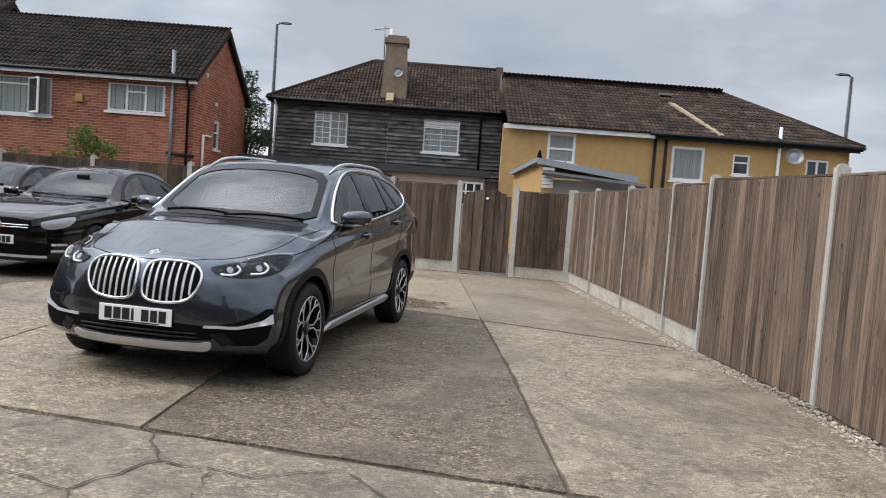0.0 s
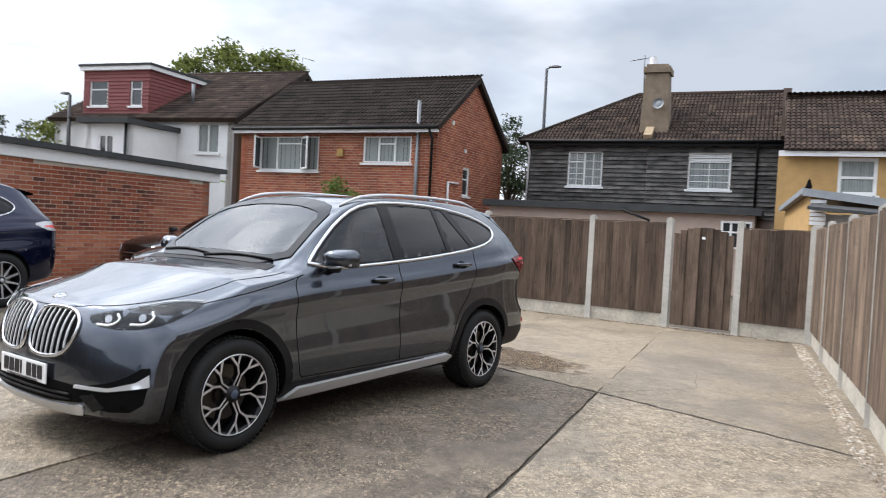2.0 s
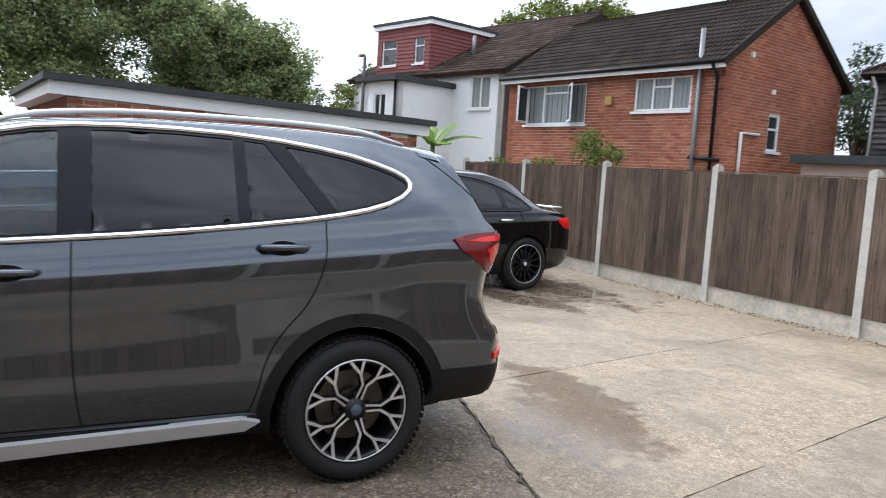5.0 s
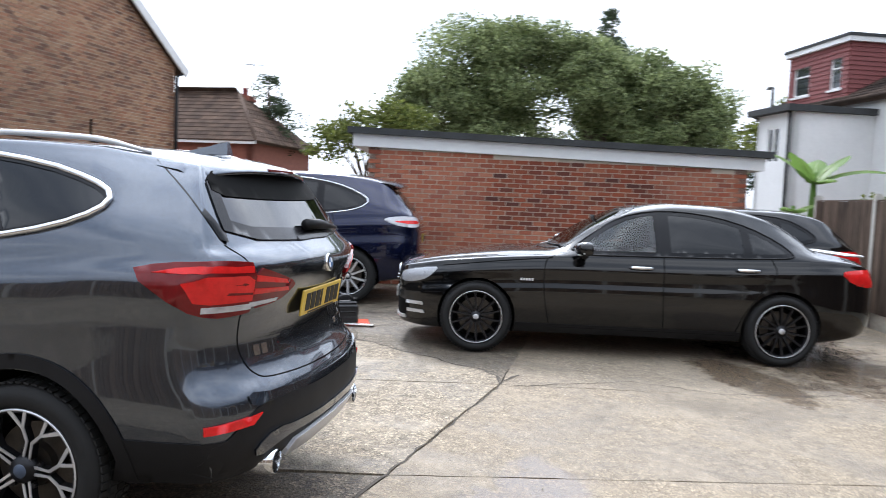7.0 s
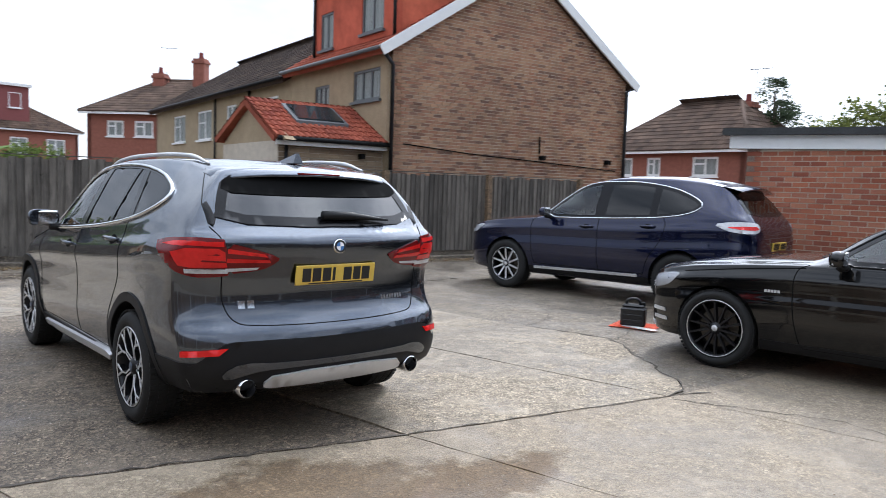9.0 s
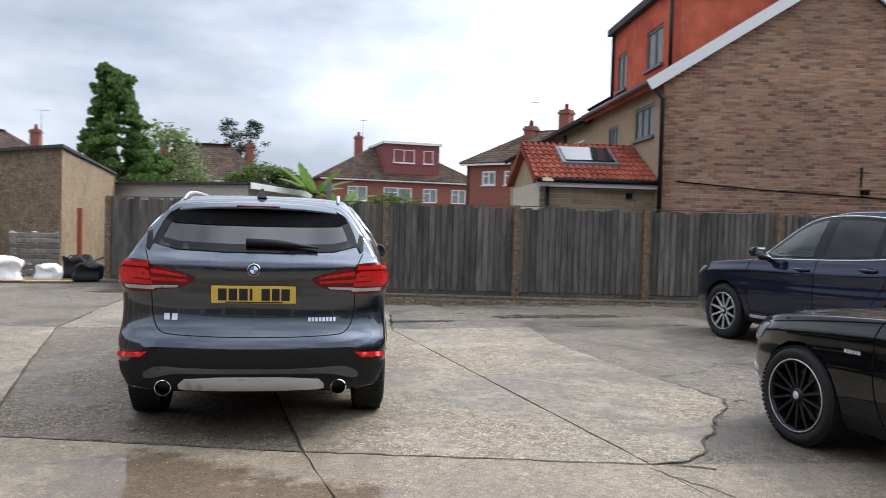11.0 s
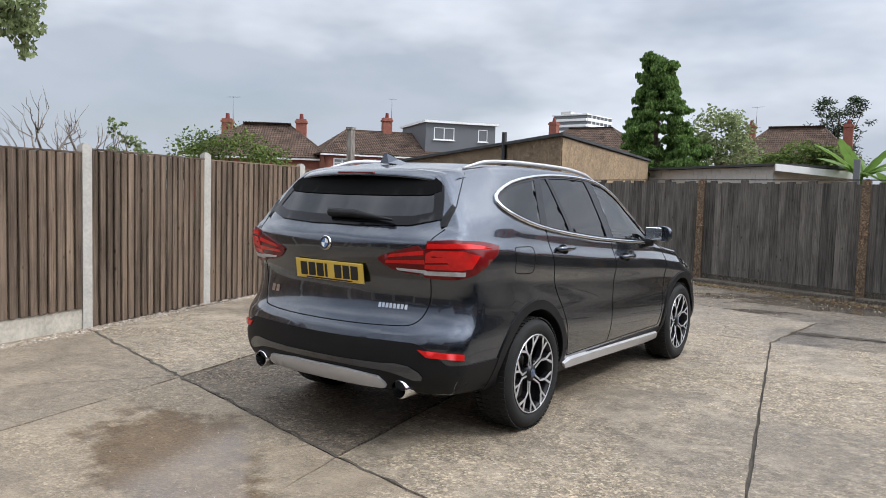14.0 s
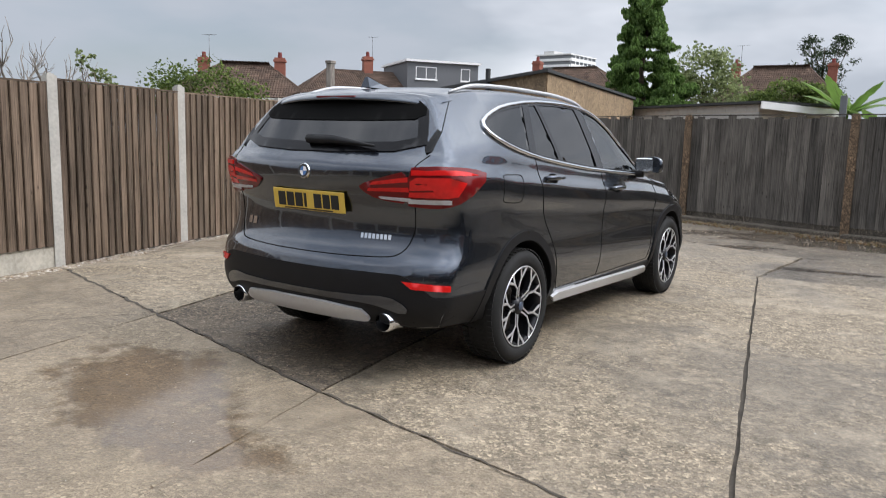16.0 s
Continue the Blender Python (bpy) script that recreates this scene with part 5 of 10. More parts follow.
# the stock brick gable house to the south-west, with its orange dormer and tiled extension
def gable_house():
    h = house("gable_house", (-7.115, -7.155, 0), (-0.9963, 0.0859), "stock brick gable-ended house with orange dormer")
    W, D, E, R = 7.18, 5.2, 4.42, 6.78
    # outer face of the gable looks towards the yard, which lies on the house's -v side
    out = [(0, 0), (W, 0), (W, E), (W / 2, R), (0, E)]
    sheet("wall", h, I4, out, [], M["mortar"], 0.25)
    brickwork("brickwork", h, I4, out, [], M["brick_stock"], 0.215, 0.072, seed=7)
    rw = side_frame(0, D, -90)
    holes = [rect(D - 1.73, D - 0.50, 3.37, 4.06), rect(D - 3.75, D - 2.95, 3.0, 3.9)]
    sheet("wall", h, rw, rect(0, D, 0, E), holes, M["render_tan"], 0.25)
    for q, dark in zip(holes, (1, 1)):
        window(h, at_u(rw, q[0][0], q[0][1]), q[1][0] - q[0][0], q[2][1] - q[0][1], (0, 0.33, 0.66, 1), (), frame_mat=M["grey_frame"] if dark else None, curtain=True)
    sheet("wall", h, side_frame(W, 0, 90), rect(0, D, 0, E), [], M["far_brick"], 0.25)
    tiling("roof_slope", h, (-0.3, D, E - 0.08), (-0.3, -0.12, E - 0.08), (W / 2, -0.12, R + 0.05), (W / 2, D, R + 0.05), M["tile_red_slope"], 0.26, 0.24)
    tiling("roof_slope", h, (W + 0.3, -0.12, E - 0.08), (W + 0.3, D, E - 0.08), (W / 2, D, R + 0.05), (W / 2, -0.12, R + 0.05), M["tile_brown"], 0.3, 0.3)
    for x in (-0.35, W + 0.35):
        beam("bargeboard", h, (W / 2, -0.14, R + 0.02), (x, -0.14, E - 0.14), 0.04, 0.22, M["white_paint"])
    gutter(h, (-0.33, -0.1, E - 0.06), (-0.33, D, E - 0.06), M["grey_frame"])
    rod("downpipe", h, [(-0.3, -0.06, E - 0.1), (-0.05, -0.10, E - 0.4), (-0.05, -0.10, 0)], 0.045, M["black_plastic"])
    rod("downpipe", h, [(W + 0.33, -0.1, E - 0.1), (W - 0.05, -0.10, E - 0.25), (W - 0.05, -0.10, 0)], 0.045, M["black_plastic"])
    rod("cable", h, [(0.3, -0.03, 2.40), (2.1, -0.03, 2.28), (4.2, -0.03, 2.20), (6.9, -0.03, 2.08)], 0.012, M["cavity"])
    for x in (4.2, 6.5):
        bm = bmesh.new()
        box(bm, x, x + 0.12, -0.14, -0.01, 2.24, 2.34)
        part("wall_lamp", bm, M["cavity"], h)
    rod("vent_pipe", h, [(4.2, -0.03, 2.4), (4.2, -0.03, 2.8)], 0.02, M["cavity"])
    # orange dormer with grey windows
    x0, y0, y1, z0, z1 = 0.25, 0.40, 4.35, E + 0.05, 6.36
    dw = side_frame(x0, y1, -90)
    wd = y1 - y0
    dh = [rect(wd - 1.45, wd - 0.45, 4.95, 5.80), rect(wd - 3.6, wd - 2.9, 4.85, 5.75)]
    d = sheet("dormer", h, dw, rect(0, wd, z0, z1), dh, M["tile_orange"], 0.2)
    for q in dh:
        window(d, at_u(dw, q[0][0], q[0][1]), q[1][0] - q[0][0], q[2][1] - q[0][1], (0, 0.5, 1), (), frame_mat=M["grey_frame"], curtain=True)
    sheet("dormer_cheek", h, side_frame(x0 + 0.2, y0, 0), [(0, z0), (2.7, z1 - 0.01), (2.7, z1), (0, z1)], [], M["tile_orange"], 0.15)
    bm = bmesh.new()
    box(bm, x0 - 0.15, x0 + 3.4, y0 - 0.15, y1 + 0.15, z1, z1 + 0.16)
    part("flat_roof", bm, M["felt"], h)
    rod("dormer_pipe", h, [(x0 - 0.06, y1 - 0.1, z1), (x0 - 0.06, y1 - 0.1, E)], 0.04, M["black_plastic"])
    rod("dormer_pipe", h, [(x0 - 0.02, y0 - 0.05, z1), (x0 - 0.02, y0 - 0.05, E + 0.1)], 0.04, M["black_plastic"])
    # single-storey extension with a red tiled roof and skylight
    ex, ey0, ey1 = -2.40, 0.33, 1.78
    bm = bmesh.new()
    box(bm, ex, 0, ey0, ey1 + 1.75, 0, 2.32)
    part("extension", bm, M["mortar"], h)
    brickwork("extension_brickwork", h, side_frame(ex, ey0 - 0.004, 0), rect(0.02, -ex - 0.02, 0.0, 2.30), [], M["brick_pale"], 0.44, 0.10, seed=31)
    ge = side_frame(ex, ey1 + 1.75, -90)
    sheet("extension_gable", h, ge, [(0, 2.32), (3.65, 2.32), (1.75, 3.14)], [], M["render_tan"], 0.2)
    tiling("extension_roof", h, (0.0, ey0 - 0.2, 2.39), (ex - 0.15, ey0 - 0.2, 2.39), (ex - 0.15, ey1, 3.23), (0.0, ey1, 3.23), M["tile_red"], 0.27, 0.24, pieces=True)
    tiling("extension_roof", h, (ex - 0.15, ey1 + 1.9, 2.48), (0.0, ey1 + 1.9, 2.48), (0.0, ey1, 3.23), (ex - 0.15, ey1, 3.23), M["tile_red"], 0.3, 0.3, pieces=True)
    beam("fascia", h, (0.0, ey0 - 0.16, 2.30), (ex - 0.1, ey0 - 0.16, 2.30), 0.03, 0.14, M["white_paint"])
    gutter(h, (0.0, ey0 - 0.24, 2.36), (ex - 0.1, ey0 - 0.24, 2.36))
    rod("downpipe", h, [(ex + 0.15, ey0 - 0.08, 2.32), (ex + 0.15, ey0 - 0.08, 0)], 0.04, M["black_plastic"])
    sl = (3.23 - 2.39) / (ey1 - ey0 + 0.2)
    for n, lo, hi, x0, x1, up, mat in (("skylight", 0.35, 1.15, -1.85, -0.65, 0.10, "grey_frame"), ("skylight_pane", 0.42, 1.08, -1.77, -0.73, 0.13, "window_glass")):
        zz = lambda y: 2.39 + sl * (y - ey0 + 0.2)  # noqa: E731
        vs = [(x0, ey0 + lo, zz(ey0 + lo)), (x1, ey0 + lo, zz(ey0 + lo)), (x1, ey0 + hi, zz(ey0 + hi)), (x0, ey0 + hi, zz(ey0 + hi))]
        raw(n, vs + [(x, y, z + up) for x, y, z in vs], CUBE, M[mat], h)
    bm = bmesh.new()
    box(bm, -0.6, -0.5, ey0 - 0.14, ey0, 2.04, 2.14)
    part("wall_lamp", bm, M["cavity"], h)


gable_house()


def next_terrace():
    """The terrace that runs on from the gable house: rendered wall, white windows, brown roof, one shared chimney."""
    h = house("terrace_house", (-7.115, -7.155, 0), (-0.9963, 0.0859), "tan rendered terrace with a brown tiled roof")
    W, y0, y1, E, R = 7.18, 5.22, 19.0, 4.32, 6.60
    rw = side_frame(0, y1, -90)
    L = y1 - y0
    holes = [rect(L - a - w, L - a, 2.9, 3.9) for a, w in ((0.9, 1.4), (4.2, 0.9), (6.6, 1.5), (9.6, 1.5))]
    sheet("wall", h, rw, rect(0, L, 0, E), holes, M["render_tan"], 0.25)
    for q in holes:
        window(h, at_u(rw, q[0][0], q[0][1]), q[1][0] - q[0][0], 1.0, (0, 0.5, 1), ((0, 0.6),), curtain=True)
    sheet("wall", h, side_frame(W, y0, 90), rect(0, L, 0, E), [], M["far_brick"], 0.25)
    sheet("wall", h, side_frame(W, y1, 180), [(0, 0), (W, 0), (W, E), (W / 2, R), (0, E)], [], M["far_brick"], 0.25)
    tiling("roof_slope", h, (-0.3, y1, E - 0.08), (-0.3, y0, E - 0.08), (W / 2, y0, R), (W / 2, y1, R), M["tile_brown"], 0.3, 0.28)
    tiling("roof_slope", h, (W + 0.3, y0, E - 0.08), (W + 0.3, y1, E - 0.08), (W / 2, y1, R), (W / 2, y0, R), M["tile_brown"], 0.4, 0.4)
    rod("ridge", h, [(W / 2, y0, R), (W / 2, y1, R)], 0.09, M["tile_brown"])
    gutter(h, (-0.33, y0, E - 0.06), (-0.33, y1, E - 0.06))
    for y in (y0 + 2.9, y0 + 6.0):
        rod("downpipe", h, [(-0.08, y, 0), (-0.08, y, E)], 0.04, M["black_plastic"])
    bm = bmesh.new()
    box(bm, W / 2 - 0.9, W / 2 + 0.5, y0 + 0.4, y0 + 1.0, R - 0.6, R + 0.75)
    c = part("chimney", bm, M["chimney_stack"], h)
    for k in (-0.6, -0.1, 0.3):
        bm = bmesh.new()
        lathe(bm, [(0.11, 0), (0.09, 0.3), (0.06, 0.3)], pose(W / 2 + k, y0 + 0.7, R + 0.75), 12)
        part("chimney_pot", bm, M["tile_hung"], c)


next_terrace()


def aerial(parent, x, y, z, h=1.9):
    """A rooftop television aerial: mast, boom and cross rods."""
    rod("aerial_mast", parent, [(x, y, z), (x, y, z + h)], 0.02, M["steel_grey"], sides=6)
    rod("aerial_boom", parent, [(x - 0.2, y - 0.3, z + h - 0.05), (x + 0.3, y + 0.45, z + h + 0.05)], 0.014, M["steel_grey"], sides=5)
    for k in range(6):
        t = k / 5
        a, b = x - 0.2 + 0.5 * t, y - 0.3 + 0.75 * t
        rod("aerial_element", parent, [(a - 0.2, b + 0.13, z + h - 0.05 + 0.1 * t), (a + 0.2, b - 0.13, z + h - 0.05 + 0.1 * t)], 0.008, M["steel_grey"], sides=4)


def far_house(name, o, u, W, D, E, R, label, wall="far_brick", roof="tile_far", hip=2.2, chimneys=(), windows=(), k=1.0):
    """A plain two-storey house seen over the fences: walls, hipped roof, chimneys and windows on its front."""
    h = house(name, o, u, label, k=k)
    holes = [rect(*w) for w in windows]
    sheet("wall", h, I4, rect(0, W, 0, E), holes, M[wall], 0.25)
    for w in windows:
        window(h, at_u(I4, w[0], w[2]), w[1] - w[0], w[3] - w[2], (0, 0.5, 1), ((0, 0.65),), curtain=True, bar=0.09)
    sheet("wall", h, side_frame(W, 0, 90), rect(0, D, 0, E), [], M[wall], 0.25)
    sheet("wall", h, side_frame(0, D, -90), rect(0, D, 0, E), [], M[wall], 0.25)
    sheet("wall", h, side_frame(W, D, 180), rect(0, W, 0, E), [], M[wall], 0.25)
    o2 = 0.3
    e = [(-o2, -o2, E), (W + o2, -o2, E), (W + o2, D + o2, E), (-o2, D + o2, E)]
    r0, r1 = (hip, D / 2, R), (W - hip, D / 2, R)
    tiling("roof_slope", h, e[0], e[1], r1, r0, M[roof], 0.32, 0.32)
    tiling("roof_slope", h, e[2], e[3], r0, r1, M[roof], 0.4, 0.4)
    tiling("roof_slope", h, e[1], e[2], (r1[0], r1[1] + 0.02, R), r1, M[roof], 0.32, 0.32)
    tiling("roof_slope", h, e[3], e[0], r0, (r0[0], r0[1] + 0.02, R), M[roof], 0.32, 0.32)
    rod("ridge", h, [r0, r1], 0.1, M[roof])
    for a, b in ((e[0], r0), (e[1], r1)):
        rod("hip", h, [a, b], 0.08, M[roof])
    beam("fascia", h, (-o2, -o2, E - 0.06), (W + o2, -o2, E - 0.06), 0.04, 0.16, M["white_paint"])
    for x, y, z in chimneys:
        bm = bmesh.new()
        box(bm, x - 0.32, x + 0.32, y - 0.32, y + 0.32, E, z)
        box(bm, x - 0.38, x + 0.38, y - 0.38, y + 0.38, z - 0.25, z - 0.12)
        c = part("chimney", bm, M["far_brick"], h)
        if (x, y, z) == chimneys[0]:
            aerial(c, x + 0.34, y, z - 0.5)
        bm = bmesh.new()
        lathe(bm, [(0.14, 0), (0.11, 0.35), (0.08, 0.35)], pose(x, y, z), 12)
        part("chimney_pot", bm, M["tile_hung"], c)
    return h


# west, past the garage
far_house("hipped_house", (-28.8, -18.8, 0), (0.049, 0.999), 7.4, 6.0, 3.30, 5.60, "brick house with brown hipped roof", k=1.1, chimneys=((5.3, 3.4, 5.55), (2.1, 3.6, 5.5)), windows=((0.7, 1.9, 2.2, 3.0), (2.7, 3.4, 2.2, 3.0), (5.0, 6.2, 2.2, 3.0)))
# south, over the weathered fence
red = far_house("dormer_house", (-0.39, -55.26, 0), (-0.9883, -0.1528), 13.2, 8.0, 4.8, 7.6, "brick house with a dark red dormer", k=1.015, hip=4.5, chimneys=((3.6, 4.0, 8.7),), windows=((2.0, 3.6, 3.0, 4.2), (5.0, 7.4, 3.0, 4.2), (8.4, 9.6, 3.0, 4.2), (10.9, 12.2, 3.0, 4.2)))
bm = bmesh.new()
box(bm, 5.1, 9.9, 0.5, 6.0, 4.9, 7.85)
red_d = part("dormer", bm, M["cladding_red"], red)
bm = bmesh.new()
box(bm, 4.95, 10.05, 0.3, 6.1, 7.85, 8.05)
part("dormer_roof", bm, M["white_paint"], red)
window(red_d, at_u(side_frame(0, 0.47, 0), 5.9, 6.3), 1.8, 1.1, (0, 0.5, 1), (), curtain=True)
window(red_d, at_u(side_frame(0, 0.47, 0), 8.5, 6.3), 0.85, 1.1, (0, 1), ())
far_house("brick_house", (-8.55, -35.6, 0), (-0.6746, 0.7382), 6.4, 7, 4.85, 6.9, "red brick house with dark hipped roof and tall chimneys", hip=2.2, chimneys=((2.4, 3.0, 7.2), (4.7, 3.0, 8.0)), windows=((1.1, 2.0, 3.6, 4.4), (2.6, 3.6, 3.6, 4.4), (4.4, 5.2, 3.6, 4.4)))
far_house("hipped_house", (14.82, -59.3, 0), (-0.997, -0.0774), 9.2, 8, 4.2, 7.2, "house with brown hipped roof and brick chimneys", k=1.08, hip=2.6, chimneys=((1.3, 4, 7.6), (8.2, 4.0, 7.5)))
far_house("hipped_house", (41.3, -69.15, 0), (-0.9997, -0.0249), 10.5, 8, 4.1, 6.6, "brown roofed semi-detached house with chimney", k=1.416, hip=3.4, chimneys=((9.3, 3.5, 6.8), (2.2, 3.5, 7.2)))
grey = far_house("grey_dormer_house", (41.18, -39.44, 0), (-0.5804, -0.8143), 13.0, 8, 3.6, 5.45, "brown tiled house with a slate-grey dormer", k=1.253, hip=2.2, chimneys=((5.2, 4.0, 6.5),), windows=((0.6, 1.8, 2.4, 3.3), (2.6, 3.5, 2.4, 3.3)))
bm = bmesh.new()
box(bm, 7.1, 12.3, 0.6, 6.5, 3.7, 6.05)
grey_d = part("dormer", bm, M["cladding_grey"], grey)
bm = bmesh.new()
box(bm, 6.95, 12.45, 0.4, 6.7, 6.05, 6.2)
part("dormer_roof", bm, M["white_paint"], grey)
window(grey_d, at_u(side_frame(0, 0.57, 0), 7.7, 4.9), 1.5, 0.85, (0, 0.5, 1), (), curtain=True)
window(grey_d, at_u(side_frame(0, 0.57, 0), 11.0, 4.9), 0.7, 0.85, (0, 1), ())
far_house("hipped_house", (51.5, -33.65, 0), (-0.7551, -0.6556), 8.2, 8, 2.9, 5.05, "brown tiled house with two red brick chimneys", k=1.426, hip=2.6, chimneys=((1.6, 4, 5.4), (6.3, 3.6, 5.5)))


def tower_block():
    """A many-storeyed block far off: banded faces with a glazed strip and a pale parapet on every floor."""
    h = house("tower_block", (152.3, -292.9, 0), (-0.9963, 0.0865), "pale concrete tower block on the skyline", "tower")
    F, n, W, D = 2.454, 15, 16.5, 21.6
    bm = bmesh.new()
    box(bm, 0, W, 0, D, 0, F * n)
    part("core", bm, M["steel_grey"], h)
    side = side_frame(W, 0, 90)
    for k in range(5, n):
        z = k * F
        bm = bmesh.new()
        box(bm, -0.3, W, -0.9, -0.01, z, z + 1.0)
        part("balcony", bm, M["render_white"], h)
        bm = bmesh.new()
        box(bm, 0.1, D, -0.25, -0.01, z, z + 1.25, side)
        part("parapet", bm, M["render_white"], h)
        bm = bmesh.new()
        box(bm, 0.4, D - 0.3, -0.12, -0.01, z + 1.27, z + F - 0.03, side)
        part("window_band", bm, M["window_glass"], h)
        for x in (3.5, 7.0, 10.5, 14.0, 17.5):
            bm = bmesh.new()
            box(bm, x, x + 0.5, -0.22, -0.125, z + 1.26, z + F - 0.02, side)
            part("mullion", bm, M["render_white"], h)
    bm = bmesh.new()
    box(bm, 1.5, 6.5, 3, 11, F * n, F * n + 2.2)
    part("plant_room", bm, M["blockwork"], h)
    bm = bmesh.new()
    box(bm, -0.4, W + 0.4, -1.0, D + 0.2, F * n, F * n + 0.5)
    part("roof_slab", bm, M["render_white"], h)


tower_block()


# the pebble-dashed shed across the lane and the block wall behind the south fence
def pebble_shed():
    """Plan: a long wall to the lane, and an end wall that runs back from its corner; the roof falls away from the corner."""
    h = thing("outbuilding", Matrix.Translation((5.77, -12.02, 0)), "brown pebble-dashed outbuilding with a low sloping roof", "outbuilding")
    u, e = Vector((0.95, -0.30)), Vector((0.13, -0.99))
    L, D = 11.0, 9.5
    q = [Vector((0, 0)), u * L, u * L + e * D, e * D]
    tops = [2.96, 2.15, 2.05, 2.82]
    def shell(name, pts, z0, z1, mat, label=""):
        vs = [(p.x, p.y, z) for p, z in zip(pts, z0)] + [(p.x, p.y, z) for p, z in zip(pts, z1)]
        fs = [(0, 3, 2, 1), (4, 5, 6, 7), (0, 1, 5, 4), (1, 2, 6, 5), (2, 3, 7, 6), (3, 0, 4, 7)]
        return raw(name, vs, [tuple(reversed(f)) for f in fs], mat, h, label)
    shell("wall", q, [0] * 4, tops, M["pebbledash"])
    out = [q[0] - u * 0.10 - e * 0.14, q[1] + u * 0.1 - e * 0.14, q[2] + u * 0.1 + e * 0.1, q[3] - u * 0.10 + e * 0.1]
    shell("roof_sheet", out, [t + 0.004 for t in tops], [t + 0.08 for t in tops], M["felt"])
    end = [q[0] - u * 0.03 + e * 0.04, q[0] - u * 0.002 + e * 0.04, q[3] - u * 0.002 - e * 0.04, q[3] - u * 0.03 - e * 0.04]
    shell("end_wall", end, [0] * 4, [2.93, 2.93, 2.79, 2.79], M["render_sand"], "sandy rendered end wall")
    d = u * 2.15 - e * 0.07
    rod("downpipe", h, [(d.x, d.y, 0), (d.x, d.y, 3.15)], 0.07, M["black_plastic"])


pebble_shed()


def block_wall():
    a, b = Vector((7.6, -22.3)), Vector((2.0, -18.2))
    h = thing("outbuilding", frame_of((a.x, a.y, 0), (b - a)), "grey concrete block outbuilding with flat roof", "outbuilding")
    L = (b - a).length
    n = int(L / 0.46)
    for r in range(11):
        for i in range(n + 1):
            x0, x1 = max(0, (i - 0.5 * (r % 2)) * 0.46), min(L, (i + 1 - 0.5 * (r % 2)) * 0.46)
            if x1 - x0 > 0.08 and r > 4:
                bm = bmesh.new()
                box(bm, x0 + 0.008, x1 - 0.008, -0.010, 0.1, r * 0.228 + 0.008, r * 0.228 + 0.220)
                part("block", bm, M["blockwork"], h)
    bm = bmesh.new()
    box(bm, 0.01, L - 0.01, 0.0, 3.0, 0, 2.50)
    part("mortar_core", bm, M["mortar"], h)
    bm = bmesh.new()
    box(bm, -0.2, L + 0.25, -0.2, 3.1, 2.51, 2.58)
    part("roof_slab", bm, M["felt"], h)
    beam("fascia", h, (L + 0.28, -0.2, 2.46), (L + 0.28, 3.0, 2.30), 0.05, 0.2, M["white_paint"])
    beam("fascia", h, (-0.2, -0.24, 2.47), (0.4, -0.24, 2.47), 0.05, 0.16, M["red_post"])


block_wall()

# ---- cars ----
from mathutils.bvhtree import BVHTree


def chaikin(pts, n=2, closed=True):
    """Rounds the corners of an outline."""
    pts = [tuple(p) for p in pts]
    for _ in range(n):
        out = []
        k = len(pts)
        for i in range(k if closed else k - 1):
            a, b = pts[i], pts[(i + 1) % k]
            out += [tuple(x * 0.75 + y * 0.25 for x, y in zip(a, b)), tuple(x * 0.25 + y * 0.75 for x, y in zip(a, b))]
        pts = out if closed else [pts[0], *out, pts[-1]]
    return pts


def resample(pts, step, closed=True):
    pts = [Vector(p) for p in pts]
    out = []
    k = len(pts)
    for i in range(k if closed else k - 1):
        a, b = pts[i], pts[(i + 1) % k]
        n = max(1, int(math.ceil((b - a).length / step)))
        out += [a.lerp(b, j / n) for j in range(n)]
    if not closed:
        out.append(pts[-1])
    return out


def inset(poly, d):
    """Draws an outline in by d (out, if negative)."""
    cs = [Vector(p) for p in poly]
    if sum(a.cross(b) for a, b in zip(cs, cs[1:] + cs[:1])) < 0:
        cs.reverse()
    out, n = [], len(cs)
    for i in range(n):
        a, b, c = cs[i - 1], cs[i], cs[(i + 1) % n]
        d1, d2 = (b - a).normalized(), (c - b).normalized()
        n1, n2 = Vector((-d1.y, d1.x)), Vector((-d2.y, d2.x))
        out.append(tuple(b + (n1 + n2) / max(0.35, 1 + n1.dot(n2)) * d))
    return out


def clip(poly, a, b):
    """The part of an outline to the left of the line a to b."""
    a, d = Vector(a), Vector(b) - Vector(a)
    side = lambda p: d.cross(Vector(p) - a)  # noqa: E731
    out = []
    for p, q in zip(poly, poly[1:] + poly[:1]):
        sp, sq = side(p), side(q)
        if sp >= 0:
            out.append(tuple(p))
        if sp * sq < 0:
            out.append(tuple(Vector(p).lerp(Vector(q), sp / (sp - sq))))
    return out


def arc(c, r, a0, a1, n=18, ry=None):
    return [(c[0] + r * math.cos(radians(a0 + (a1 - a0) * i / n)), c[1] + (ry or r) * math.sin(radians(a0 + (a1 - a0) * i / n))) for i in range(n + 1)]


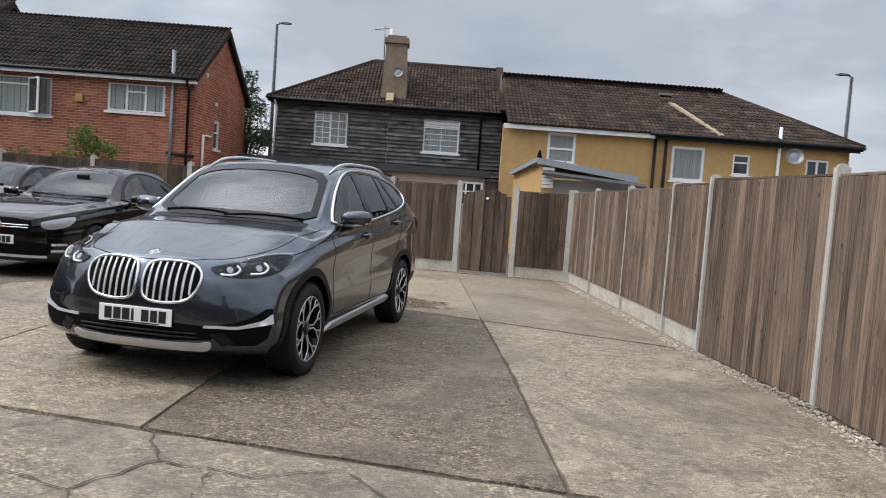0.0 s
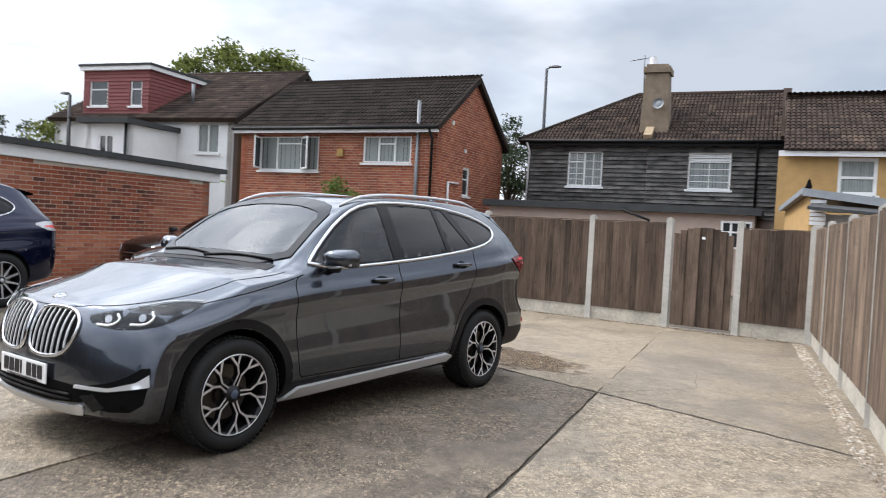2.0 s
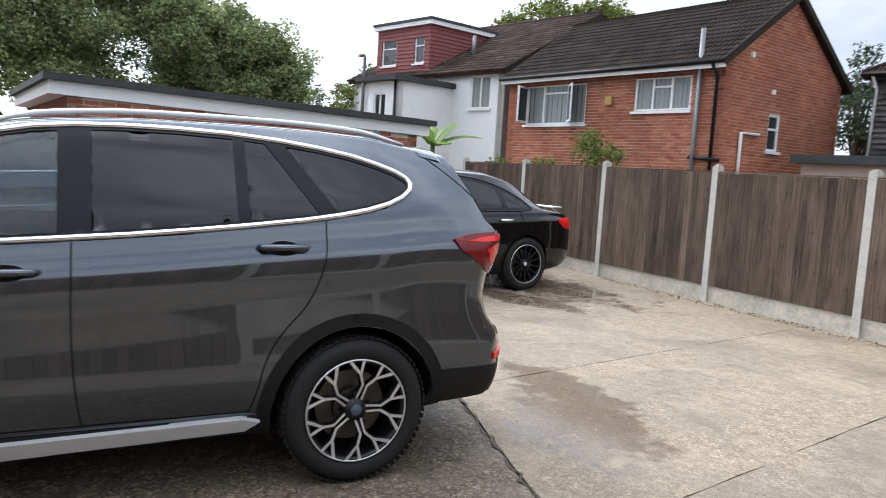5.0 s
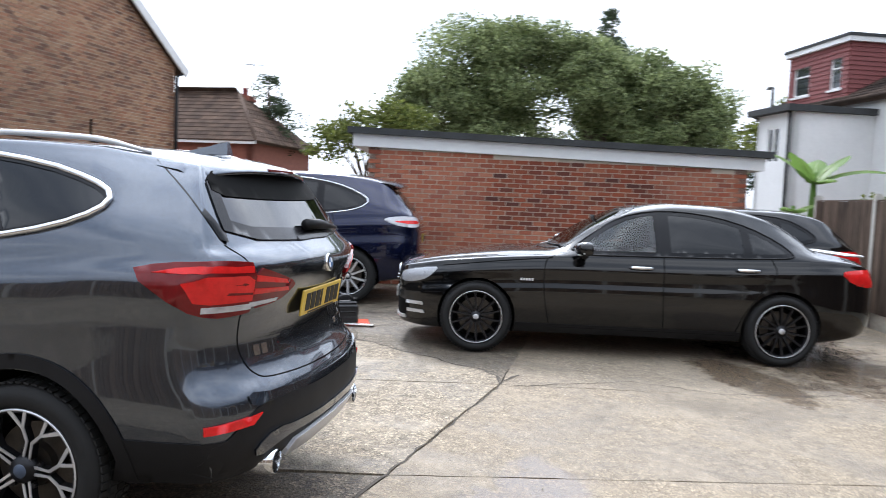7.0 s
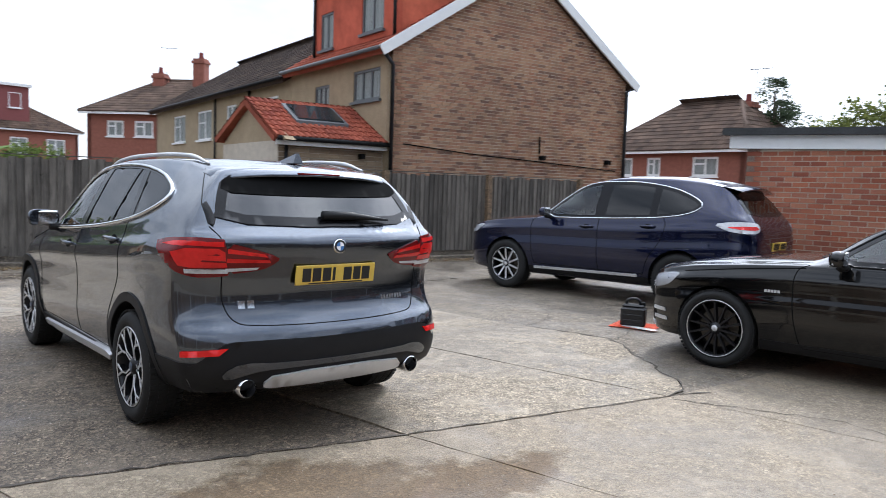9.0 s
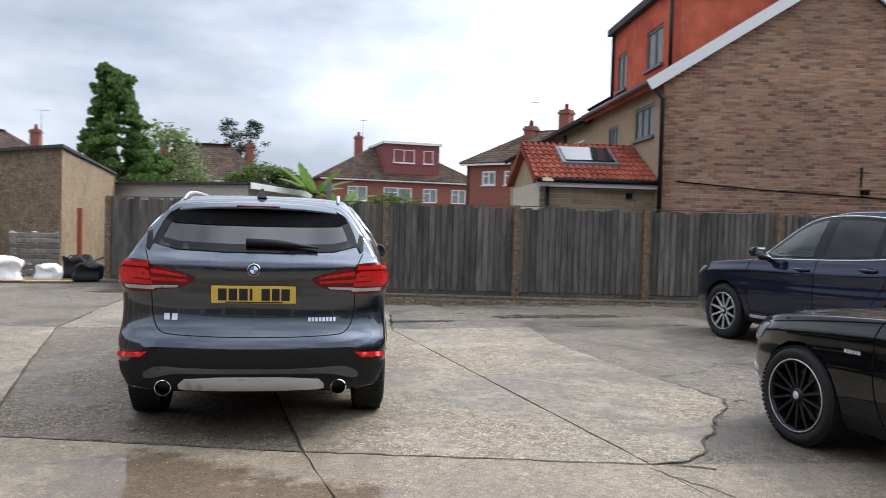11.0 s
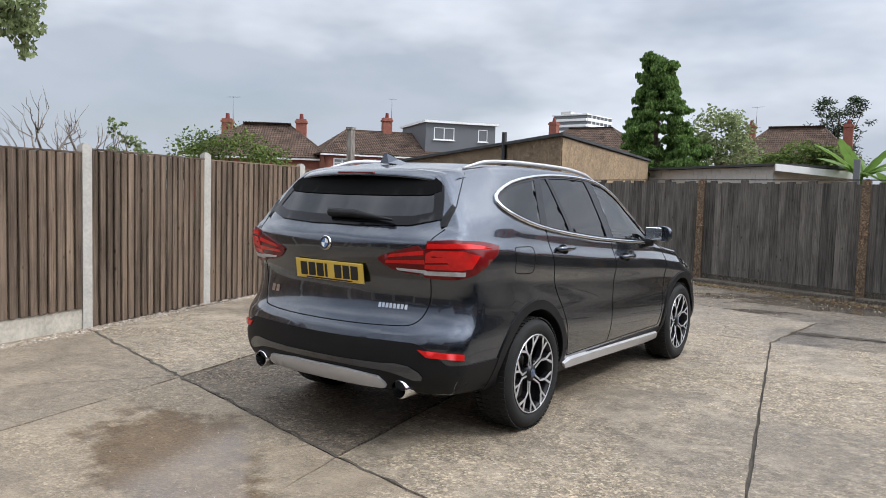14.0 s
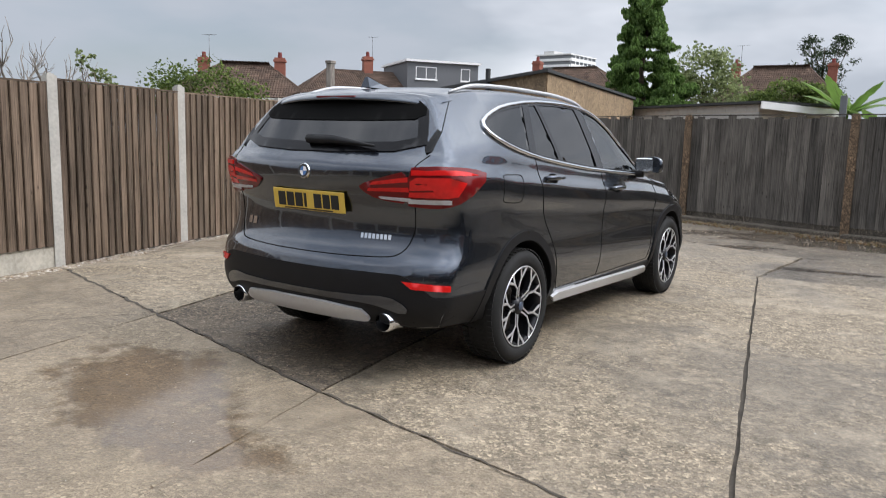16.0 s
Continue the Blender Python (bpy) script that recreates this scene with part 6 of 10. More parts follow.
def car_shell(S, n=190, sub=8):
    """Half sections along the length from curves of width, sill, belt, roof edge and top, mirrored and closed at both ends."""
    ys = np.array(S["y"])
    yy = np.interp(np.linspace(0, 1, n), np.linspace(0, 1, len(ys)), ys)
    keys = ("w", "zb", "zs", "ws", "zr", "wr", "zt")
    C = {k: pchip(ys, S[k], yy) for k in keys}
    bm = bmesh.new()
    cols = []
    for i, y in enumerate(yy):
        w, zb, zs, ws, zr, wr, zt = (float(C[k][i]) for k in keys)
        h = zs - zb
        P = [(0, zb), (w * 0.70, zb), (w * 0.885, zb + 0.03 * h), (w * 0.935, zb + 0.10 * h), *[(w * a, zb + b * h) for a, b in S.get("side", ((0.972, 0.24), (0.998, 0.42), (1.0, 0.56), (0.987, 0.71), (0.991, 0.835)))], (w * (0.3 + 0.7 * ws), zb + 0.94 * h), (w * ws, zs)]
        g = w * ws - wr
        P += [(wr + g * 0.53, zs + (zr - zs) * 0.52), (wr + g * 0.08, zs + (zr - zs) * 0.92), (wr - 0.02, zr + (zt - zr) * 0.18), (wr * 0.8, zr + (zt - zr) * 0.56), (wr * 0.45, zr + (zt - zr) * 0.88), (0, zt)]
        d = np.r_[0, np.cumsum([max(1e-4, math.dist(a, b)) for a, b in zip(P, P[1:])])]
        s = np.concatenate([np.linspace(d[k], d[k + 1], sub, endpoint=False) for k in range(len(P) - 1)] + [[d[-1]]])
        xs, zz = pchip(d, [p[0] for p in P], s), pchip(d, [p[1] for p in P], s)
        ring = [bm.verts.new((x, y, z)) for x, z in zip(xs, zz)]
        ring += [bm.verts.new((-x, y, z)) for x, z in list(zip(xs, zz))[-2:0:-1]]
        cols.append(ring)
    m = len(cols[0])
    for A, B in zip(cols, cols[1:]):
        for k in range(m):
            bm.faces.new((A[k], A[(k + 1) % m], B[(k + 1) % m], B[k]))
    ends = []
    for ring, key in ((cols[0], "front"), (cols[-1], "rear")):
        if key in S:
            # a blunt end, drawn in by rings so that it can take the face's own relief
            mid = sum((v.co for v in ring), Vector()) / m
            for f in (0.975, 0.95, 0.92, 0.885, 0.85, 0.81, 0.77, 0.73, 0.68, 0.63, 0.58, 0.53, 0.47, 0.41, 0.35, 0.29, 0.22, 0.15, 0.08):
                inner = [bm.verts.new((v.co.x * f, v.co.y, mid.z + (v.co.z - mid.z) * f)) for v in cols[0 if key == "front" else -1]]
                for k in range(m):
                    bm.faces.new((ring[k], ring[(k + 1) % m], inner[(k + 1) % m], inner[k]))
                ring = inner
        ends.append(ring)
    for ring in ends:
        c = bm.verts.new(sum((v.co for v in ring), Vector()) / m)
        for k in range(m):
            bm.faces.new((ring[k], ring[(k + 1) % m], c))
    for key in ("front", "rear"):
        if key in S:
            R = S[key]
            vs = [v for v in bm.verts if (v.co.y > R["from"] if key == "rear" else v.co.y < R["from"])]
            xs, zz = [abs(v.co.x) for v in vs], [v.co.z for v in vs]
            depth = pchip(R["z"], R["y"], np.clip(zz, R["z"][0], R["z"][-1])) + pchip(R["x"], R["k"], np.clip(xs, 0, R["x"][-1])) * np.interp(zz, R["kz"][0], R["kz"][1])
            for v, d in zip(vs, depth):
                v.co.y = R["from"] + (v.co.y - R["from"]) / (R["end"] - R["from"]) * (float(d) - R["from"])
    bmesh.ops.recalc_face_normals(bm, faces=bm.faces)
    return bm


class Car:
    """A car built from a lofted shell with wheel openings and glazed holes; its trim lies on the shell."""

    def __init__(self, name, m, S, paint, label, axles, tyre_r, arch_r, cut_x):
        self.ob = thing(name, m, label, "car", "parked cars")
        self.S, self.paint, self.axles, self.tyre_r, self.arch_r, self.cut_x = S, paint, axles, tyre_r, arch_r, cut_x
        bm = car_shell(S)
        self.bvh = BVHTree.FromBMesh(bm)
        self.bm = bm
        self.glazed = []

    # a view is the turn about z of the side from which an outline is laid on: 0 left, 90 rear, -90 front, "top" from above
    def lay(self, view, s, z, off=0.0):
        if view == "top":
            o, d = Vector((s, z, 5)), Vector((0, 0, -1))
        else:
            f = radians(view)
            e, out = Vector((-math.sin(f), math.cos(f), 0)), Vector((math.cos(f), math.sin(f), 0))
            o, d = e * s + out * 6 + UP * z, -out
        p, n, *_ = self.bvh.ray_cast(o, d)
        if p is None:
            q = o + d * 5.2
            p, n, *_ = self.bvh.find_nearest(q)
        if n.dot(d) > 0:
            n = -n
        return p + n * off, n

    def flat(self, view, pts):
        """Turns places (x, y, z) into the view's outline; outlines already flat pass through."""
        if view == "top" or len(pts[0]) == 2:
            return [tuple(p) for p in pts]
        f = radians(view)
        return [(-math.sin(f) * p[0] + math.cos(f) * p[1], p[2]) for p in pts]

    def patch(self, name, view, pts, mat, off=0.004, thick=0.012, holes=(), rounding=2, step=0.035, parent=None, label="", both=True):
        pts = self.flat(view, pts)
        if rounding:
            pts = chaikin(pts, rounding)
        ring = [tuple(p) for p in resample(pts, step)]
        hs = [[tuple(p) for p in resample(self.flat(view, h), step)] for h in holes]
        u, v = [p[0] for p in ring], [p[1] for p in ring]
        inner = inset(ring, step * 0.45)
        extra = []
        a = min(u) + step / 2
        while a < max(u):
            b = min(v) + step / 2
            while b < max(v):
                if inside((a, b), inner) and not any(inside((a, b), inset(h, -step * 0.45)) for h in hs):
                    extra.append((a, b))
                b += step
            a += step
        vs, fs = flat_fill(ring, hs, extra)
        made = []
        for sgn in ((1, -1) if both else (1,)):
            top, low = [], []
            for s, z in vs:
                p, n = self.lay(view, s, z)
                q, r = p + n * off, p + n * (off - thick)
                if sgn < 0:
                    q.x, r.x = -q.x, -r.x
                top.append(q)
                low.append(r)
            k = len(vs)
            faces, edges = [], set()
            for f in fs:
                c = (top[f[1]] - top[f[0]]).cross(top[f[2]] - top[f[0]])
                ref = sum((top[i] - low[i] for i in f), Vector())
                if c.dot(ref) < 0:
                    f = tuple(reversed(f))
                faces.append(tuple(f))
                for i in range(len(f)):
                    edges.add((f[i], f[(i + 1) % len(f)]))
            # the rim has corners of its own, so that it does not bend the face's shading
            rim = [(b + 2 * k, a + 2 * k, a + k, b + k) for a, b in edges if (b, a) not in edges]
            ob = raw(name, top + low + top, faces + rim, mat, parent[0 if sgn > 0 else -1] if isinstance(parent, list) else (parent or self.ob), label)
            me = ob.data
            me.polygons.foreach_set("use_smooth", [True] * len(faces) + [False] * len(rim))
            made.append(ob)
        return made

    def line(self, name, view, pts, r, mat, off=0.0, closed=False, rounding=2, both=True, parent=None, flat_z=None, step=0.03):
        """A round bead along a line on the shell."""
        pts = self.flat(view, pts)
        if rounding:
            pts = chaikin(pts, rounding, closed)
        line = [self.lay(view, s, z, off)[0] for s, z in resample(pts, step, closed)]
        made = []
        for sgn in ((1, -1) if both else (1,)):
            bm = bmesh.new()
            tube(bm, [(p.x * sgn, p.y, p.z) for p in line], r, 8, closed)
            made.append(part(name, bm, mat, parent[0 if sgn > 0 else -1] if isinstance(parent, list) else (parent or self.ob), smooth=True))
        return made

    def seam(self, view, pts, both=True, rounding=2, w=0.0035, closed=False):
        """A shut line between panels."""
        return self.line("panel_gap", view, pts, w, M["cavity"], -0.001, closed, rounding, both)

    def glaze(self, view, pts, mat, both=True, off=0.003, rounding=1, name="window_pane", margin=-0.011):
        self.glazed.append((view, self.flat(view, inset(chaikin(self.flat(view, pts), rounding) if rounding else self.flat(view, pts), margin)), both))
        obs = self.patch(name, view, pts, mat, off, 0.004, rounding=rounding, both=both)
        for o in obs:
            o.visible_shadow = False
        return obs

    def finish_body(self):
        bm = self.bm
        dead = []
        for f in bm.faces:
            c, n = f.calc_center_median(), f.normal
            for view, poly, both in self.glazed:
                for sgn in ((1, -1) if both else (1,)):
                    p = Vector((c.x * sgn, c.y, c.z))
                    nn = Vector((n.x * sgn, n.y, n.z))
                    fr = radians(view)
                    if nn.dot(Vector((math.cos(fr), math.sin(fr), 0))) > 0.12:
                        s = -math.sin(fr) * p.x + math.cos(fr) * p.y
                        if inside((s, p.z), poly):
                            dead.append(f)
                            break
                else:
                    continue
                break
        me = bpy.data.meshes.new("body")
        # wheel openings are cut from the closed shell before the glazing is opened
        marks = {tuple(round(v, 4) for v in f.calc_center_median()) for f in dead}
        bm.to_mesh(me)
        tmp = new("cut_body", me)
        cutters = []
        for y in self.axles:
            for sgn in (1, -1):
                cb = bmesh.new()
                lathe_rings = lathe(cb, [(self.arch_r, self.cut_x), (self.arch_r, 1.3)], pose(0, y, self.tyre_r, 0, 90 * sgn, 0), 48)
                cb.faces.new(list(reversed(lathe_rings[0])))
                cb.faces.new(lathe_rings[1])
                bmesh.ops.recalc_face_normals(cb, faces=cb.faces)
                cm = bpy.data.meshes.new("cutter")
                cb.to_mesh(cm)
                cb.free()
                co = new("cutter", cm)
                cutters.append(co)
                md = tmp.modifiers.new("cut", "BOOLEAN")
                md.operation, md.solver, md.object = "DIFFERENCE", "EXACT", co
        dg = bpy.context.evaluated_depsgraph_get()
        dg.update()
        done = bpy.data.meshes.new_from_object(tmp.evaluated_get(dg))
        for o in (tmp, *cutters):
            bpy.data.objects.remove(o)
        b2 = bmesh.new()
        b2.from_mesh(done)
        kill = [f for f in b2.faces if tuple(round(v, 4) for v in f.calc_center_median()) in marks]
        bmesh.ops.delete(b2, geom=kill, context="FACES")
        out = bpy.data.meshes.new("body")
        for f in b2.faces:
            f.smooth = True
            c = f.calc_center_median()
            r = min(math.hypot(c.y - y, c.z - self.tyre_r) for y in self.axles)
            f.material_index = 1 if (r < self.arch_r + 0.002 and abs(c.x) < 0.99 and c.z < self.tyre_r + self.arch_r and (abs(r - self.arch_r) < 0.004 or abs(abs(c.x) - self.cut_x) < 0.003)) or c.z < self.S["zb"][8] + 0.012 else 0
        for e in b2.edges:
            if len(e.link_faces) == 2 and e.link_faces[0].material_index != e.link_faces[1].material_index:
                e.smooth = False
        b2.to_mesh(out)
        b2.free()
        bm.free()
        for mm in (self.paint, M["cavity"]):
            out.materials.append(mm)
        ob = new("body", out)
        ob.parent = self.ob
        return ob


def wheel(car, x, y, r, rim_r, width, spoke_fn, sgn, arms_mat, barrel_mat, cap="blue"):
    """Tyre, rim, spokes, disc and cap; sgn is the side on which it stands."""
    m = pose(x * sgn, y, r, 0, 90 * sgn, 0)
    h = width / 2
    bm = bmesh.new()
    lathe(bm, [(rim_r + 0.004, h - 0.035), (rim_r + 0.008, h - 0.008), (rim_r + 0.03, h), (rim_r + (r - rim_r) * 0.55, h + 0.006), (r - 0.028, h - 0.004), (r - 0.010, h - 0.022), (r - 0.002, h - 0.05), (r, 0), (r - 0.002, -h + 0.05), (r - 0.012, -h + 0.02), (r - 0.06, -h), (rim_r, -h + 0.01)], m, 56)
    w = part("wheel", bm, M["rubber"], car.ob, "black tyre on an alloy rim", True)
    # tread blocks
    bm = bmesh.new()
    n = 64
    for k in range(n):
        a = 2 * math.pi * k / n
        for lane in (-0.36, -0.12, 0.12, 0.36):
            mm = m @ Matrix.Rotation(a + (0.025 if lane > 0 else 0), 4, "Z") @ Matrix.Translation((r - 0.004, 0, lane * width))
            box(bm, 0, 0.007, -0.011, 0.011, -0.018, 0.018, mm)
    part("tread", bm, M["rubber"], w)
    bm = bmesh.new()
    lathe(bm, [(rim_r + 0.006, h - 0.010), (rim_r, h - 0.004), (rim_r - 0.012, h - 0.010), (rim_r - 0.020, h - 0.03), (rim_r - 0.03, -h + 0.05), (rim_r - 0.02, -h)], m, 56)
    part("rim", bm, barrel_mat, w, smooth=True)
    bm = bmesh.new()
    lathe(bm, [(rim_r + 0.004, h - 0.006), (rim_r, h - 0.001), (rim_r - 0.004, h - 0.005)], m, 56)
    part("rim_edge", bm, arms_mat, w, smooth=True)
    bm = bmesh.new()
    lathe(bm, [(0.0, -0.02), (rim_r * 0.70, -0.02), (rim_r * 0.70, 0.0), (0.09, 0.0), (0.085, 0.03), (0.0, 0.03)], m, 40)
    part("brake_disc", bm, M["steel_disc"], w, smooth=False)
    bm = bmesh.new()
    lathe(bm, [(rim_r - 0.02, -0.045), (0.0, -0.045)], m, 40)
    part("dust_shield", bm, M["cavity"], w)
    spoke_fn(w, m, rim_r, h, arms_mat)
    bm = bmesh.new()
    lathe(bm, [(0.056, h - 0.055), (0.050, h - 0.024), (0.036, h - 0.020), (0.034, h - 0.017), (0.0, h - 0.015)], m, 28)
    c = part("hub_cap", bm, M["alloy_dark"], w, smooth=True)
    bm = bmesh.new()
    lathe(bm, [(0.027, h - 0.0145), (0.025, h - 0.012), (0.0, h - 0.011)], m, 24)
    part("cap_disc", bm, M["cap_blue"] if cap == "blue" else M["satin_silver"], c, smooth=True)
    for k in range(5):
        a = 2 * math.pi * (k + 0.5) / 5
        bm = bmesh.new()
        lathe(bm, [(0.011, h - 0.05), (0.010, h - 0.032), (0.0, h - 0.030)], m @ Matrix.Translation((0.048 * math.cos(a) * 1.5, 0.048 * math.sin(a) * 1.5, 0)), 10)
        part("wheel_bolt", bm, M["alloy_dark"], w)
    return w


def arm(bm, m, a, b, w0, w1, z_top0, z_top1, depth=0.035):
    """A spoke limb from a to b in the wheel's plane: a bright machined face on dark flanks."""
    a, b = Vector((*a, 0)), Vector((*b, 0))
    d = (b - a).normalized()
    s = Vector((-d.y, d.x, 0))
    vs = []
    for p, w, z in ((a, w0, z_top0), (b, w1, z_top1)):
        vs.append([p + s * q * w / 2 + UP * (z - dz) for q, dz in ((-1.25, depth), (-1, 0.004), (-0.85, 0), (0.85, 0), (1, 0.004), (1.25, depth))])
    V = [[bm.verts.new(m @ v) for v in ring] for ring in vs]
    for i in range(5):
        bm.faces.new((V[0][i], V[1][i], V[1][i + 1], V[0][i + 1])).material_index = 0 if 0 < i < 4 else 1
    bm.faces.new(list(reversed(V[0]))).material_index = 1
    bm.faces.new(V[1]).material_index = 1


def spokes_y(w, m, rim_r, h, mat):
    """Five forked spokes: paired limbs from the hub that part towards the rim, with a bridge where they fork."""
    for k in range(5):
        t = 2 * math.pi * (k + 0.25) / 5
        P = lambda r, a: (r * math.cos(t + a), r * math.sin(t + a))  # noqa: E731,B023
        bm = bmesh.new()
        for sg in (-1, 1):
            arm(bm, m, P(0.046, 0.30 * sg), P(0.122, 0.085 * sg), 0.012, 0.011, h - 0.030, h - 0.016)
            arm(bm, m, P(0.119, 0.085 * sg), P(0.172, 0.245 * sg), 0.013, 0.014, h - 0.016, h - 0.010)
            arm(bm, m, P(0.169, 0.238 * sg), P(rim_r - 0.003, 0.205 * sg), 0.013, 0.016, h - 0.010, h - 0.006)
            arm(bm, m, P(0.169, 0.245 * sg), P(rim_r - 0.003, 0.49 * sg), 0.013, 0.018, h - 0.010, h - 0.006)
        part("spoke", bm, mat, w).data.materials.append(M["alloy_dark"])


def spokes_multi(n, width=0.017):
    def build(w, m, rim_r, h, mat):
        for k in range(n):
            t = 2 * math.pi * k / n
            bm = bmesh.new()
            arm(bm, m, (0.05 * math.cos(t), 0.05 * math.sin(t)), ((rim_r - 0.004) * math.cos(t + 0.06), (rim_r - 0.004) * math.sin(t + 0.06)), width * 1.2, width, h - 0.028, h - 0.010)
            part("spoke", bm, mat, w).data.materials.append(M["alloy_dark"])
    return build


M["steel_disc"] = plain("steel_disc", (0.10, 0.088, 0.076), 0.45, metal=0.8, vary=0.15, scale=25)
M["headlamp_dark"] = plain("headlamp_dark", (0.012, 0.012, 0.014), 0.25, vary=0.2, spec=0.3)


def seats(car, xs, ys, floor=0.42, h=0.62):
    for y, back in ys:
        for x in xs:
            bm = bmesh.new()
            box(bm, x - 0.24, x + 0.24, y - 0.26, y + 0.26, floor, floor + 0.16, None, 0.04)
            s = part("seat", bm, M["seat_cloth"], car.ob)
            bm = bmesh.new()
            box(bm, x - 0.23, x + 0.23, -0.07, 0.07, 0, h, pose(0, y + 0.27, floor + 0.12, -14, 0, 0), 0.05)
            part("seat_back", bm, M["seat_cloth"], s)
            bm = bmesh.new()
            box(bm, x - 0.13, x + 0.13, -0.05, 0.05, h + 0.02, h + 0.20, pose(0, y + 0.27, floor + 0.12, -14, 0, 0), 0.04)
            part("head_rest", bm, M["seat_cloth"], s)


def cabin(car, y0, y1, dash_y, dash_z, wheel_x, ww=0.66):
    bm = bmesh.new()
    box(bm, -ww, ww, y0, y1, 0.30, 0.40)
    part("cabin_floor", bm, M["seat_cloth"], car.ob)
    bm = bmesh.new()
    box(bm, -ww, ww, dash_y - 0.25, dash_y + 0.2, 0.5, dash_z, None, 0.05)
    part("dashboard", bm, M["black_plastic"], car.ob)
    bm = bmesh.new()
    mm = pose(wheel_x, dash_y + 0.36, dash_z + 0.0, 65, 0, 0)
    tube(bm, [mm @ Vector((0.19 * math.cos(a), 0.19 * math.sin(a), 0)) for a in (2 * math.pi * k / 28 for k in range(28))], 0.016, 8, True)
    st = part("steering_wheel", bm, M["black_plastic"], car.ob, smooth=True)
    bm = bmesh.new()
    box(bm, -0.18, 0.18, -0.02, 0.02, -0.015, 0.01, mm)
    box(bm, -0.05, 0.05, -0.07, 0.05, -0.03, 0.012, mm)
    part("wheel_hub", bm, M["black_plastic"], st)
    bm = bmesh.new()
    box(bm, -0.10, 0.10, -0.01, 0.01, -0.03, 0.03, pose(0, dash_y + 0.42, dash_z + 0.40, 10, 0, 0), 0.008)
    part("rear_view_mirror", bm, M["black_plastic"], car.ob)


def door_mirror(car, x, y, z, mat, k=1.0):
    for sgn in (1, -1):
        bm = bmesh.new()
        bmesh.ops.create_uvsphere(bm, u_segments=20, v_segments=12, radius=1.0)
        for v in bm.verts:
            c = Vector([math.copysign(abs(q) ** 0.72, q) for q in v.co])
            c.y = min(c.y, 0.28)
            c.z = max(c.z, -0.72)
            v.co = ((x + c.x * 0.118 * k) * sgn, y + c.y * 0.085 * k + c.x * 0.03, z + c.z * 0.066 * k * (1 + 0.15 * c.x))
        if sgn < 0:
            bmesh.ops.reverse_faces(bm, faces=bm.faces)
        mo = part("door_mirror", bm, mat, car.ob, "wing mirror with painted cap", True)
        bm = bmesh.new()
        box(bm, (x - 0.09) * sgn if sgn > 0 else (x + 0.09) * sgn, (x + 0.09) * sgn if sgn > 0 else (x - 0.09) * sgn, y + 0.02, y + 0.035, z - 0.05, z + 0.055, None, 0.006)
        part("mirror_glass", bm, M["chrome"], mo)
        bm = bmesh.new()
        tube(bm, [((x - 0.16) * sgn, y + 0.01, z - 0.075), ((x - 0.04) * sgn, y + 0.0, z - 0.06)], [0.03, 0.036], 10)
        part("mirror_foot", bm, M["black_plastic"], mo, smooth=True)
        bm = bmesh.new()
        tube(bm, [((x - 0.10 * k) * sgn, y - 0.03, z - 0.062), ((x + 0.02) * sgn, y - 0.062, z - 0.052), ((x + 0.10 * k) * sgn, y - 0.02, z - 0.03)], 0.010, 8)
        part("mirror_trim", bm, M["satin_silver"], mo, smooth=True)


def door_handle(car, y, z, mat):
    p, n = car.lay(0, y, z, 0.0)
    for sgn in (1, -1):
        bm = bmesh.new()
        pts = [(-0.11, 0.004), (-0.085, 0.030), (0.0, 0.036), (0.085, 0.030), (0.11, 0.004)]
        tube(bm, [((p.x + o) * sgn, y + a, z) for a, o in pts], [0.010, 0.015, 0.016, 0.015, 0.010], 8)
        hnd = part("door_handle", bm, mat, car.ob, smooth=True)
    car.patch("handle_cup", 0, arc((y, z - 0.006), 0.068, 0, 342, 20, 0.030), M["cavity"] if mat is not M["chrome"] else car.paint, 0.0012, 0.004, rounding=0)


def plate(car, view, cx, cz, w, h, y, mat, tilt=0.0, seed=1):
    """A number plate with plain bars for its characters."""
    f = radians(view)
    face = -1 if view < 0 else 1
    m = pose(cx, y, cz, tilt, 0, 180 if face > 0 else 0)
    bm = bmesh.new()
    box(bm, -w / 2, w / 2, -0.006, 0.004, -h / 2, h / 2, m, 0.003)
    p = part("number_plate", bm, mat, car.ob)
    x = -w * 0.42
    for k, wd in enumerate((0.125, 0.125, 0.125, 0.04, 0.10, 0.125, 0.115, 0.125)):
        if k != 4:
            bm = bmesh.new()
            box(bm, x, x + wd * w * 0.80, -0.0085, -0.006, -h * 0.33, h * 0.35, m)
            part("character_bar", bm, M["ink"], p)
        x += wd * w * 0.99
    bm = bmesh.new()
    box(bm, -w * 0.34, w * 0.34, -0.008, -0.006, -h * 0.46, -h * 0.40, m)
    part("maker_line", bm, M["ink"], p)
    return p


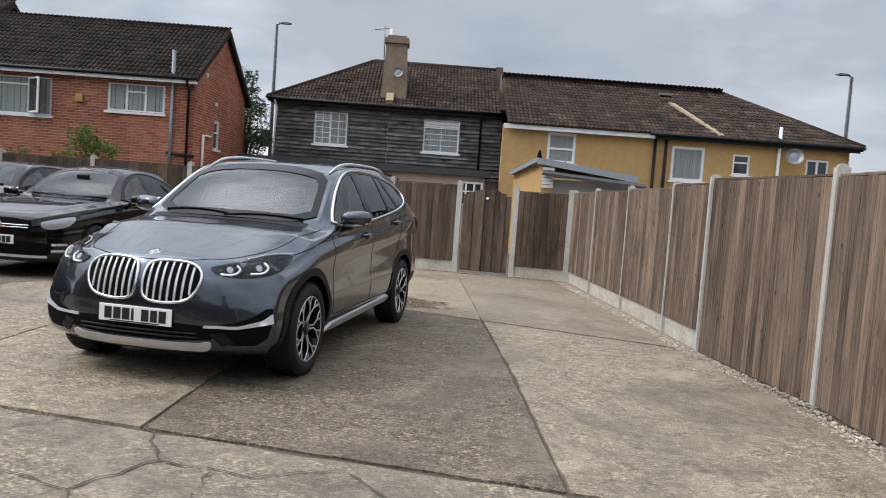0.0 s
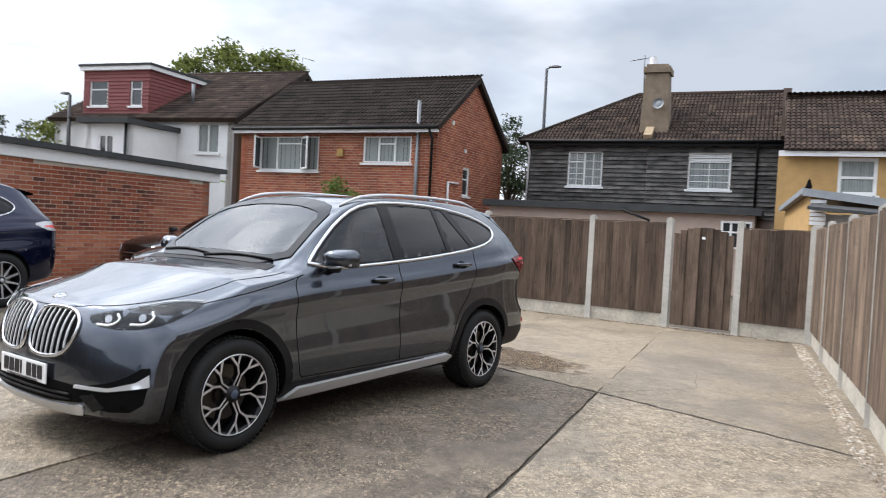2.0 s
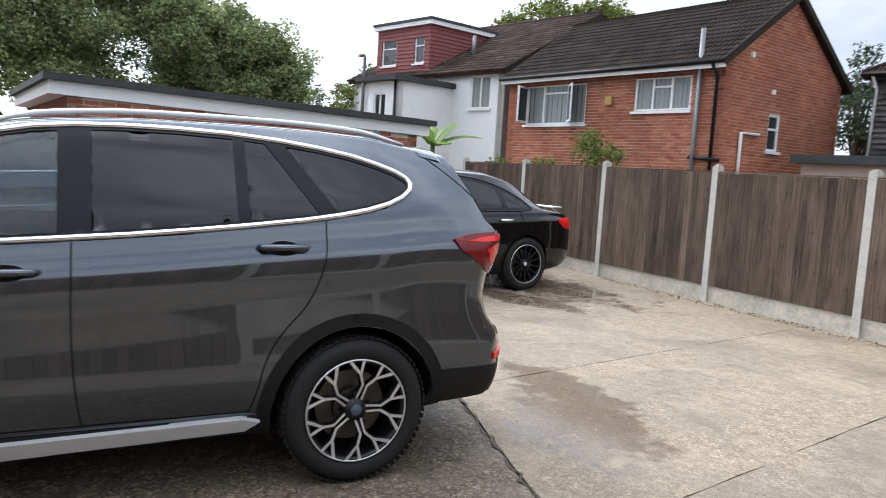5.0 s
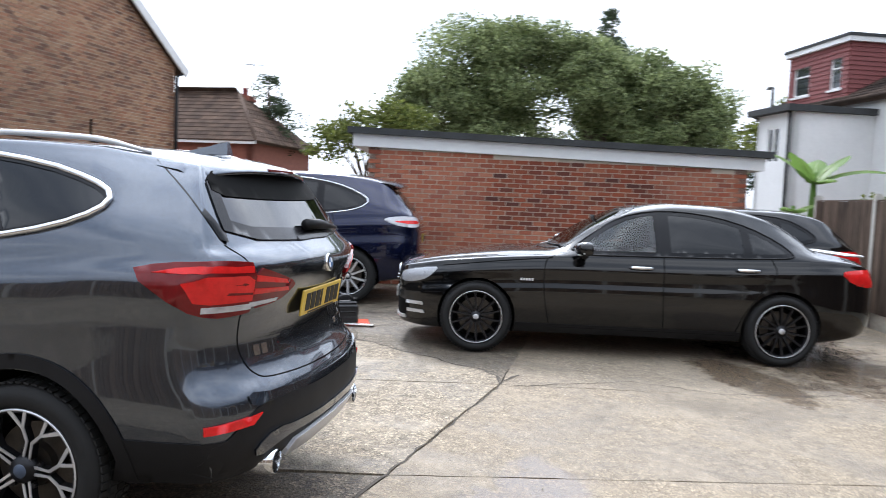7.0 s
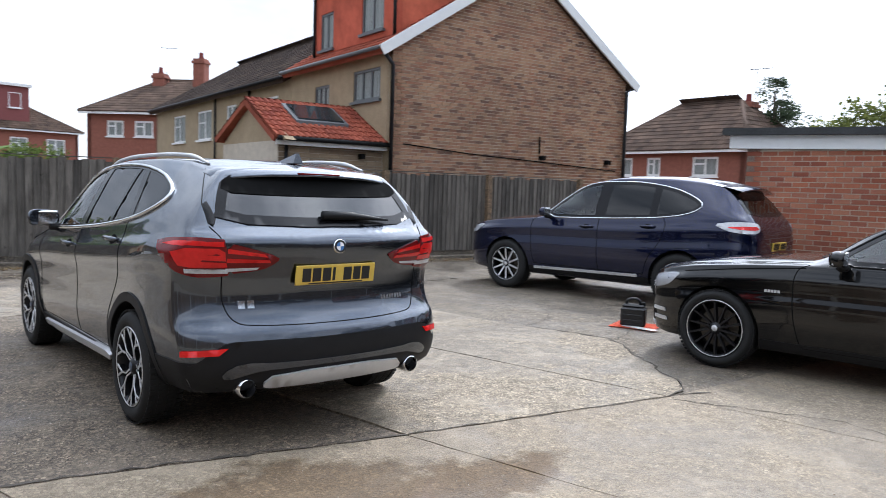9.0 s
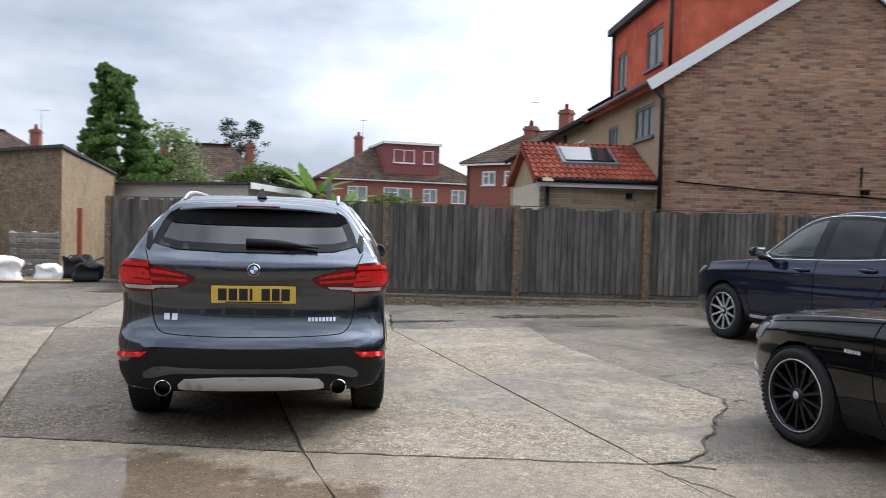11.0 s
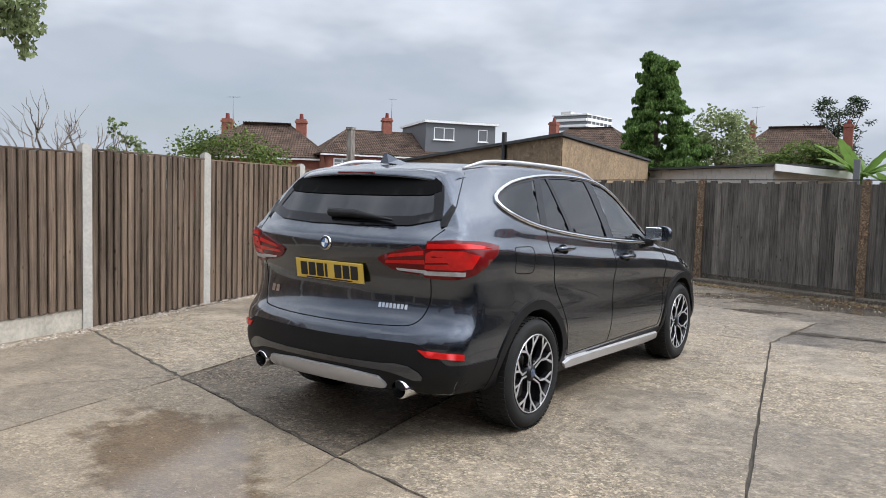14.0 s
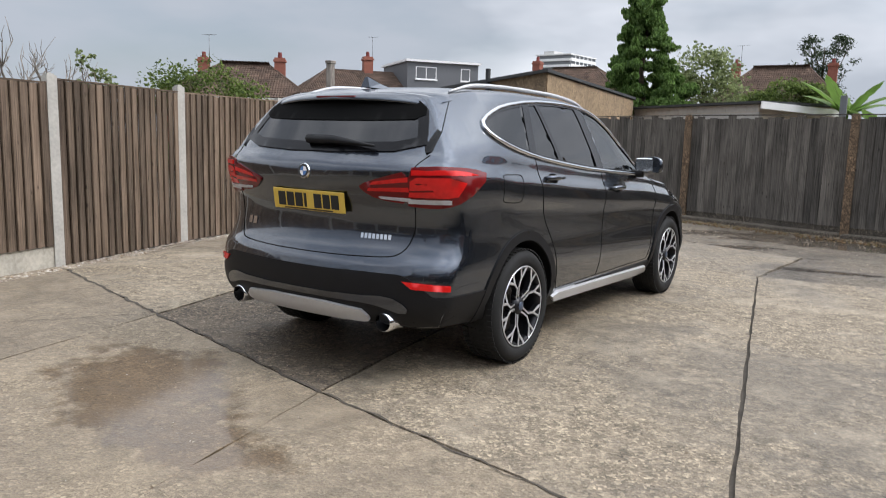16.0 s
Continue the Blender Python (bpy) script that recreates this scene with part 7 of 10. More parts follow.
def roundel(car, view, s, z, r, label=""):
    p, n = car.lay(view, s, z, 0.0)
    m = Matrix.Translation(p) @ n.to_track_quat("Z", "Y").to_matrix().to_4x4()
    bm = bmesh.new()
    lathe(bm, [(r, -0.01), (r, 0.006), (r * 0.9, 0.009), (r * 0.62, 0.008), (0, 0.008)], m, 32)
    b = part("badge", bm, M["chrome"], car.ob, smooth=True)
    bm = bmesh.new()
    lathe(bm, [(r * 0.90, 0.0095), (r * 0.64, 0.0095)], m, 32)
    part("badge_ring", bm, M["ink"], b)
    for k in range(4):
        bm = bmesh.new()
        vs = [bm.verts.new(m @ Vector((r * 0.6 * math.cos(a), r * 0.6 * math.sin(a), 0.0095))) for a in (math.pi / 2 * (k + j / 6) for j in range(7))]
        bm.faces.new([bm.verts.new(m @ Vector((0, 0, 0.0095))), *vs])
        part("badge_field", bm, M["blue_roundel"] if k % 2 else M["white_paint"], b)


def lettering(car, view, s, z, w, h, n, mat):
    """Raised badge strokes that cannot be read: plain bars."""
    for k in range(n):
        a = s + w * k / n
        car.patch("badge_bar", view, rect(a, a + w / n * 0.72, z, z + h), mat, 0.005, 0.006, rounding=0, both=False)

# ---- the grey compact SUV in the middle of the yard ----
SUV = dict(
    side=((0.976, 0.22), (0.990, 0.36), (0.982, 0.54), (0.984, 0.68), (0.999, 0.80), (0.996, 0.845)),
    y=(-2.10, -2.02, -1.92, -1.80, -1.65, -1.50, -1.25, -0.95, -0.81, -0.68, -0.45, -0.22, 0.0, 0.5, 1.0, 1.45, 1.72, 1.90, 2.05, 2.15, 2.20),
    w=(0.870, 0.880, 0.888, 0.896, 0.902, 0.906, 0.909, 0.908, 0.907, 0.906, 0.904, 0.902, 0.901, 0.900, 0.902, 0.909, 0.908, 0.902, 0.893, 0.884, 0.876),
    zb=(0.205, 0.21, 0.215, 0.22, 0.22, 0.22, 0.22, 0.22, 0.22, 0.22, 0.22, 0.22, 0.22, 0.22, 0.22, 0.23, 0.27, 0.285, 0.29, 0.295, 0.30),
    zs=(0.815, 0.828, 0.846, 0.868, 0.896, 0.924, 0.965, 1.005, 1.022, 1.036, 1.052, 1.066, 1.08, 1.118, 1.165, 1.205, 1.222, 1.225, 1.22, 1.215, 1.21),
    ws=(0.91, 0.91, 0.912, 0.916, 0.921, 0.927, 0.935, 0.942, 0.944, 0.945, 0.945, 0.945, 0.945, 0.945, 0.942, 0.935, 0.925, 0.915, 0.905, 0.90, 0.895),
    zr=(0.835, 0.850, 0.872, 0.900, 0.932, 0.962, 1.002, 1.035, 1.085, 1.175, 1.335, 1.465, 1.535, 1.582, 1.586, 1.568, 1.548, 1.535, 1.525, 1.515, 1.51),
    wr=(0.60, 0.61, 0.62, 0.63, 0.64, 0.655, 0.685, 0.72, 0.722, 0.712, 0.680, 0.648, 0.625, 0.605, 0.600, 0.592, 0.585, 0.578, 0.572, 0.568, 0.565),
    zt=(0.850, 0.866, 0.892, 0.922, 0.955, 0.986, 1.028, 1.068, 1.150, 1.245, 1.405, 1.515, 1.568, 1.603, 1.611, 1.602, 1.588, 1.575, 1.565, 1.556, 1.55),
    front={"from": -1.25, "end": -2.10, "z": (0.20, 0.235, 0.27, 0.33, 0.42, 0.52, 0.62, 0.70, 0.76, 0.81, 0.85, 0.90, 0.98), "y": (-1.93, -2.02, -2.075, -2.10, -2.11, -2.11, -2.10, -2.083, -2.06, -2.03, -1.995, -1.93, -1.80),
           "x": (0, 0.2, 0.3, 0.4, 0.5, 0.6, 0.7, 0.8, 0.85, 0.89, 0.92), "k": (0, 0.010, 0.025, 0.048, 0.082, 0.130, 0.195, 0.280, 0.340, 0.410, 0.50), "kz": ((0.45, 0.80), (0.72, 1.0))},
    rear={"from": 1.45, "end": 2.20, "z": (0.28, 0.31, 0.345, 0.40, 0.48, 0.58, 0.645, 0.70, 0.76, 0.84, 0.92, 1.00, 1.08, 1.13, 1.175, 1.205, 1.25, 1.40, 1.50, 1.57), "y": (2.06, 2.15, 2.215, 2.250, 2.268, 2.268, 2.252, 2.205, 2.175, 2.160, 2.168, 2.195, 2.222, 2.225, 2.195, 2.155, 2.118, 2.005, 1.925, 1.86),
          "x": (0, 0.2, 0.37, 0.5, 0.65, 0.75, 0.82, 0.87, 0.91), "k": (0, -0.005, -0.022, -0.045, -0.085, -0.130, -0.180, -0.245, -0.34), "kz": ((0.5, 1.2), (1.0, 1.0))},
)


def make_suv():
    c = Car("car", pose(0.005, 0.0, 0, 0, 0, 0), SUV, M["paint_grey"], "dark grey metallic compact SUV parked on the concrete", (-1.335, 1.335), 0.338, 0.388, 0.60)
    black, cav, silver, chrome = M["black_plastic"], M["cavity"], M["satin_silver"], M["chrome"]
    # glazing
    dlo = [(-0.76, 1.048), (0.24, 1.108), (0.75, 1.155), (1.17, 1.205), (1.43, 1.258), (1.58, 1.322), (1.605, 1.382), (1.50, 1.435), (1.27, 1.495), (0.88, 1.540), (0.45, 1.550), (0.08, 1.532), (-0.14, 1.482), (-0.34, 1.380), (-0.54, 1.232)]
    dlo = chaikin(dlo, 1)
    g = inset(dlo, 0.012)
    front = clip(g, (0.135, 0), (0.105, 3))
    rear = clip(clip(g, (0.215, 3), (0.235, 0)), (0.81, 0), (0.785, 3))
    small = clip(clip(g, (0.815, 3), (0.845, 0)), (1.165, 1.20), (0.925, 1.53))
    quarter = clip(g, (0.99, 1.53), (1.25, 1.18))
    c.patch("window_surround", 0, dlo, M["trim_gloss"], 0.0075, 0.014, holes=[inset(p, 0.008) for p in (front, rear, small, quarter)], rounding=0, step=0.03)
    c.glaze(0, front, M["clear_glass"], rounding=0, off=0.003)
    for p in (rear, small, quarter):
        c.glaze(0, p, M["tint_glass"], rounding=0, off=0.003)
    c.line("window_trim", 0, dlo, 0.013, chrome, 0.007, True, 0)
    ws = [(-0.70, 1.075), (0.0, 1.088), (0.70, 1.075), (0.645, 1.30), (0.585, 1.475), (0.32, 1.535), (0.0, 1.548), (-0.32, 1.535), (-0.585, 1.475), (-0.645, 1.30)]
    wsi = inset(chaikin(ws, 1), 0.035)
    c.patch("screen_border", -90, chaikin(ws, 1), M["trim_gloss"], 0.0075, 0.014, holes=[inset(wsi, 0.02)], rounding=0, both=False)
    c.glaze(-90, wsi, M["screen_glass"], both=False, rounding=0, off=0.003, name="windscreen")
    rg = [(-0.672, 1.232), (0.0, 1.208), (0.672, 1.232), (0.632, 1.36), (0.575, 1.475), (0.40, 1.508), (0.0, 1.515), (-0.40, 1.508), (-0.575, 1.475), (-0.632, 1.36)]
    rgi = inset(chaikin(rg, 1), 0.03)
    c.patch("rear_screen_border", 90, chaikin(rg, 1), M["trim_gloss"], 0.0065, 0.012, holes=[inset(rgi, 0.02)], rounding=0, both=False)
    c.glaze(90, rgi, M["rear_glass"], both=False, rounding=0, off=0.003, name="rear_window")
    # tailgate spoiler with its dark side blades
    bm = bmesh.new()
    half = (0.0, 0.15, 0.30, 0.42, 0.50, 0.55, 0.58, 0.60)
    sec = [-x for x in half[:0:-1]] + list(half)
    skin = lambda x, y, off: c.lay("top", x, y, off)[0]  # noqa: E731
    tip = lambda x, dy, dz: Vector((x, 1.985 - 0.115 * (abs(x) / 0.6) ** 2 + dy, skin(abs(x), 1.80, 0).z - 0.045 + dz))  # noqa: E731
    rows = [[bm.verts.new(p) for p in r] for r in (
        [skin(x, 1.70, 0.002) for x in sec], [skin(x, 1.80, 0.006) for x in sec], [skin(x, 1.80, 0.006).lerp(tip(x, 0, 0), 0.55) + UP * 0.005 for x in sec],
        [tip(x, 0, 0) for x in sec], [tip(x, 0.006, -0.012) for x in sec], [tip(x, -0.004, -0.022) for x in sec], [tip(x, -0.14, -0.012) for x in sec])]
    for A, B in zip(rows, rows[1:]):
        for i in range(len(sec) - 1):
            bm.faces.new((A[i], B[i], B[i + 1], A[i + 1]))
    bmesh.ops.recalc_face_normals(bm, faces=bm.faces)
    sp = part("spoiler", bm, c.paint, c.ob, smooth=True)
    bm = bmesh.new()
    box(bm, -0.14, 0.14, 1.965, 1.986, 1.512, 1.521)
    part("brake_light", bm, M["lamp_red_dark"], sp)
    for sgn in (1, -1):
        bm = bmesh.new()
        rows = []
        for k in range(13):
            t = k / 12
            lead = c.lay(20, *c.flat(20, [(0.61 + 0.092 * t, 1.700 + 0.325 * t + 0.02 * math.sin(t * math.pi), 1.530 - 0.298 * t)])[0], 0.003)[0]
            trail = tip(0.60, 0.0, -0.004).lerp(Vector((0.684, 2.052, 1.226)), t)
            inner = c.lay(90, -(0.555 + 0.115 * t), 1.470 - 0.240 * t, 0.002)[0]
            inner.x = abs(inner.x)
            bulge = (lead + trail) / 2 + Vector((0.012, 0.008, 0.004)) * math.sin(t * math.pi)
            rows.append([bm.verts.new((p.x * sgn, p.y, p.z)) for p in (lead, bulge, trail, trail.lerp(inner, 0.15), inner)])
        for A, B in zip(rows, rows[1:]):
            for i in range(4):
                bm.faces.new((A[i], A[i + 1], B[i + 1], B[i]))
        bmesh.ops.recalc_face_normals(bm, faces=bm.faces)
        part("spoiler_blade", bm, M["trim_gloss"], c.ob, "glossy black fin beside the rear window", smooth=True)
    # matte dark patch: the spoiler's underside, shade and reflection painted on the glass
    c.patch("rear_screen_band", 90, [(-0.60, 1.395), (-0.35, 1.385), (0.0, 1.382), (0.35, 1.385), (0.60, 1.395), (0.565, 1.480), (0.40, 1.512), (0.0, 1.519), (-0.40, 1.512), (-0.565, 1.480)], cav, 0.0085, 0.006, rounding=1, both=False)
    # rear wiper
    bm = bmesh.new()
    q = [c.lay(90, -x, z, 0.03)[0] for x, z in ((0.06, 1.262), (-0.12, 1.260), (-0.24, 1.250), (-0.40, 1.236))]
    tube(bm, q, [0.026, 0.024, 0.016, 0.006], 8)
    part("rear_wiper", bm, black, c.ob, smooth=True)
    # front wipers
    for a, b in (((0.60, 1.100), (-0.05, 1.095)), ((-0.02, 1.105), (-0.58, 1.105))):
        bm = bmesh.new()
        tube(bm, [c.lay(-90, a[0] + (b[0] - a[0]) * t, a[1] + (b[1] - a[1]) * t + 0.02 * math.sin(t * 3.1), 0.014)[0] for t in (0, 0.25, 0.5, 0.75, 1)], 0.008, 6)
        part("wiper", bm, black, c.ob, smooth=True)
    # lamps
    hl = [(0.435, -2.00, 0.790), (0.50, -1.97, 0.812), (0.66, -1.86, 0.848), (0.79, -1.72, 0.880), (0.885, -1.60, 0.882), (0.88, -1.63, 0.850), (0.80, -1.76, 0.765), (0.66, -1.90, 0.732), (0.50, -1.99, 0.745)]
    lamp = c.patch("headlamp", -50, hl, M["headlamp_dark"], 0.003, 0.02, rounding=1)
    for dx in (0, 1):
        o = 0.165 * dx
        hook = [(0.525 + o * 0.75, -2.00 + o * 0.85, 0.755 + o * 0.05), (0.60 + o * 0.75, -1.96 + o * 0.85, 0.752 + o * 0.08), (0.638 + o * 0.72, -1.935 + o * 0.86, 0.785 + o * 0.1), (0.618 + o * 0.72, -1.945 + o * 0.86, 0.812 + o * 0.1)]
        c.line("light_guide", -50, hook, 0.008, M["light_guide"], 0.006, rounding=1, parent=lamp)
        cx = (0.578 + o * 0.75, -1.97 + o * 0.85, 0.785 + o * 0.09)
        f = radians(-50)
        s0 = -math.sin(f) * cx[0] + math.cos(f) * cx[1]
        c.patch("projector", -50, arc((s0, cx[2]), 0.020, 0, 342, 18), M["lamp_clear"], 0.008, 0.01, rounding=0, parent=lamp, step=0.02)
    lens = c.patch("lamp_lens", -50, hl, M["lens"], 0.012, 0.003, rounding=1, parent=lamp)
    c.line("lamp_brow", -50, [hl[2], hl[3], hl[4]], 0.004, silver, 0.010, parent=lamp, rounding=1)
    tl = [(0.885, 1.75, 1.118), (0.87, 1.90, 1.148), (0.80, 2.06, 1.158), (0.70, 2.125, 1.152), (0.655, 2.15, 1.145), (0.655, 2.165, 0.962), (0.74, 2.14, 0.950), (0.83, 2.07, 0.948), (0.875, 1.96, 0.985)]
    out = c.patch("tail_lamp", 45, tl, M["lamp_red_dark"], 0.010, 0.03, rounding=1)
    c.patch("lamp_band", 45, [(0.69, 1.112), (0.77, 1.130), (0.87, 1.141), (1.045, 1.135), (1.045, 1.114), (0.87, 1.120), (0.78, 1.110)], M["lamp_red"], 0.0125, 0.004, rounding=0, parent=out)
    c.patch("lamp_band", 45, [(0.77, 1.080), (0.86, 1.106), (1.02, 1.104), (1.05, 1.085), (1.05, 1.040), (0.94, 1.046), (0.93, 1.036), (1.05, 1.030), (1.05, 1.006), (0.87, 1.004), (0.81, 1.012)], M["lamp_red"], 0.0125, 0.004, rounding=0, parent=out)
    c.patch("lamp_band", 45, rect(0.84, 1.05, 0.972, 0.994), M["lamp_grey"], 0.0125, 0.004, rounding=0, parent=out)
    il = [(0.645, 1.138), (0.50, 1.098), (0.365, 1.056), (0.372, 1.032), (0.45, 0.985), (0.645, 0.965)]
    inn = c.patch("tail_lamp", 90, [(-x, z) for x, z in il], M["lamp_red_dark"], 0.010, 0.03, rounding=1)
    for q in ([(-0.64, 1.080), (-0.64, 1.104), (-0.45, 1.074), (-0.43, 1.058)], [(-0.64, 1.032), (-0.64, 1.054), (-0.42, 1.042), (-0.41, 1.028)]):
        c.patch("lamp_band", 90, q, M["lamp_red"], 0.0125, 0.004, rounding=0, parent=inn)
    c.patch("lamp_band", 90, [(-0.64, 0.980), (-0.64, 0.998), (-0.47, 1.002), (-0.48, 0.990)], M["lamp_grey"], 0.0125, 0.004, rounding=0, parent=inn)
    # front grille: two chrome-rimmed kidneys with upright slats
    for sgn in (1, -1):
        k = [(0.022, 0.66), (0.028, 0.772), (0.062, 0.812), (0.20, 0.822), (0.32, 0.814), (0.392, 0.772), (0.408, 0.712), (0.385, 0.635), (0.33, 0.575), (0.20, 0.555), (0.08, 0.562), (0.032, 0.595)]
        ks = [(x * sgn, z) for x, z in k]
        gr = c.patch("grille", -90, ks, cav, 0.004, 0.02, rounding=1, both=False)[0]
        c.line("grille_rim", -90, ks, 0.011, chrome, 0.007, True, 1, False, gr)
        for i in range(7):
            x = 0.066 + 0.0465 * i
            top, low = 0.808 - max(0, (x - 0.30)) * 0.5, 0.570 + max(0, x - 0.29) * 0.8
            c.patch("grille_slat", -90, [(sgn * (x - 0.0055), low), (sgn * (x + 0.0055), low), (sgn * (x + 0.0072), (low + top) / 2), (sgn * (x + 0.005), top), (sgn * (x - 0.005), top), (sgn * (x - 0.0072), (low + top) / 2)], silver, 0.012, 0.007, rounding=0, both=False, parent=gr, step=0.05)
    # front bumper
    c.patch("bumper_intake", -90, [(-0.46, 0.435), (0.46, 0.435), (0.53, 0.385), (0.48, 0.315), (-0.48, 0.315), (-0.53, 0.385)], cav, 0.003, 0.01, rounding=1, both=False)
    for z in (0.345, 0.372):
        c.line("intake_bar", -90, [(-0.42, z), (0.42, z)], 0.007, black, 0.008, rounding=0, both=False)
    c.patch("skid_plate", -90, [(-0.50, 0.328), (-0.40, 0.304), (0.40, 0.304), (0.50, 0.328), (0.49, 0.268), (0.40, 0.248), (-0.40, 0.248), (-0.49, 0.268)], silver, 0.010, 0.03, rounding=1, both=False)
    c.patch("bumper_base", -90, [(-0.62, 0.26), (0.62, 0.26), (0.58, 0.212), (-0.58, 0.212)], black, 0.003, 0.02, rounding=1, both=False)
    fog = [(0.50, -2.06, 0.425), (0.70, -1.96, 0.470), (0.815, -1.84, 0.570), (0.825, -1.84, 0.480), (0.80, -1.88, 0.310), (0.62, -2.03, 0.295), (0.53, -2.07, 0.350)]
    air = c.patch("side_intake", -55, fog, cav, 0.003, 0.02, rounding=1)
    c.patch("intake_blade", -55, [(0.46, -2.07, 0.428), (0.66, -2.00, 0.430), (0.78, -1.90, 0.470), (0.815, -1.84, 0.512), (0.825, -1.84, 0.450), (0.66, -2.00, 0.412), (0.46, -2.08, 0.412)], silver, 0.012, 0.02, rounding=0, parent=air)
    c.patch("intake_fin", -55, [(0.50, -2.07, 0.370), (0.58, -2.04, 0.390), (0.64, -2.01, 0.320), (0.58, -2.04, 0.290)], black, 0.008, 0.02, rounding=0, parent=air)
    plate(c, -90, 0.0, 0.462, 0.52, 0.112, -2.122, M["plate_white"])
    roundel(c, -90, 0.0, 0.862, 0.041)
    # bonnet lines
    c.seam("top", [(0.0, -2.02), (0.22, -2.01), (0.42, -1.95), (0.53, -1.85), (0.66, -1.58), (0.74, -1.20), (0.765, -0.88)])
    for s in (0.28, 0.45):
        c.line("bonnet_crease", "top", [(s * 0.62, -1.90), (s * 0.95, -1.5), (s * 1.12, -0.98)], 0.010, c.paint, -0.0088)
    c.patch("cowl", "top", [(-0.66, -0.95), (0.66, -0.95), (0.66, -0.87), (0.0, -0.92), (-0.66, -0.87)], black, 0.003, 0.01, rounding=0, both=False)
    # doors
    c.seam(0, [(-0.80, 1.03), (-0.89, 1.00), (-0.88, 0.70), (-0.84, 0.42), (-0.80, 0.37)])
    c.seam(0, [(0.165, 1.10), (0.165, 0.70), (0.19, 0.45), (0.21, 0.37)])
    c.seam(0, [(1.165, 1.20), (1.165, 1.04), (1.10, 0.84), (0.985, 0.72), (0.91, 0.60), (0.88, 0.45), (0.85, 0.37)])
    c.seam(0, [(-0.80, 0.37), (0.85, 0.37)], rounding=0)
    c.seam(0, [(-1.60, 0.86), (-1.30, 0.92), (-0.95, 0.99), (-0.80, 1.03)])
    door_handle(c, -0.05, 0.982, c.paint)
    door_handle(c, 0.975, 1.082, c.paint)
    # fuel flap on the right-hand side
    flap = c.line("fuel_flap", 180, [(-1.43, 0.955), (-1.52, 0.957), (-1.61, 0.965), (-1.625, 0.985), (-1.625, 1.095), (-1.61, 1.115), (-1.50, 1.112), (-1.41, 1.11), (-1.395, 1.09), (-1.41, 0.975)], 0.003, cav, -0.001, True, 1, False)
    # tailgate and rear bumper
    c.seam(90, [(-0.70, 1.215), (-0.655, 1.14), (-0.650, 0.95), (-0.645, 0.80), (-0.60, 0.70), (-0.50, 0.682), (0.0, 0.672), (0.50, 0.682), (0.60, 0.70), (0.645, 0.80), (0.650, 0.95), (0.655, 1.14), (0.70, 1.215)], both=False)
    c.patch("bumper_skin", 90, [(-0.60, 0.615), (0.0, 0.605), (0.60, 0.615), (0.70, 0.585), (0.80, 0.49), (0.845, 0.48), (0.83, 0.36), (0.70, 0.33), (0.55, 0.33), (-0.55, 0.33), (-0.70, 0.33), (-0.83, 0.36), (-0.845, 0.48), (-0.80, 0.49), (-0.70, 0.585)], black, 0.006, 0.02, rounding=1, both=False)
    c.patch("bumper_corner", 45, [(0.79, 2.12, 0.50), (0.86, 1.95, 0.50), (0.89, 1.74, 0.50), (0.885, 1.74, 0.32), (0.84, 1.95, 0.33), (0.74, 2.12, 0.345)], black, 0.005, 0.02, rounding=0)
    c.patch("bumper_shoulder", 90, [(-0.70, 0.660), (-0.58, 0.640), (0.0, 0.630), (0.58, 0.640), (0.70, 0.660), (0.69, 0.60), (0.58, 0.612), (0.0, 0.602), (-0.58, 0.612), (-0.69, 0.60)], c.paint, 0.007, 0.02, rounding=1, both=False)
    c.patch("bumper_strip", 90, [(-0.58, 0.498), (-0.40, 0.483), (0.40, 0.483), (0.58, 0.498), (0.68, 0.448), (0.66, 0.403), (0.52, 0.443), (0.40, 0.453), (-0.40, 0.453), (-0.52, 0.443), (-0.66, 0.403), (-0.68, 0.448)], c.paint, 0.016, 0.03, rounding=1, both=False)
    c.patch("skid_plate", 90, [(-0.40, 0.428), (0.40, 0.428), (0.47, 0.363), (0.40, 0.346), (-0.40, 0.346), (-0.47, 0.363)], silver, 0.022, 0.05, rounding=1, both=False)
    c.patch("bumper_base", 90, [(-0.70, 0.36), (0.70, 0.36), (0.66, 0.31), (-0.66, 0.31)], cav, 0.002, 0.02, rounding=0, both=False)
    c.patch("reflector", 52, [(0.645, 2.18, 0.577), (0.83, 2.02, 0.560), (0.83, 2.02, 0.530), (0.68, 2.15, 0.540)], M["lamp_red"], 0.012, 0.02, rounding=0)
    plate(c, 90, 0.0, 0.947, 0.53, 0.114, 2.192, M["plate_yellow"], tilt=8)
    roundel(c, 90, 0.0, 1.108, 0.041)
    lettering(c, 90, -0.565, 0.772, 0.10, 0.042, 2, chrome)
    lettering(c, 90, 0.345, 0.770, 0.185, 0.026, 8, chrome)
    for x in (0.55, -0.55):
        bm = bmesh.new()
        lathe(bm, [(0.046, 0.15), (0.053, 0.144), (0.056, 0.11), (0.056, -0.1)], pose(x, 2.064, 0.352, -90, 0, 0), 28)
        lathe(bm, [(0.046, 0.15), (0.043, 0.13), (0.042, -0.05)], pose(x, 2.064, 0.352, -90, 0, 0), 28)
        ex = part("exhaust", bm, chrome, c.ob, "polished exhaust tailpipe", True)
        bm = bmesh.new()
        lathe(bm, [(0.043, 0.05), (0.0, 0.05)], pose(x, 2.064, 0.352, -90, 0, 0), 24)
        part("exhaust_bore", bm, cav, ex)
    # arches, sills and side trim
    for y in (-1.335, 1.335):
        ring = arc((y, 0.338), 0.392, -14, 194, 36) + arc((y, 0.338), 0.448, 194, -14, 36)
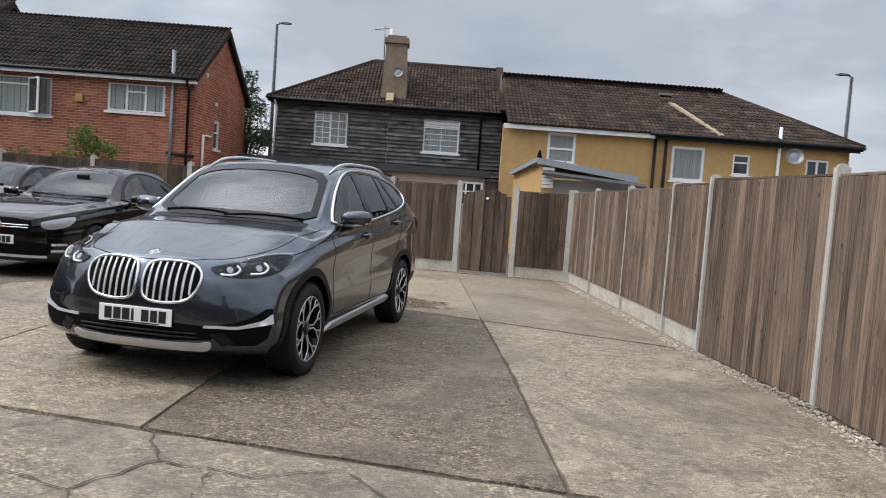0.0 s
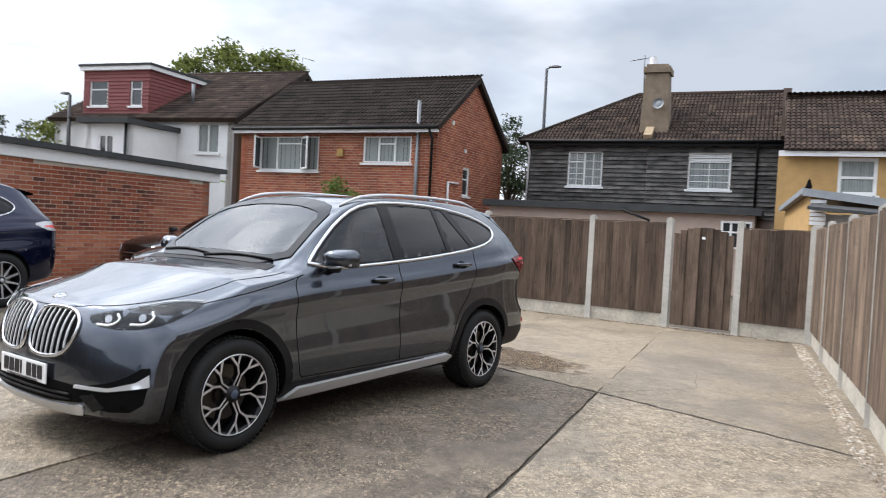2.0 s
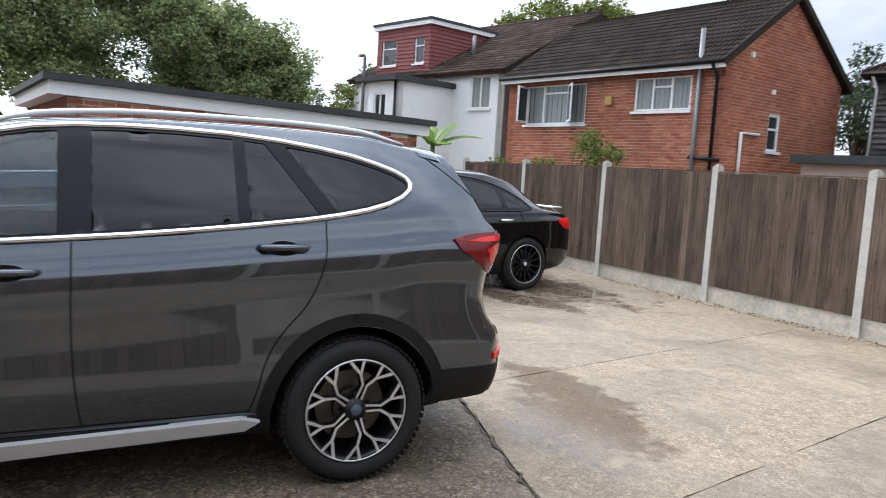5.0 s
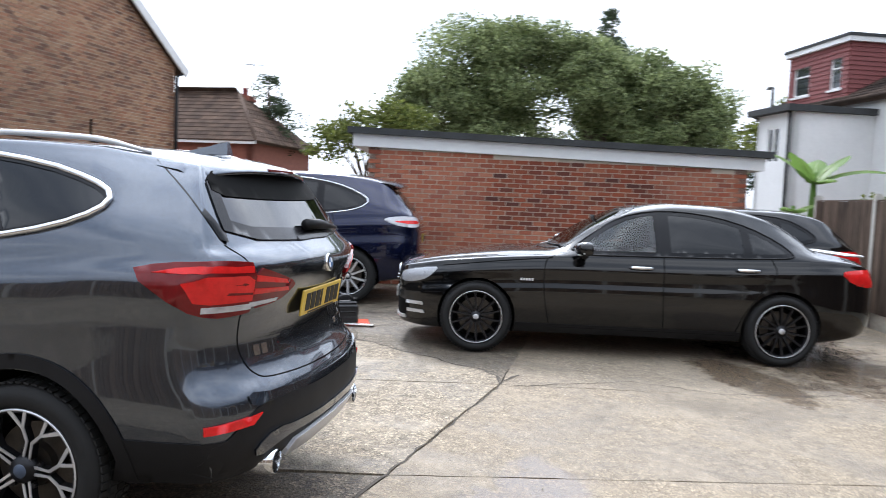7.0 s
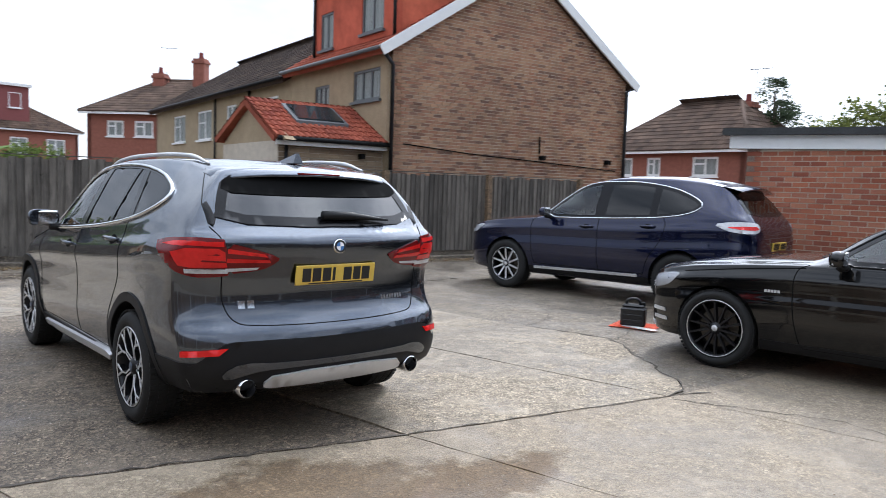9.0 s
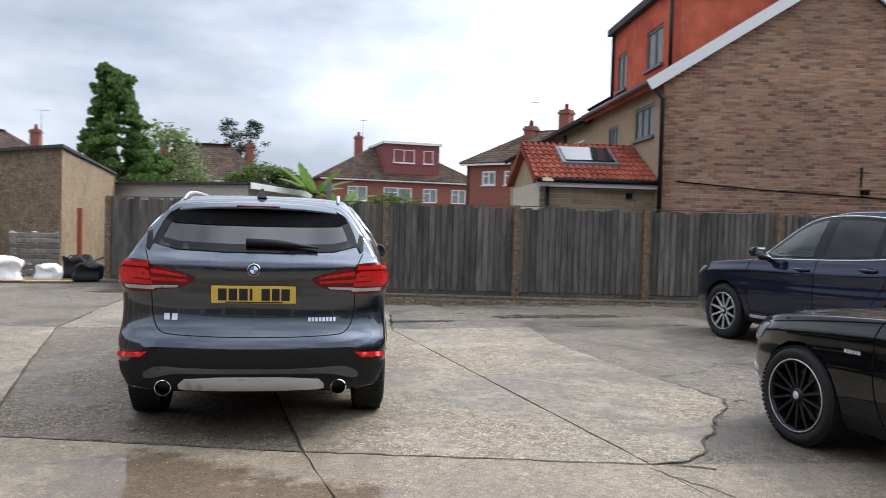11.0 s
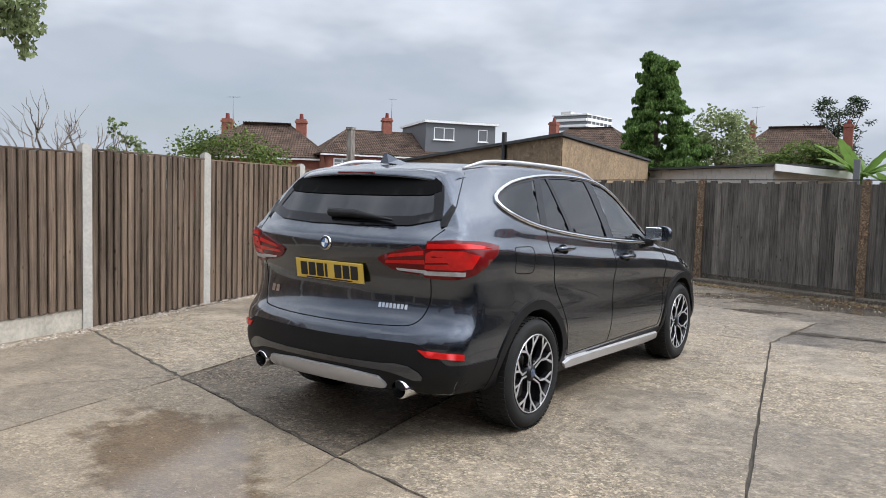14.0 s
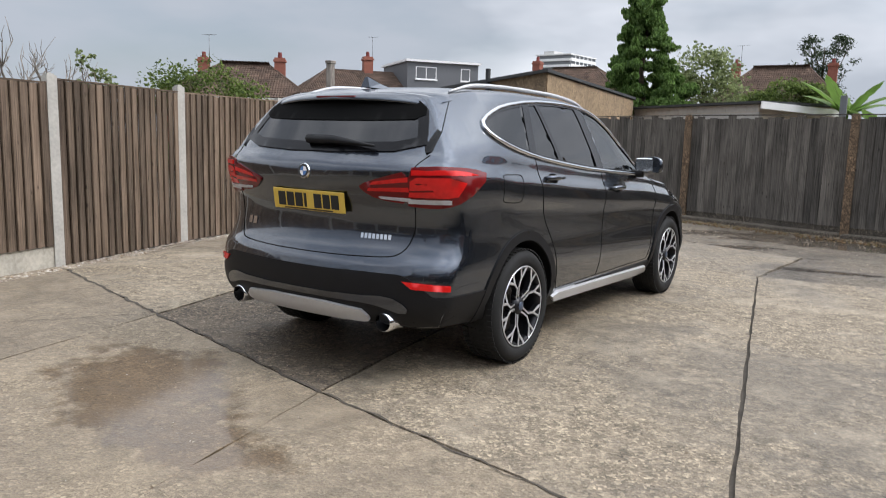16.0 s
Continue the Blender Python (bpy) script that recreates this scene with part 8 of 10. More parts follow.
        c.patch("arch_trim", 0, ring, black, 0.008, 0.03, rounding=0, step=0.03)
    c.patch("sill", 0, [(-0.93, 0.345), (0.92, 0.345), (0.95, 0.25), (0.90, 0.235), (-0.90, 0.235), (-0.95, 0.25)], black, 0.006, 0.03, rounding=0)
    c.patch("sill_trim", 0, [(-0.93, 0.238), (-0.82, 0.312), (0.82, 0.352), (0.90, 0.332), (0.84, 0.292), (-0.74, 0.246)], silver, 0.028, 0.045, rounding=0)
    # roof rails and fin
    for sgn in (1, -1):
        bm = bmesh.new()
        pts = []
        for i in range(25):
            t = i / 24
            y = -0.20 + 1.84 * t
            x = 0.565 - 0.03 * t
            p, n = c.lay("top", x, y, 0.0)
            up = 0.020 * min(1, 7 * t, 7 * (1 - t))
            pts.append((x * sgn, y, p.z + 0.006 + up))
        tube(bm, pts, [0.007 + 0.006 * min(1, 8 * min(i, 24 - i) / 24) for i in range(25)], 10)
        part("roof_rail", bm, silver, c.ob, "satin silver roof rail", True)
    bm = bmesh.new()
    z = c.lay("top", 0, 1.60)[0].z - 0.004
    prof = [(1.48, 0.0), (1.60, 0.030), (1.68, 0.058), (1.715, 0.062), (1.725, 0.0)]
    V = [[bm.verts.new((x * (0.034 if q[1] < 0.01 else 0.010), q[0], z + q[1])) for q in prof] for x in (-1, 1)]
    for i in range(4):
        bm.faces.new((V[0][i], V[0][i + 1], V[1][i + 1], V[1][i]))
    bm.faces.new(V[0])
    bm.faces.new(list(reversed(V[1])))
    bmesh.ops.recalc_face_normals(bm, faces=bm.faces)
    part("roof_aerial", bm, c.paint, c.ob)
    door_mirror(c, 0.945, -0.54, 1.135, c.paint)
    cabin(c, -0.95, 1.95, -0.72, 0.99, -0.36)
    seats(c, (-0.36, 0.36), ((0.0, 1), (0.85, 1)))
    c.finish_body()
    for y in (-1.335, 1.335):
        for sgn in (1, -1):
            wheel(c, 0.785, y, 0.338, 0.236, 0.225, spokes_y, sgn, M["alloy"], M["alloy_dark"])
    return c


M["trim_gloss"] = plain("trim_gloss", (0.005, 0.005, 0.006), 0.22, vary=0.1, spec=0.22)
suv = make_suv()

# ---- the other parked cars ----
def sym(pts):
    """Closes a half outline (x, z), x falling to 0, by its mirror image."""
    return [*pts, *[(-x, z) for x, z in reversed(pts) if x > 1e-6]]


def make_car(m, S, paint, label, axles, r, arch, sp):
    """A parked car seen in the middle distance: shell, glazing, lamps, doors, plates and wheels from one sheet of numbers."""
    c = Car("car", m, S, paint, label, axles, r, arch, sp.get("cut", 0.58))
    black, cav, chrome = M["black_plastic"], M["cavity"], M["chrome"]
    dlo = chaikin(sp["dlo"], 1)
    g = inset(dlo, 0.02)
    panes, rest = [], g
    for (a, b), (d, e) in sp["bars"]:
        panes.append(clip(rest, a, b))
        rest = clip(rest, d, e)
    panes.append(rest)
    c.patch("window_surround", 0, dlo, M["trim_gloss"], 0.003, 0.008, holes=[inset(p, 0.02) for p in panes], rounding=0, step=0.04)
    for i, p in enumerate(panes):
        c.glaze(0, p, M["clear_glass"] if i == 0 else M["tint_glass"], rounding=0, off=0.001)
    c.line("window_trim", 0, dlo, 0.008, chrome if sp.get("chrome") else M["trim_gloss"], 0.004, True, 0)
    for view, key, nm, mat in ((-90, "screen", "windscreen", "clear_glass"), (90, "rear", "rear_window", "tint_glass")):
        o = chaikin(sym(sp[key]), 1)
        i = inset(o, 0.03)
        c.patch(nm + "_border", view, o, M["trim_gloss"], 0.003, 0.008, holes=[inset(i, 0.02)], rounding=0, both=False, step=0.04)
        c.glaze(view, i, M[mat], both=False, rounding=0, off=0.001, name=nm)
    hl = c.patch("headlamp", sp.get("hl_view", -50), sp["headlamp"], M["lamp_clear"], 0.004, 0.02, rounding=2)
    c.patch("lamp_lens", sp.get("hl_view", -50), sp["headlamp"], M["lens"], 0.012, 0.003, rounding=2, parent=hl)
    tl = c.patch("tail_lamp", 50, sp["taillamp"], M[sp.get("tail_mat", "lamp_red")], 0.008, 0.02, rounding=1)
    if "tail_clear" in sp:
        c.patch("lamp_band", 50, sp["tail_clear"], M[sp.get("tail_band", "lamp_clear")], 0.011, 0.004, rounding=1, parent=tl)
    for line in sp["seams"]:
        c.seam(0, line, w=0.005)
    for y, z in sp["handles"]:
        door_handle(c, y, z, chrome if sp.get("chrome_handles") else paint)
    c.patch("grille", -90, sp["grille"], cav, 0.003, 0.02, rounding=1, both=False)
    for z in sp.get("grille_bars", ()):
        c.line("grille_bar", -90, [(-sp["grille_w"], z), (sp["grille_w"], z)], 0.010, chrome, 0.008, rounding=0, both=False)
    if "star" in sp:
        p, n = c.lay(-90, 0, sp["star"], 0.012)
        mm = Matrix.Translation(p) @ pose(0, 0, 0, 90, 0, 0)
        bm = bmesh.new()
        tube(bm, [mm @ Vector((0.085 * math.cos(a), 0.085 * math.sin(a), 0)) for a in (2 * math.pi * k / 28 for k in range(28))], 0.009, 8, True)
        part("badge", bm, chrome, c.ob, smooth=True)
    if "spoiler" in sp:
        y0, y1, z0, z1, hw = sp["spoiler"]
        bm = bmesh.new()
        rows = [[bm.verts.new((x * hw, y - 0.06 * x * x, z - 0.05 * x * x)) for x in (-1, -0.7, -0.35, 0, 0.35, 0.7, 1)] for y, z in ((y0, z0), ((y0 + y1) / 2, (z0 + z1) / 2 + 0.012), (y1, z1), (y1 + 0.004, z1 - 0.02), (y0 + 0.1, z1 - 0.05))]
        for A, B in zip(rows, rows[1:]):
            for i in range(6):
                bm.faces.new((A[i], B[i], B[i + 1], A[i + 1]))
        bmesh.ops.recalc_face_normals(bm, faces=bm.faces)
        part("spoiler", bm, paint, c.ob, smooth=True)
    c.patch("lower_intake", -90, sp["intake"], cav, 0.003, 0.02, rounding=1, both=False)
    c.patch("bumper_lip", -90, sp["lip"], M["satin_silver"] if sp.get("lip_bright") else black, 0.012, 0.03, rounding=0, both=False)
    c.patch("sill", 0, [(axles[0] + arch, sp["sill"]), (axles[1] - arch, sp["sill"]), (axles[1] - arch, sp["sill"] - 0.09), (axles[0] + arch, sp["sill"] - 0.09)], black if not sp.get("sill_trim") else black, 0.004, 0.02, rounding=0)
    if sp.get("sill_trim"):
        a, b, z = sp["sill_trim"]
        c.patch("sill_trim", 0, [(a, z), (b, z + 0.03), (b, z + 0.065), (a, z + 0.035)], M["satin_silver"], 0.012, 0.02, rounding=0)
    if sp.get("arch_trim"):
        for y in axles:
            c.patch("arch_trim", 0, arc((y, r), arch + 0.004, -10, 190, 30) + arc((y, r), arch + 0.045, 190, -10, 30), black, 0.006, 0.02, rounding=0, step=0.04)
    for pts in sp.get("rear_bumper", ()):
        c.patch("rear_bumper", 90, pts, black, 0.004, 0.02, rounding=1, both=False)
    plate(c, -90, 0.0, sp["plate_f"][1], 0.52, 0.112, sp["plate_f"][0], M["plate_white"])
    plate(c, 90, 0.0, sp["plate_r"][1], 0.52, 0.112, sp["plate_r"][0], M["plate_yellow"], tilt=6)
    for a, b in sp["wipers"]:
        bm = bmesh.new()
        tube(bm, [c.lay(-90, a[0] + (b[0] - a[0]) * t, a[1] + (b[1] - a[1]) * t, 0.014)[0] for t in (0, 0.5, 1)], 0.008, 6)
        part("wiper", bm, black, c.ob, smooth=True)
    door_mirror(c, *sp["mirror"], sp.get("mirror_mat", paint))
    cabin(c, sp["cabin"][0], sp["cabin"][1], sp["cabin"][2], sp["cabin"][3], -0.35, 0.62)
    seats(c, (-0.35, 0.35), ((sp["cabin"][2] + 0.75, 1), (sp["cabin"][2] + 1.55, 1)), sp["cabin"][4], 0.58)
    c.finish_body()
    for y in axles:
        for sgn in (1, -1):
            wheel(c, sp["wheel_x"], y, r, sp["rim"], 0.225, sp["spokes"], sgn, sp["spoke_mat"], sp["rim_mat"], "silver")
    return c


SALOON = dict(
    y=(-2.21, -2.195, -2.15, -2.06, -1.92, -1.70, -1.40, -1.05, -0.74, -0.30, 0.12, 0.50, 0.90, 1.30, 1.60, 1.80, 2.02, 2.19, 2.30, 2.35),
    w=(0.25, 0.42, 0.58, 0.70, 0.79, 0.86, 0.895, 0.90, 0.90, 0.898, 0.896, 0.895, 0.895, 0.90, 0.895, 0.885, 0.855, 0.80, 0.70, 0.55),
    zb=(0.32, 0.25, 0.20, 0.19, 0.18, 0.18, 0.18, 0.18, 0.18, 0.18, 0.18, 0.18, 0.18, 0.18, 0.19, 0.21, 0.24, 0.28, 0.33, 0.42),
    zs=(0.64, 0.70, 0.745, 0.78, 0.81, 0.85, 0.885, 0.915, 0.935, 0.945, 0.95, 0.955, 0.965, 0.98, 0.99, 0.995, 0.985, 0.955, 0.89, 0.78),
    ws=(0.86, 0.87, 0.88, 0.89, 0.905, 0.925, 0.94, 0.945, 0.945, 0.945, 0.945, 0.945, 0.945, 0.945, 0.94, 0.93, 0.92, 0.91, 0.90, 0.88),
    zr=(0.66, 0.72, 0.765, 0.80, 0.835, 0.875, 0.91, 0.945, 0.965, 1.215, 1.38, 1.425, 1.415, 1.345, 1.205, 1.07, 1.03, 0.99, 0.92, 0.80),
    wr=(0.18, 0.32, 0.42, 0.50, 0.57, 0.62, 0.65, 0.67, 0.68, 0.60, 0.55, 0.54, 0.535, 0.53, 0.55, 0.60, 0.62, 0.60, 0.50, 0.38),
    zt=(0.68, 0.735, 0.785, 0.82, 0.855, 0.90, 0.94, 0.975, 0.99, 1.25, 1.435, 1.485, 1.475, 1.405, 1.255, 1.10, 1.055, 1.01, 0.93, 0.81),
)
saloon = make_car(pose(-4.69, 3.80, 0, 0, 0, 7.2), SALOON, M["paint_black"], "glossy black saloon with black multi-spoke wheels on the yard", (-1.42, 1.42), 0.335, 0.368, dict(
    dlo=[(-0.60, 0.955), (0.30, 0.972), (1.00, 0.988), (1.45, 1.005), (1.53, 1.03), (1.40, 1.15), (1.15, 1.275), (0.85, 1.36), (0.50, 1.40), (0.20, 1.39), (-0.08, 1.32), (-0.36, 1.145)],
    bars=[(((0.26, 0), (0.26, 3)), ((0.36, 3), (0.36, 0))), (((1.10, 0), (1.02, 3)), ((1.06, 3), (1.14, 0)))],
    screen=[(0.68, 0.985), (0.62, 1.12), (0.53, 1.375), (0.30, 1.435), (0.0, 1.445)], rear=[(0.60, 1.09), (0.55, 1.22), (0.49, 1.37), (0.25, 1.412), (0.0, 1.418)],
    headlamp=[(0.50, -2.10, 0.70), (0.60, -2.02, 0.73), (0.76, -1.86, 0.775), (0.80, -1.76, 0.775), (0.78, -1.88, 0.66), (0.66, -2.02, 0.615), (0.54, -2.10, 0.62)],
    taillamp=[(0.88, 1.94, 0.90), (0.82, 2.17, 0.93), (0.55, 2.32, 0.93), (0.50, 2.33, 0.80), (0.76, 2.25, 0.76), (0.86, 2.09, 0.79)],
    seams=[[(-0.70, 0.945), (-0.80, 0.90), (-0.80, 0.60), (-0.74, 0.30), (-0.70, 0.27)], [(0.31, 0.965), (0.31, 0.60), (0.33, 0.30), (0.34, 0.27)], [(1.30, 0.99), (1.36, 0.86), (1.20, 0.68), (1.06, 0.48), (1.00, 0.30)], [(-0.70, 0.27), (1.0, 0.27)], [(-1.75, 0.80), (-1.2, 0.875), (-0.72, 0.92)]],
    handles=[(0.10, 0.865), (1.08, 0.885)], chrome_handles=True,
    grille=[(-0.44, 0.74), (0.44, 0.74), (0.47, 0.64), (0.40, 0.53), (-0.40, 0.53), (-0.47, 0.64)], grille_bars=(0.655, 0.625), grille_w=0.43, star=0.645,
    intake=[(-0.66, 0.46), (0.66, 0.46), (0.70, 0.36), (0.60, 0.27), (-0.60, 0.27), (-0.70, 0.36)], lip=[(-0.62, 0.285), (0.62, 0.285), (0.62, 0.255), (-0.62, 0.255)], lip_bright=True,
    sill=0.30, plate_f=(-2.225, 0.47), plate_r=(2.355, 0.62), wipers=[((0.58, 1.015), (-0.05, 1.0)), ((-0.02, 1.01), (-0.55, 1.02))],
    mirror=(0.985, -0.44, 1.02), cabin=(-0.85, 1.75, -0.66, 0.90, 0.30), wheel_x=0.79, rim=0.245, spokes=spokes_multi(14), spoke_mat=M["alloy_dark"], rim_mat=M["alloy_dark"]))
for y in (-1.42, 1.42):
    for sgn in (1, -1):
        bm = bmesh.new()
        lathe(bm, [(0.250, 0.100), (0.246, 0.113), (0.240, 0.109)], pose(0.79 * sgn, y, 0.335, 0, 90 * sgn, 0), 48)
        part("rim_edge", bm, M["alloy"], saloon.ob, "bright machined rim edge", True)
bm = bmesh.new()
box(bm, -0.52, 0.52, 2.14, 2.30, 1.035, 1.055, None, 0.008)
part("boot_spoiler", bm, M["satin_silver"], saloon.ob)
saloon.patch("front_fin", -55, [(0.66, -2.08, 0.44), (0.78, -1.94, 0.44), (0.79, -1.94, 0.41), (0.66, -2.09, 0.41)], M["satin_silver"], 0.01, 0.02, rounding=0)
saloon.patch("front_fin", -55, [(0.66, -2.08, 0.36), (0.78, -1.94, 0.36), (0.79, -1.94, 0.33), (0.66, -2.09, 0.33)], M["satin_silver"], 0.01, 0.02, rounding=0)
lettering(saloon, 0, -1.02, 0.70, 0.13, 0.022, 5, M["satin_silver"])

BIG = dict(
    y=(-2.34, -2.32, -2.26, -2.16, -1.98, -1.70, -1.30, -0.95, -0.50, -0.05, 0.45, 0.95, 1.40, 1.75, 1.97, 2.10, 2.19, 2.25, 2.29, 2.305),
    w=(0.30, 0.45, 0.60, 0.73, 0.84, 0.91, 0.935, 0.935, 0.93, 0.93, 0.93, 0.932, 0.935, 0.925, 0.90, 0.865, 0.81, 0.745, 0.64, 0.48),
    zb=(0.40, 0.33, 0.28, 0.26, 0.25, 0.24, 0.24, 0.24, 0.24, 0.24, 0.24, 0.24, 0.25, 0.28, 0.31, 0.33, 0.36, 0.40, 0.45, 0.52),
    zs=(0.74, 0.81, 0.87, 0.915, 0.96, 1.01, 1.045, 1.07, 1.085, 1.095, 1.11, 1.14, 1.18, 1.20, 1.20, 1.19, 1.15, 1.09, 1.00, 0.84),
    ws=(0.86, 0.87, 0.88, 0.89, 0.905, 0.925, 0.94, 0.945, 0.945, 0.945, 0.945, 0.94, 0.93, 0.925, 0.92, 0.915, 0.91, 0.90, 0.89, 0.88),
    zr=(0.77, 0.84, 0.895, 0.94, 0.985, 1.035, 1.08, 1.12, 1.40, 1.61, 1.68, 1.68, 1.65, 1.59, 1.44, 1.30, 1.20, 1.12, 1.03, 0.87),
    wr=(0.22, 0.34, 0.45, 0.54, 0.62, 0.67, 0.70, 0.72, 0.66, 0.61, 0.60, 0.595, 0.58, 0.57, 0.59, 0.62, 0.64, 0.62, 0.56, 0.44),
    zt=(0.79, 0.86, 0.915, 0.96, 1.01, 1.06, 1.11, 1.145, 1.44, 1.66, 1.735, 1.74, 1.715, 1.655, 1.49, 1.33, 1.22, 1.13, 1.04, 0.88),
)
make_car(pose(-6.87, -1.0, 0, 0, 0, 8.5), BIG, M["paint_blue"], "dark blue SUV with chrome window line by the brick garage", (-1.37, 1.37), 0.365, 0.412, dict(
    dlo=[(-0.80, 1.10), (0.25, 1.13), (0.90, 1.165), (1.25, 1.20), (1.50, 1.26), (1.62, 1.36), (1.45, 1.47), (1.15, 1.575), (0.75, 1.635), (0.35, 1.645), (0.0, 1.625), (-0.25, 1.55), (-0.50, 1.37)],
    bars=[(((0.12, 0), (0.10, 3)), ((0.24, 3), (0.24, 0))), (((0.98, 0), (0.86, 3)), ((0.92, 3), (1.04, 0)))],
    screen=[(0.72, 1.145), (0.65, 1.30), (0.57, 1.60), (0.30, 1.65), (0.0, 1.66)], rear=[(0.66, 1.235), (0.61, 1.38), (0.555, 1.555), (0.30, 1.60), (0.0, 1.605)],
    headlamp=[(0.50, -2.26, 0.86), (0.62, -2.16, 0.89), (0.82, -1.90, 0.95), (0.84, -1.86, 0.93), (0.80, -1.98, 0.82), (0.66, -2.14, 0.79)],
    taillamp=[(0.90, 1.80, 1.13), (0.86, 2.05, 1.175), (0.74, 2.27, 1.165), (0.66, 2.33, 1.14), (0.70, 2.33, 1.03), (0.85, 2.14, 1.03), (0.895, 1.95, 1.06)],
    tail_mat="lamp_clear", tail_clear=[(0.88, 1.88, 1.10), (0.80, 2.19, 1.12), (0.70, 2.31, 1.115), (0.70, 2.32, 1.075), (0.82, 2.17, 1.07)], tail_band="lamp_red", spoiler=(1.70, 2.06, 1.668, 1.60, 0.56),
    seams=[[(-0.85, 1.09), (-0.93, 1.05), (-0.92, 0.70), (-0.86, 0.42)], [(0.18, 1.125), (0.18, 0.70), (0.21, 0.42)], [(1.12, 1.19), (1.18, 1.05), (1.08, 0.82), (0.94, 0.64), (0.88, 0.42)], [(-0.86, 0.42), (0.88, 0.42)]],
    handles=[(0.0, 1.01), (0.92, 1.06)], chrome=True,
    grille=[(-0.40, 0.84), (0.40, 0.84), (0.46, 0.74), (0.36, 0.64), (-0.36, 0.64), (-0.46, 0.74)], grille_bars=(0.72, 0.78), grille_w=0.40,
    intake=[(-0.56, 0.52), (0.56, 0.52), (0.60, 0.42), (-0.60, 0.42)], lip=[(-0.62, 0.38), (0.62, 0.38), (0.62, 0.33), (-0.62, 0.33)],
    sill=0.38, sill_trim=(-0.86, 0.80, 0.345), arch_trim=False, plate_f=(-2.35, 0.58), plate_r=(2.312, 0.86), wipers=[((0.60, 1.18), (-0.05, 1.165)), ((-0.02, 1.175), (-0.55, 1.185))],
    mirror=(1.03, -0.62, 1.185), cabin=(-1.0, 1.95, -0.75, 1.05, 0.46), wheel_x=0.815, rim=0.245, spokes=spokes_multi(10, 0.026), spoke_mat=M["alloy"], rim_mat=M["alloy_dark"], cut=0.62,
    rear_bumper=[[(-0.62, 0.52), (0.62, 0.52), (0.64, 0.40), (-0.64, 0.40)]]))

HATCH = dict(
    y=(-1.98, -1.965, -1.92, -1.83, -1.70, -1.50, -1.23, -0.95, -0.70, -0.30, 0.10, 0.50, 0.90, 1.20, 1.42, 1.60, 1.74, 1.84, 1.90, 1.92),
    w=(0.25, 0.40, 0.54, 0.66, 0.75, 0.81, 0.835, 0.84, 0.84, 0.84, 0.84, 0.84, 0.838, 0.835, 0.82, 0.80, 0.76, 0.71, 0.62, 0.50),
    zb=(0.34, 0.28, 0.23, 0.21, 0.20, 0.20, 0.20, 0.20, 0.20, 0.20, 0.20, 0.20, 0.20, 0.21, 0.24, 0.26, 0.28, 0.32, 0.38, 0.46),
    zs=(0.66, 0.72, 0.77, 0.81, 0.85, 0.89, 0.925, 0.95, 0.965, 0.975, 0.985, 1.00, 1.02, 1.035, 1.04, 1.03, 1.00, 0.95, 0.88, 0.76),
    ws=(0.86, 0.87, 0.88, 0.89, 0.905, 0.925, 0.94, 0.945, 0.945, 0.945, 0.945, 0.94, 0.935, 0.93, 0.925, 0.92, 0.91, 0.90, 0.89, 0.88),
    zr=(0.69, 0.75, 0.80, 0.84, 0.88, 0.92, 0.96, 0.985, 1.04, 1.25, 1.40, 1.425, 1.42, 1.39, 1.34, 1.20, 1.08, 0.99, 0.90, 0.79),
    wr=(0.20, 0.32, 0.42, 0.49, 0.55, 0.60, 0.62, 0.64, 0.63, 0.575, 0.535, 0.53, 0.525, 0.52, 0.515, 0.54, 0.57, 0.57, 0.50, 0.38),
    zt=(0.71, 0.77, 0.82, 0.86, 0.905, 0.95, 0.99, 1.015, 1.075, 1.29, 1.45, 1.48, 1.475, 1.445, 1.39, 1.24, 1.10, 1.005, 0.91, 0.80),
)
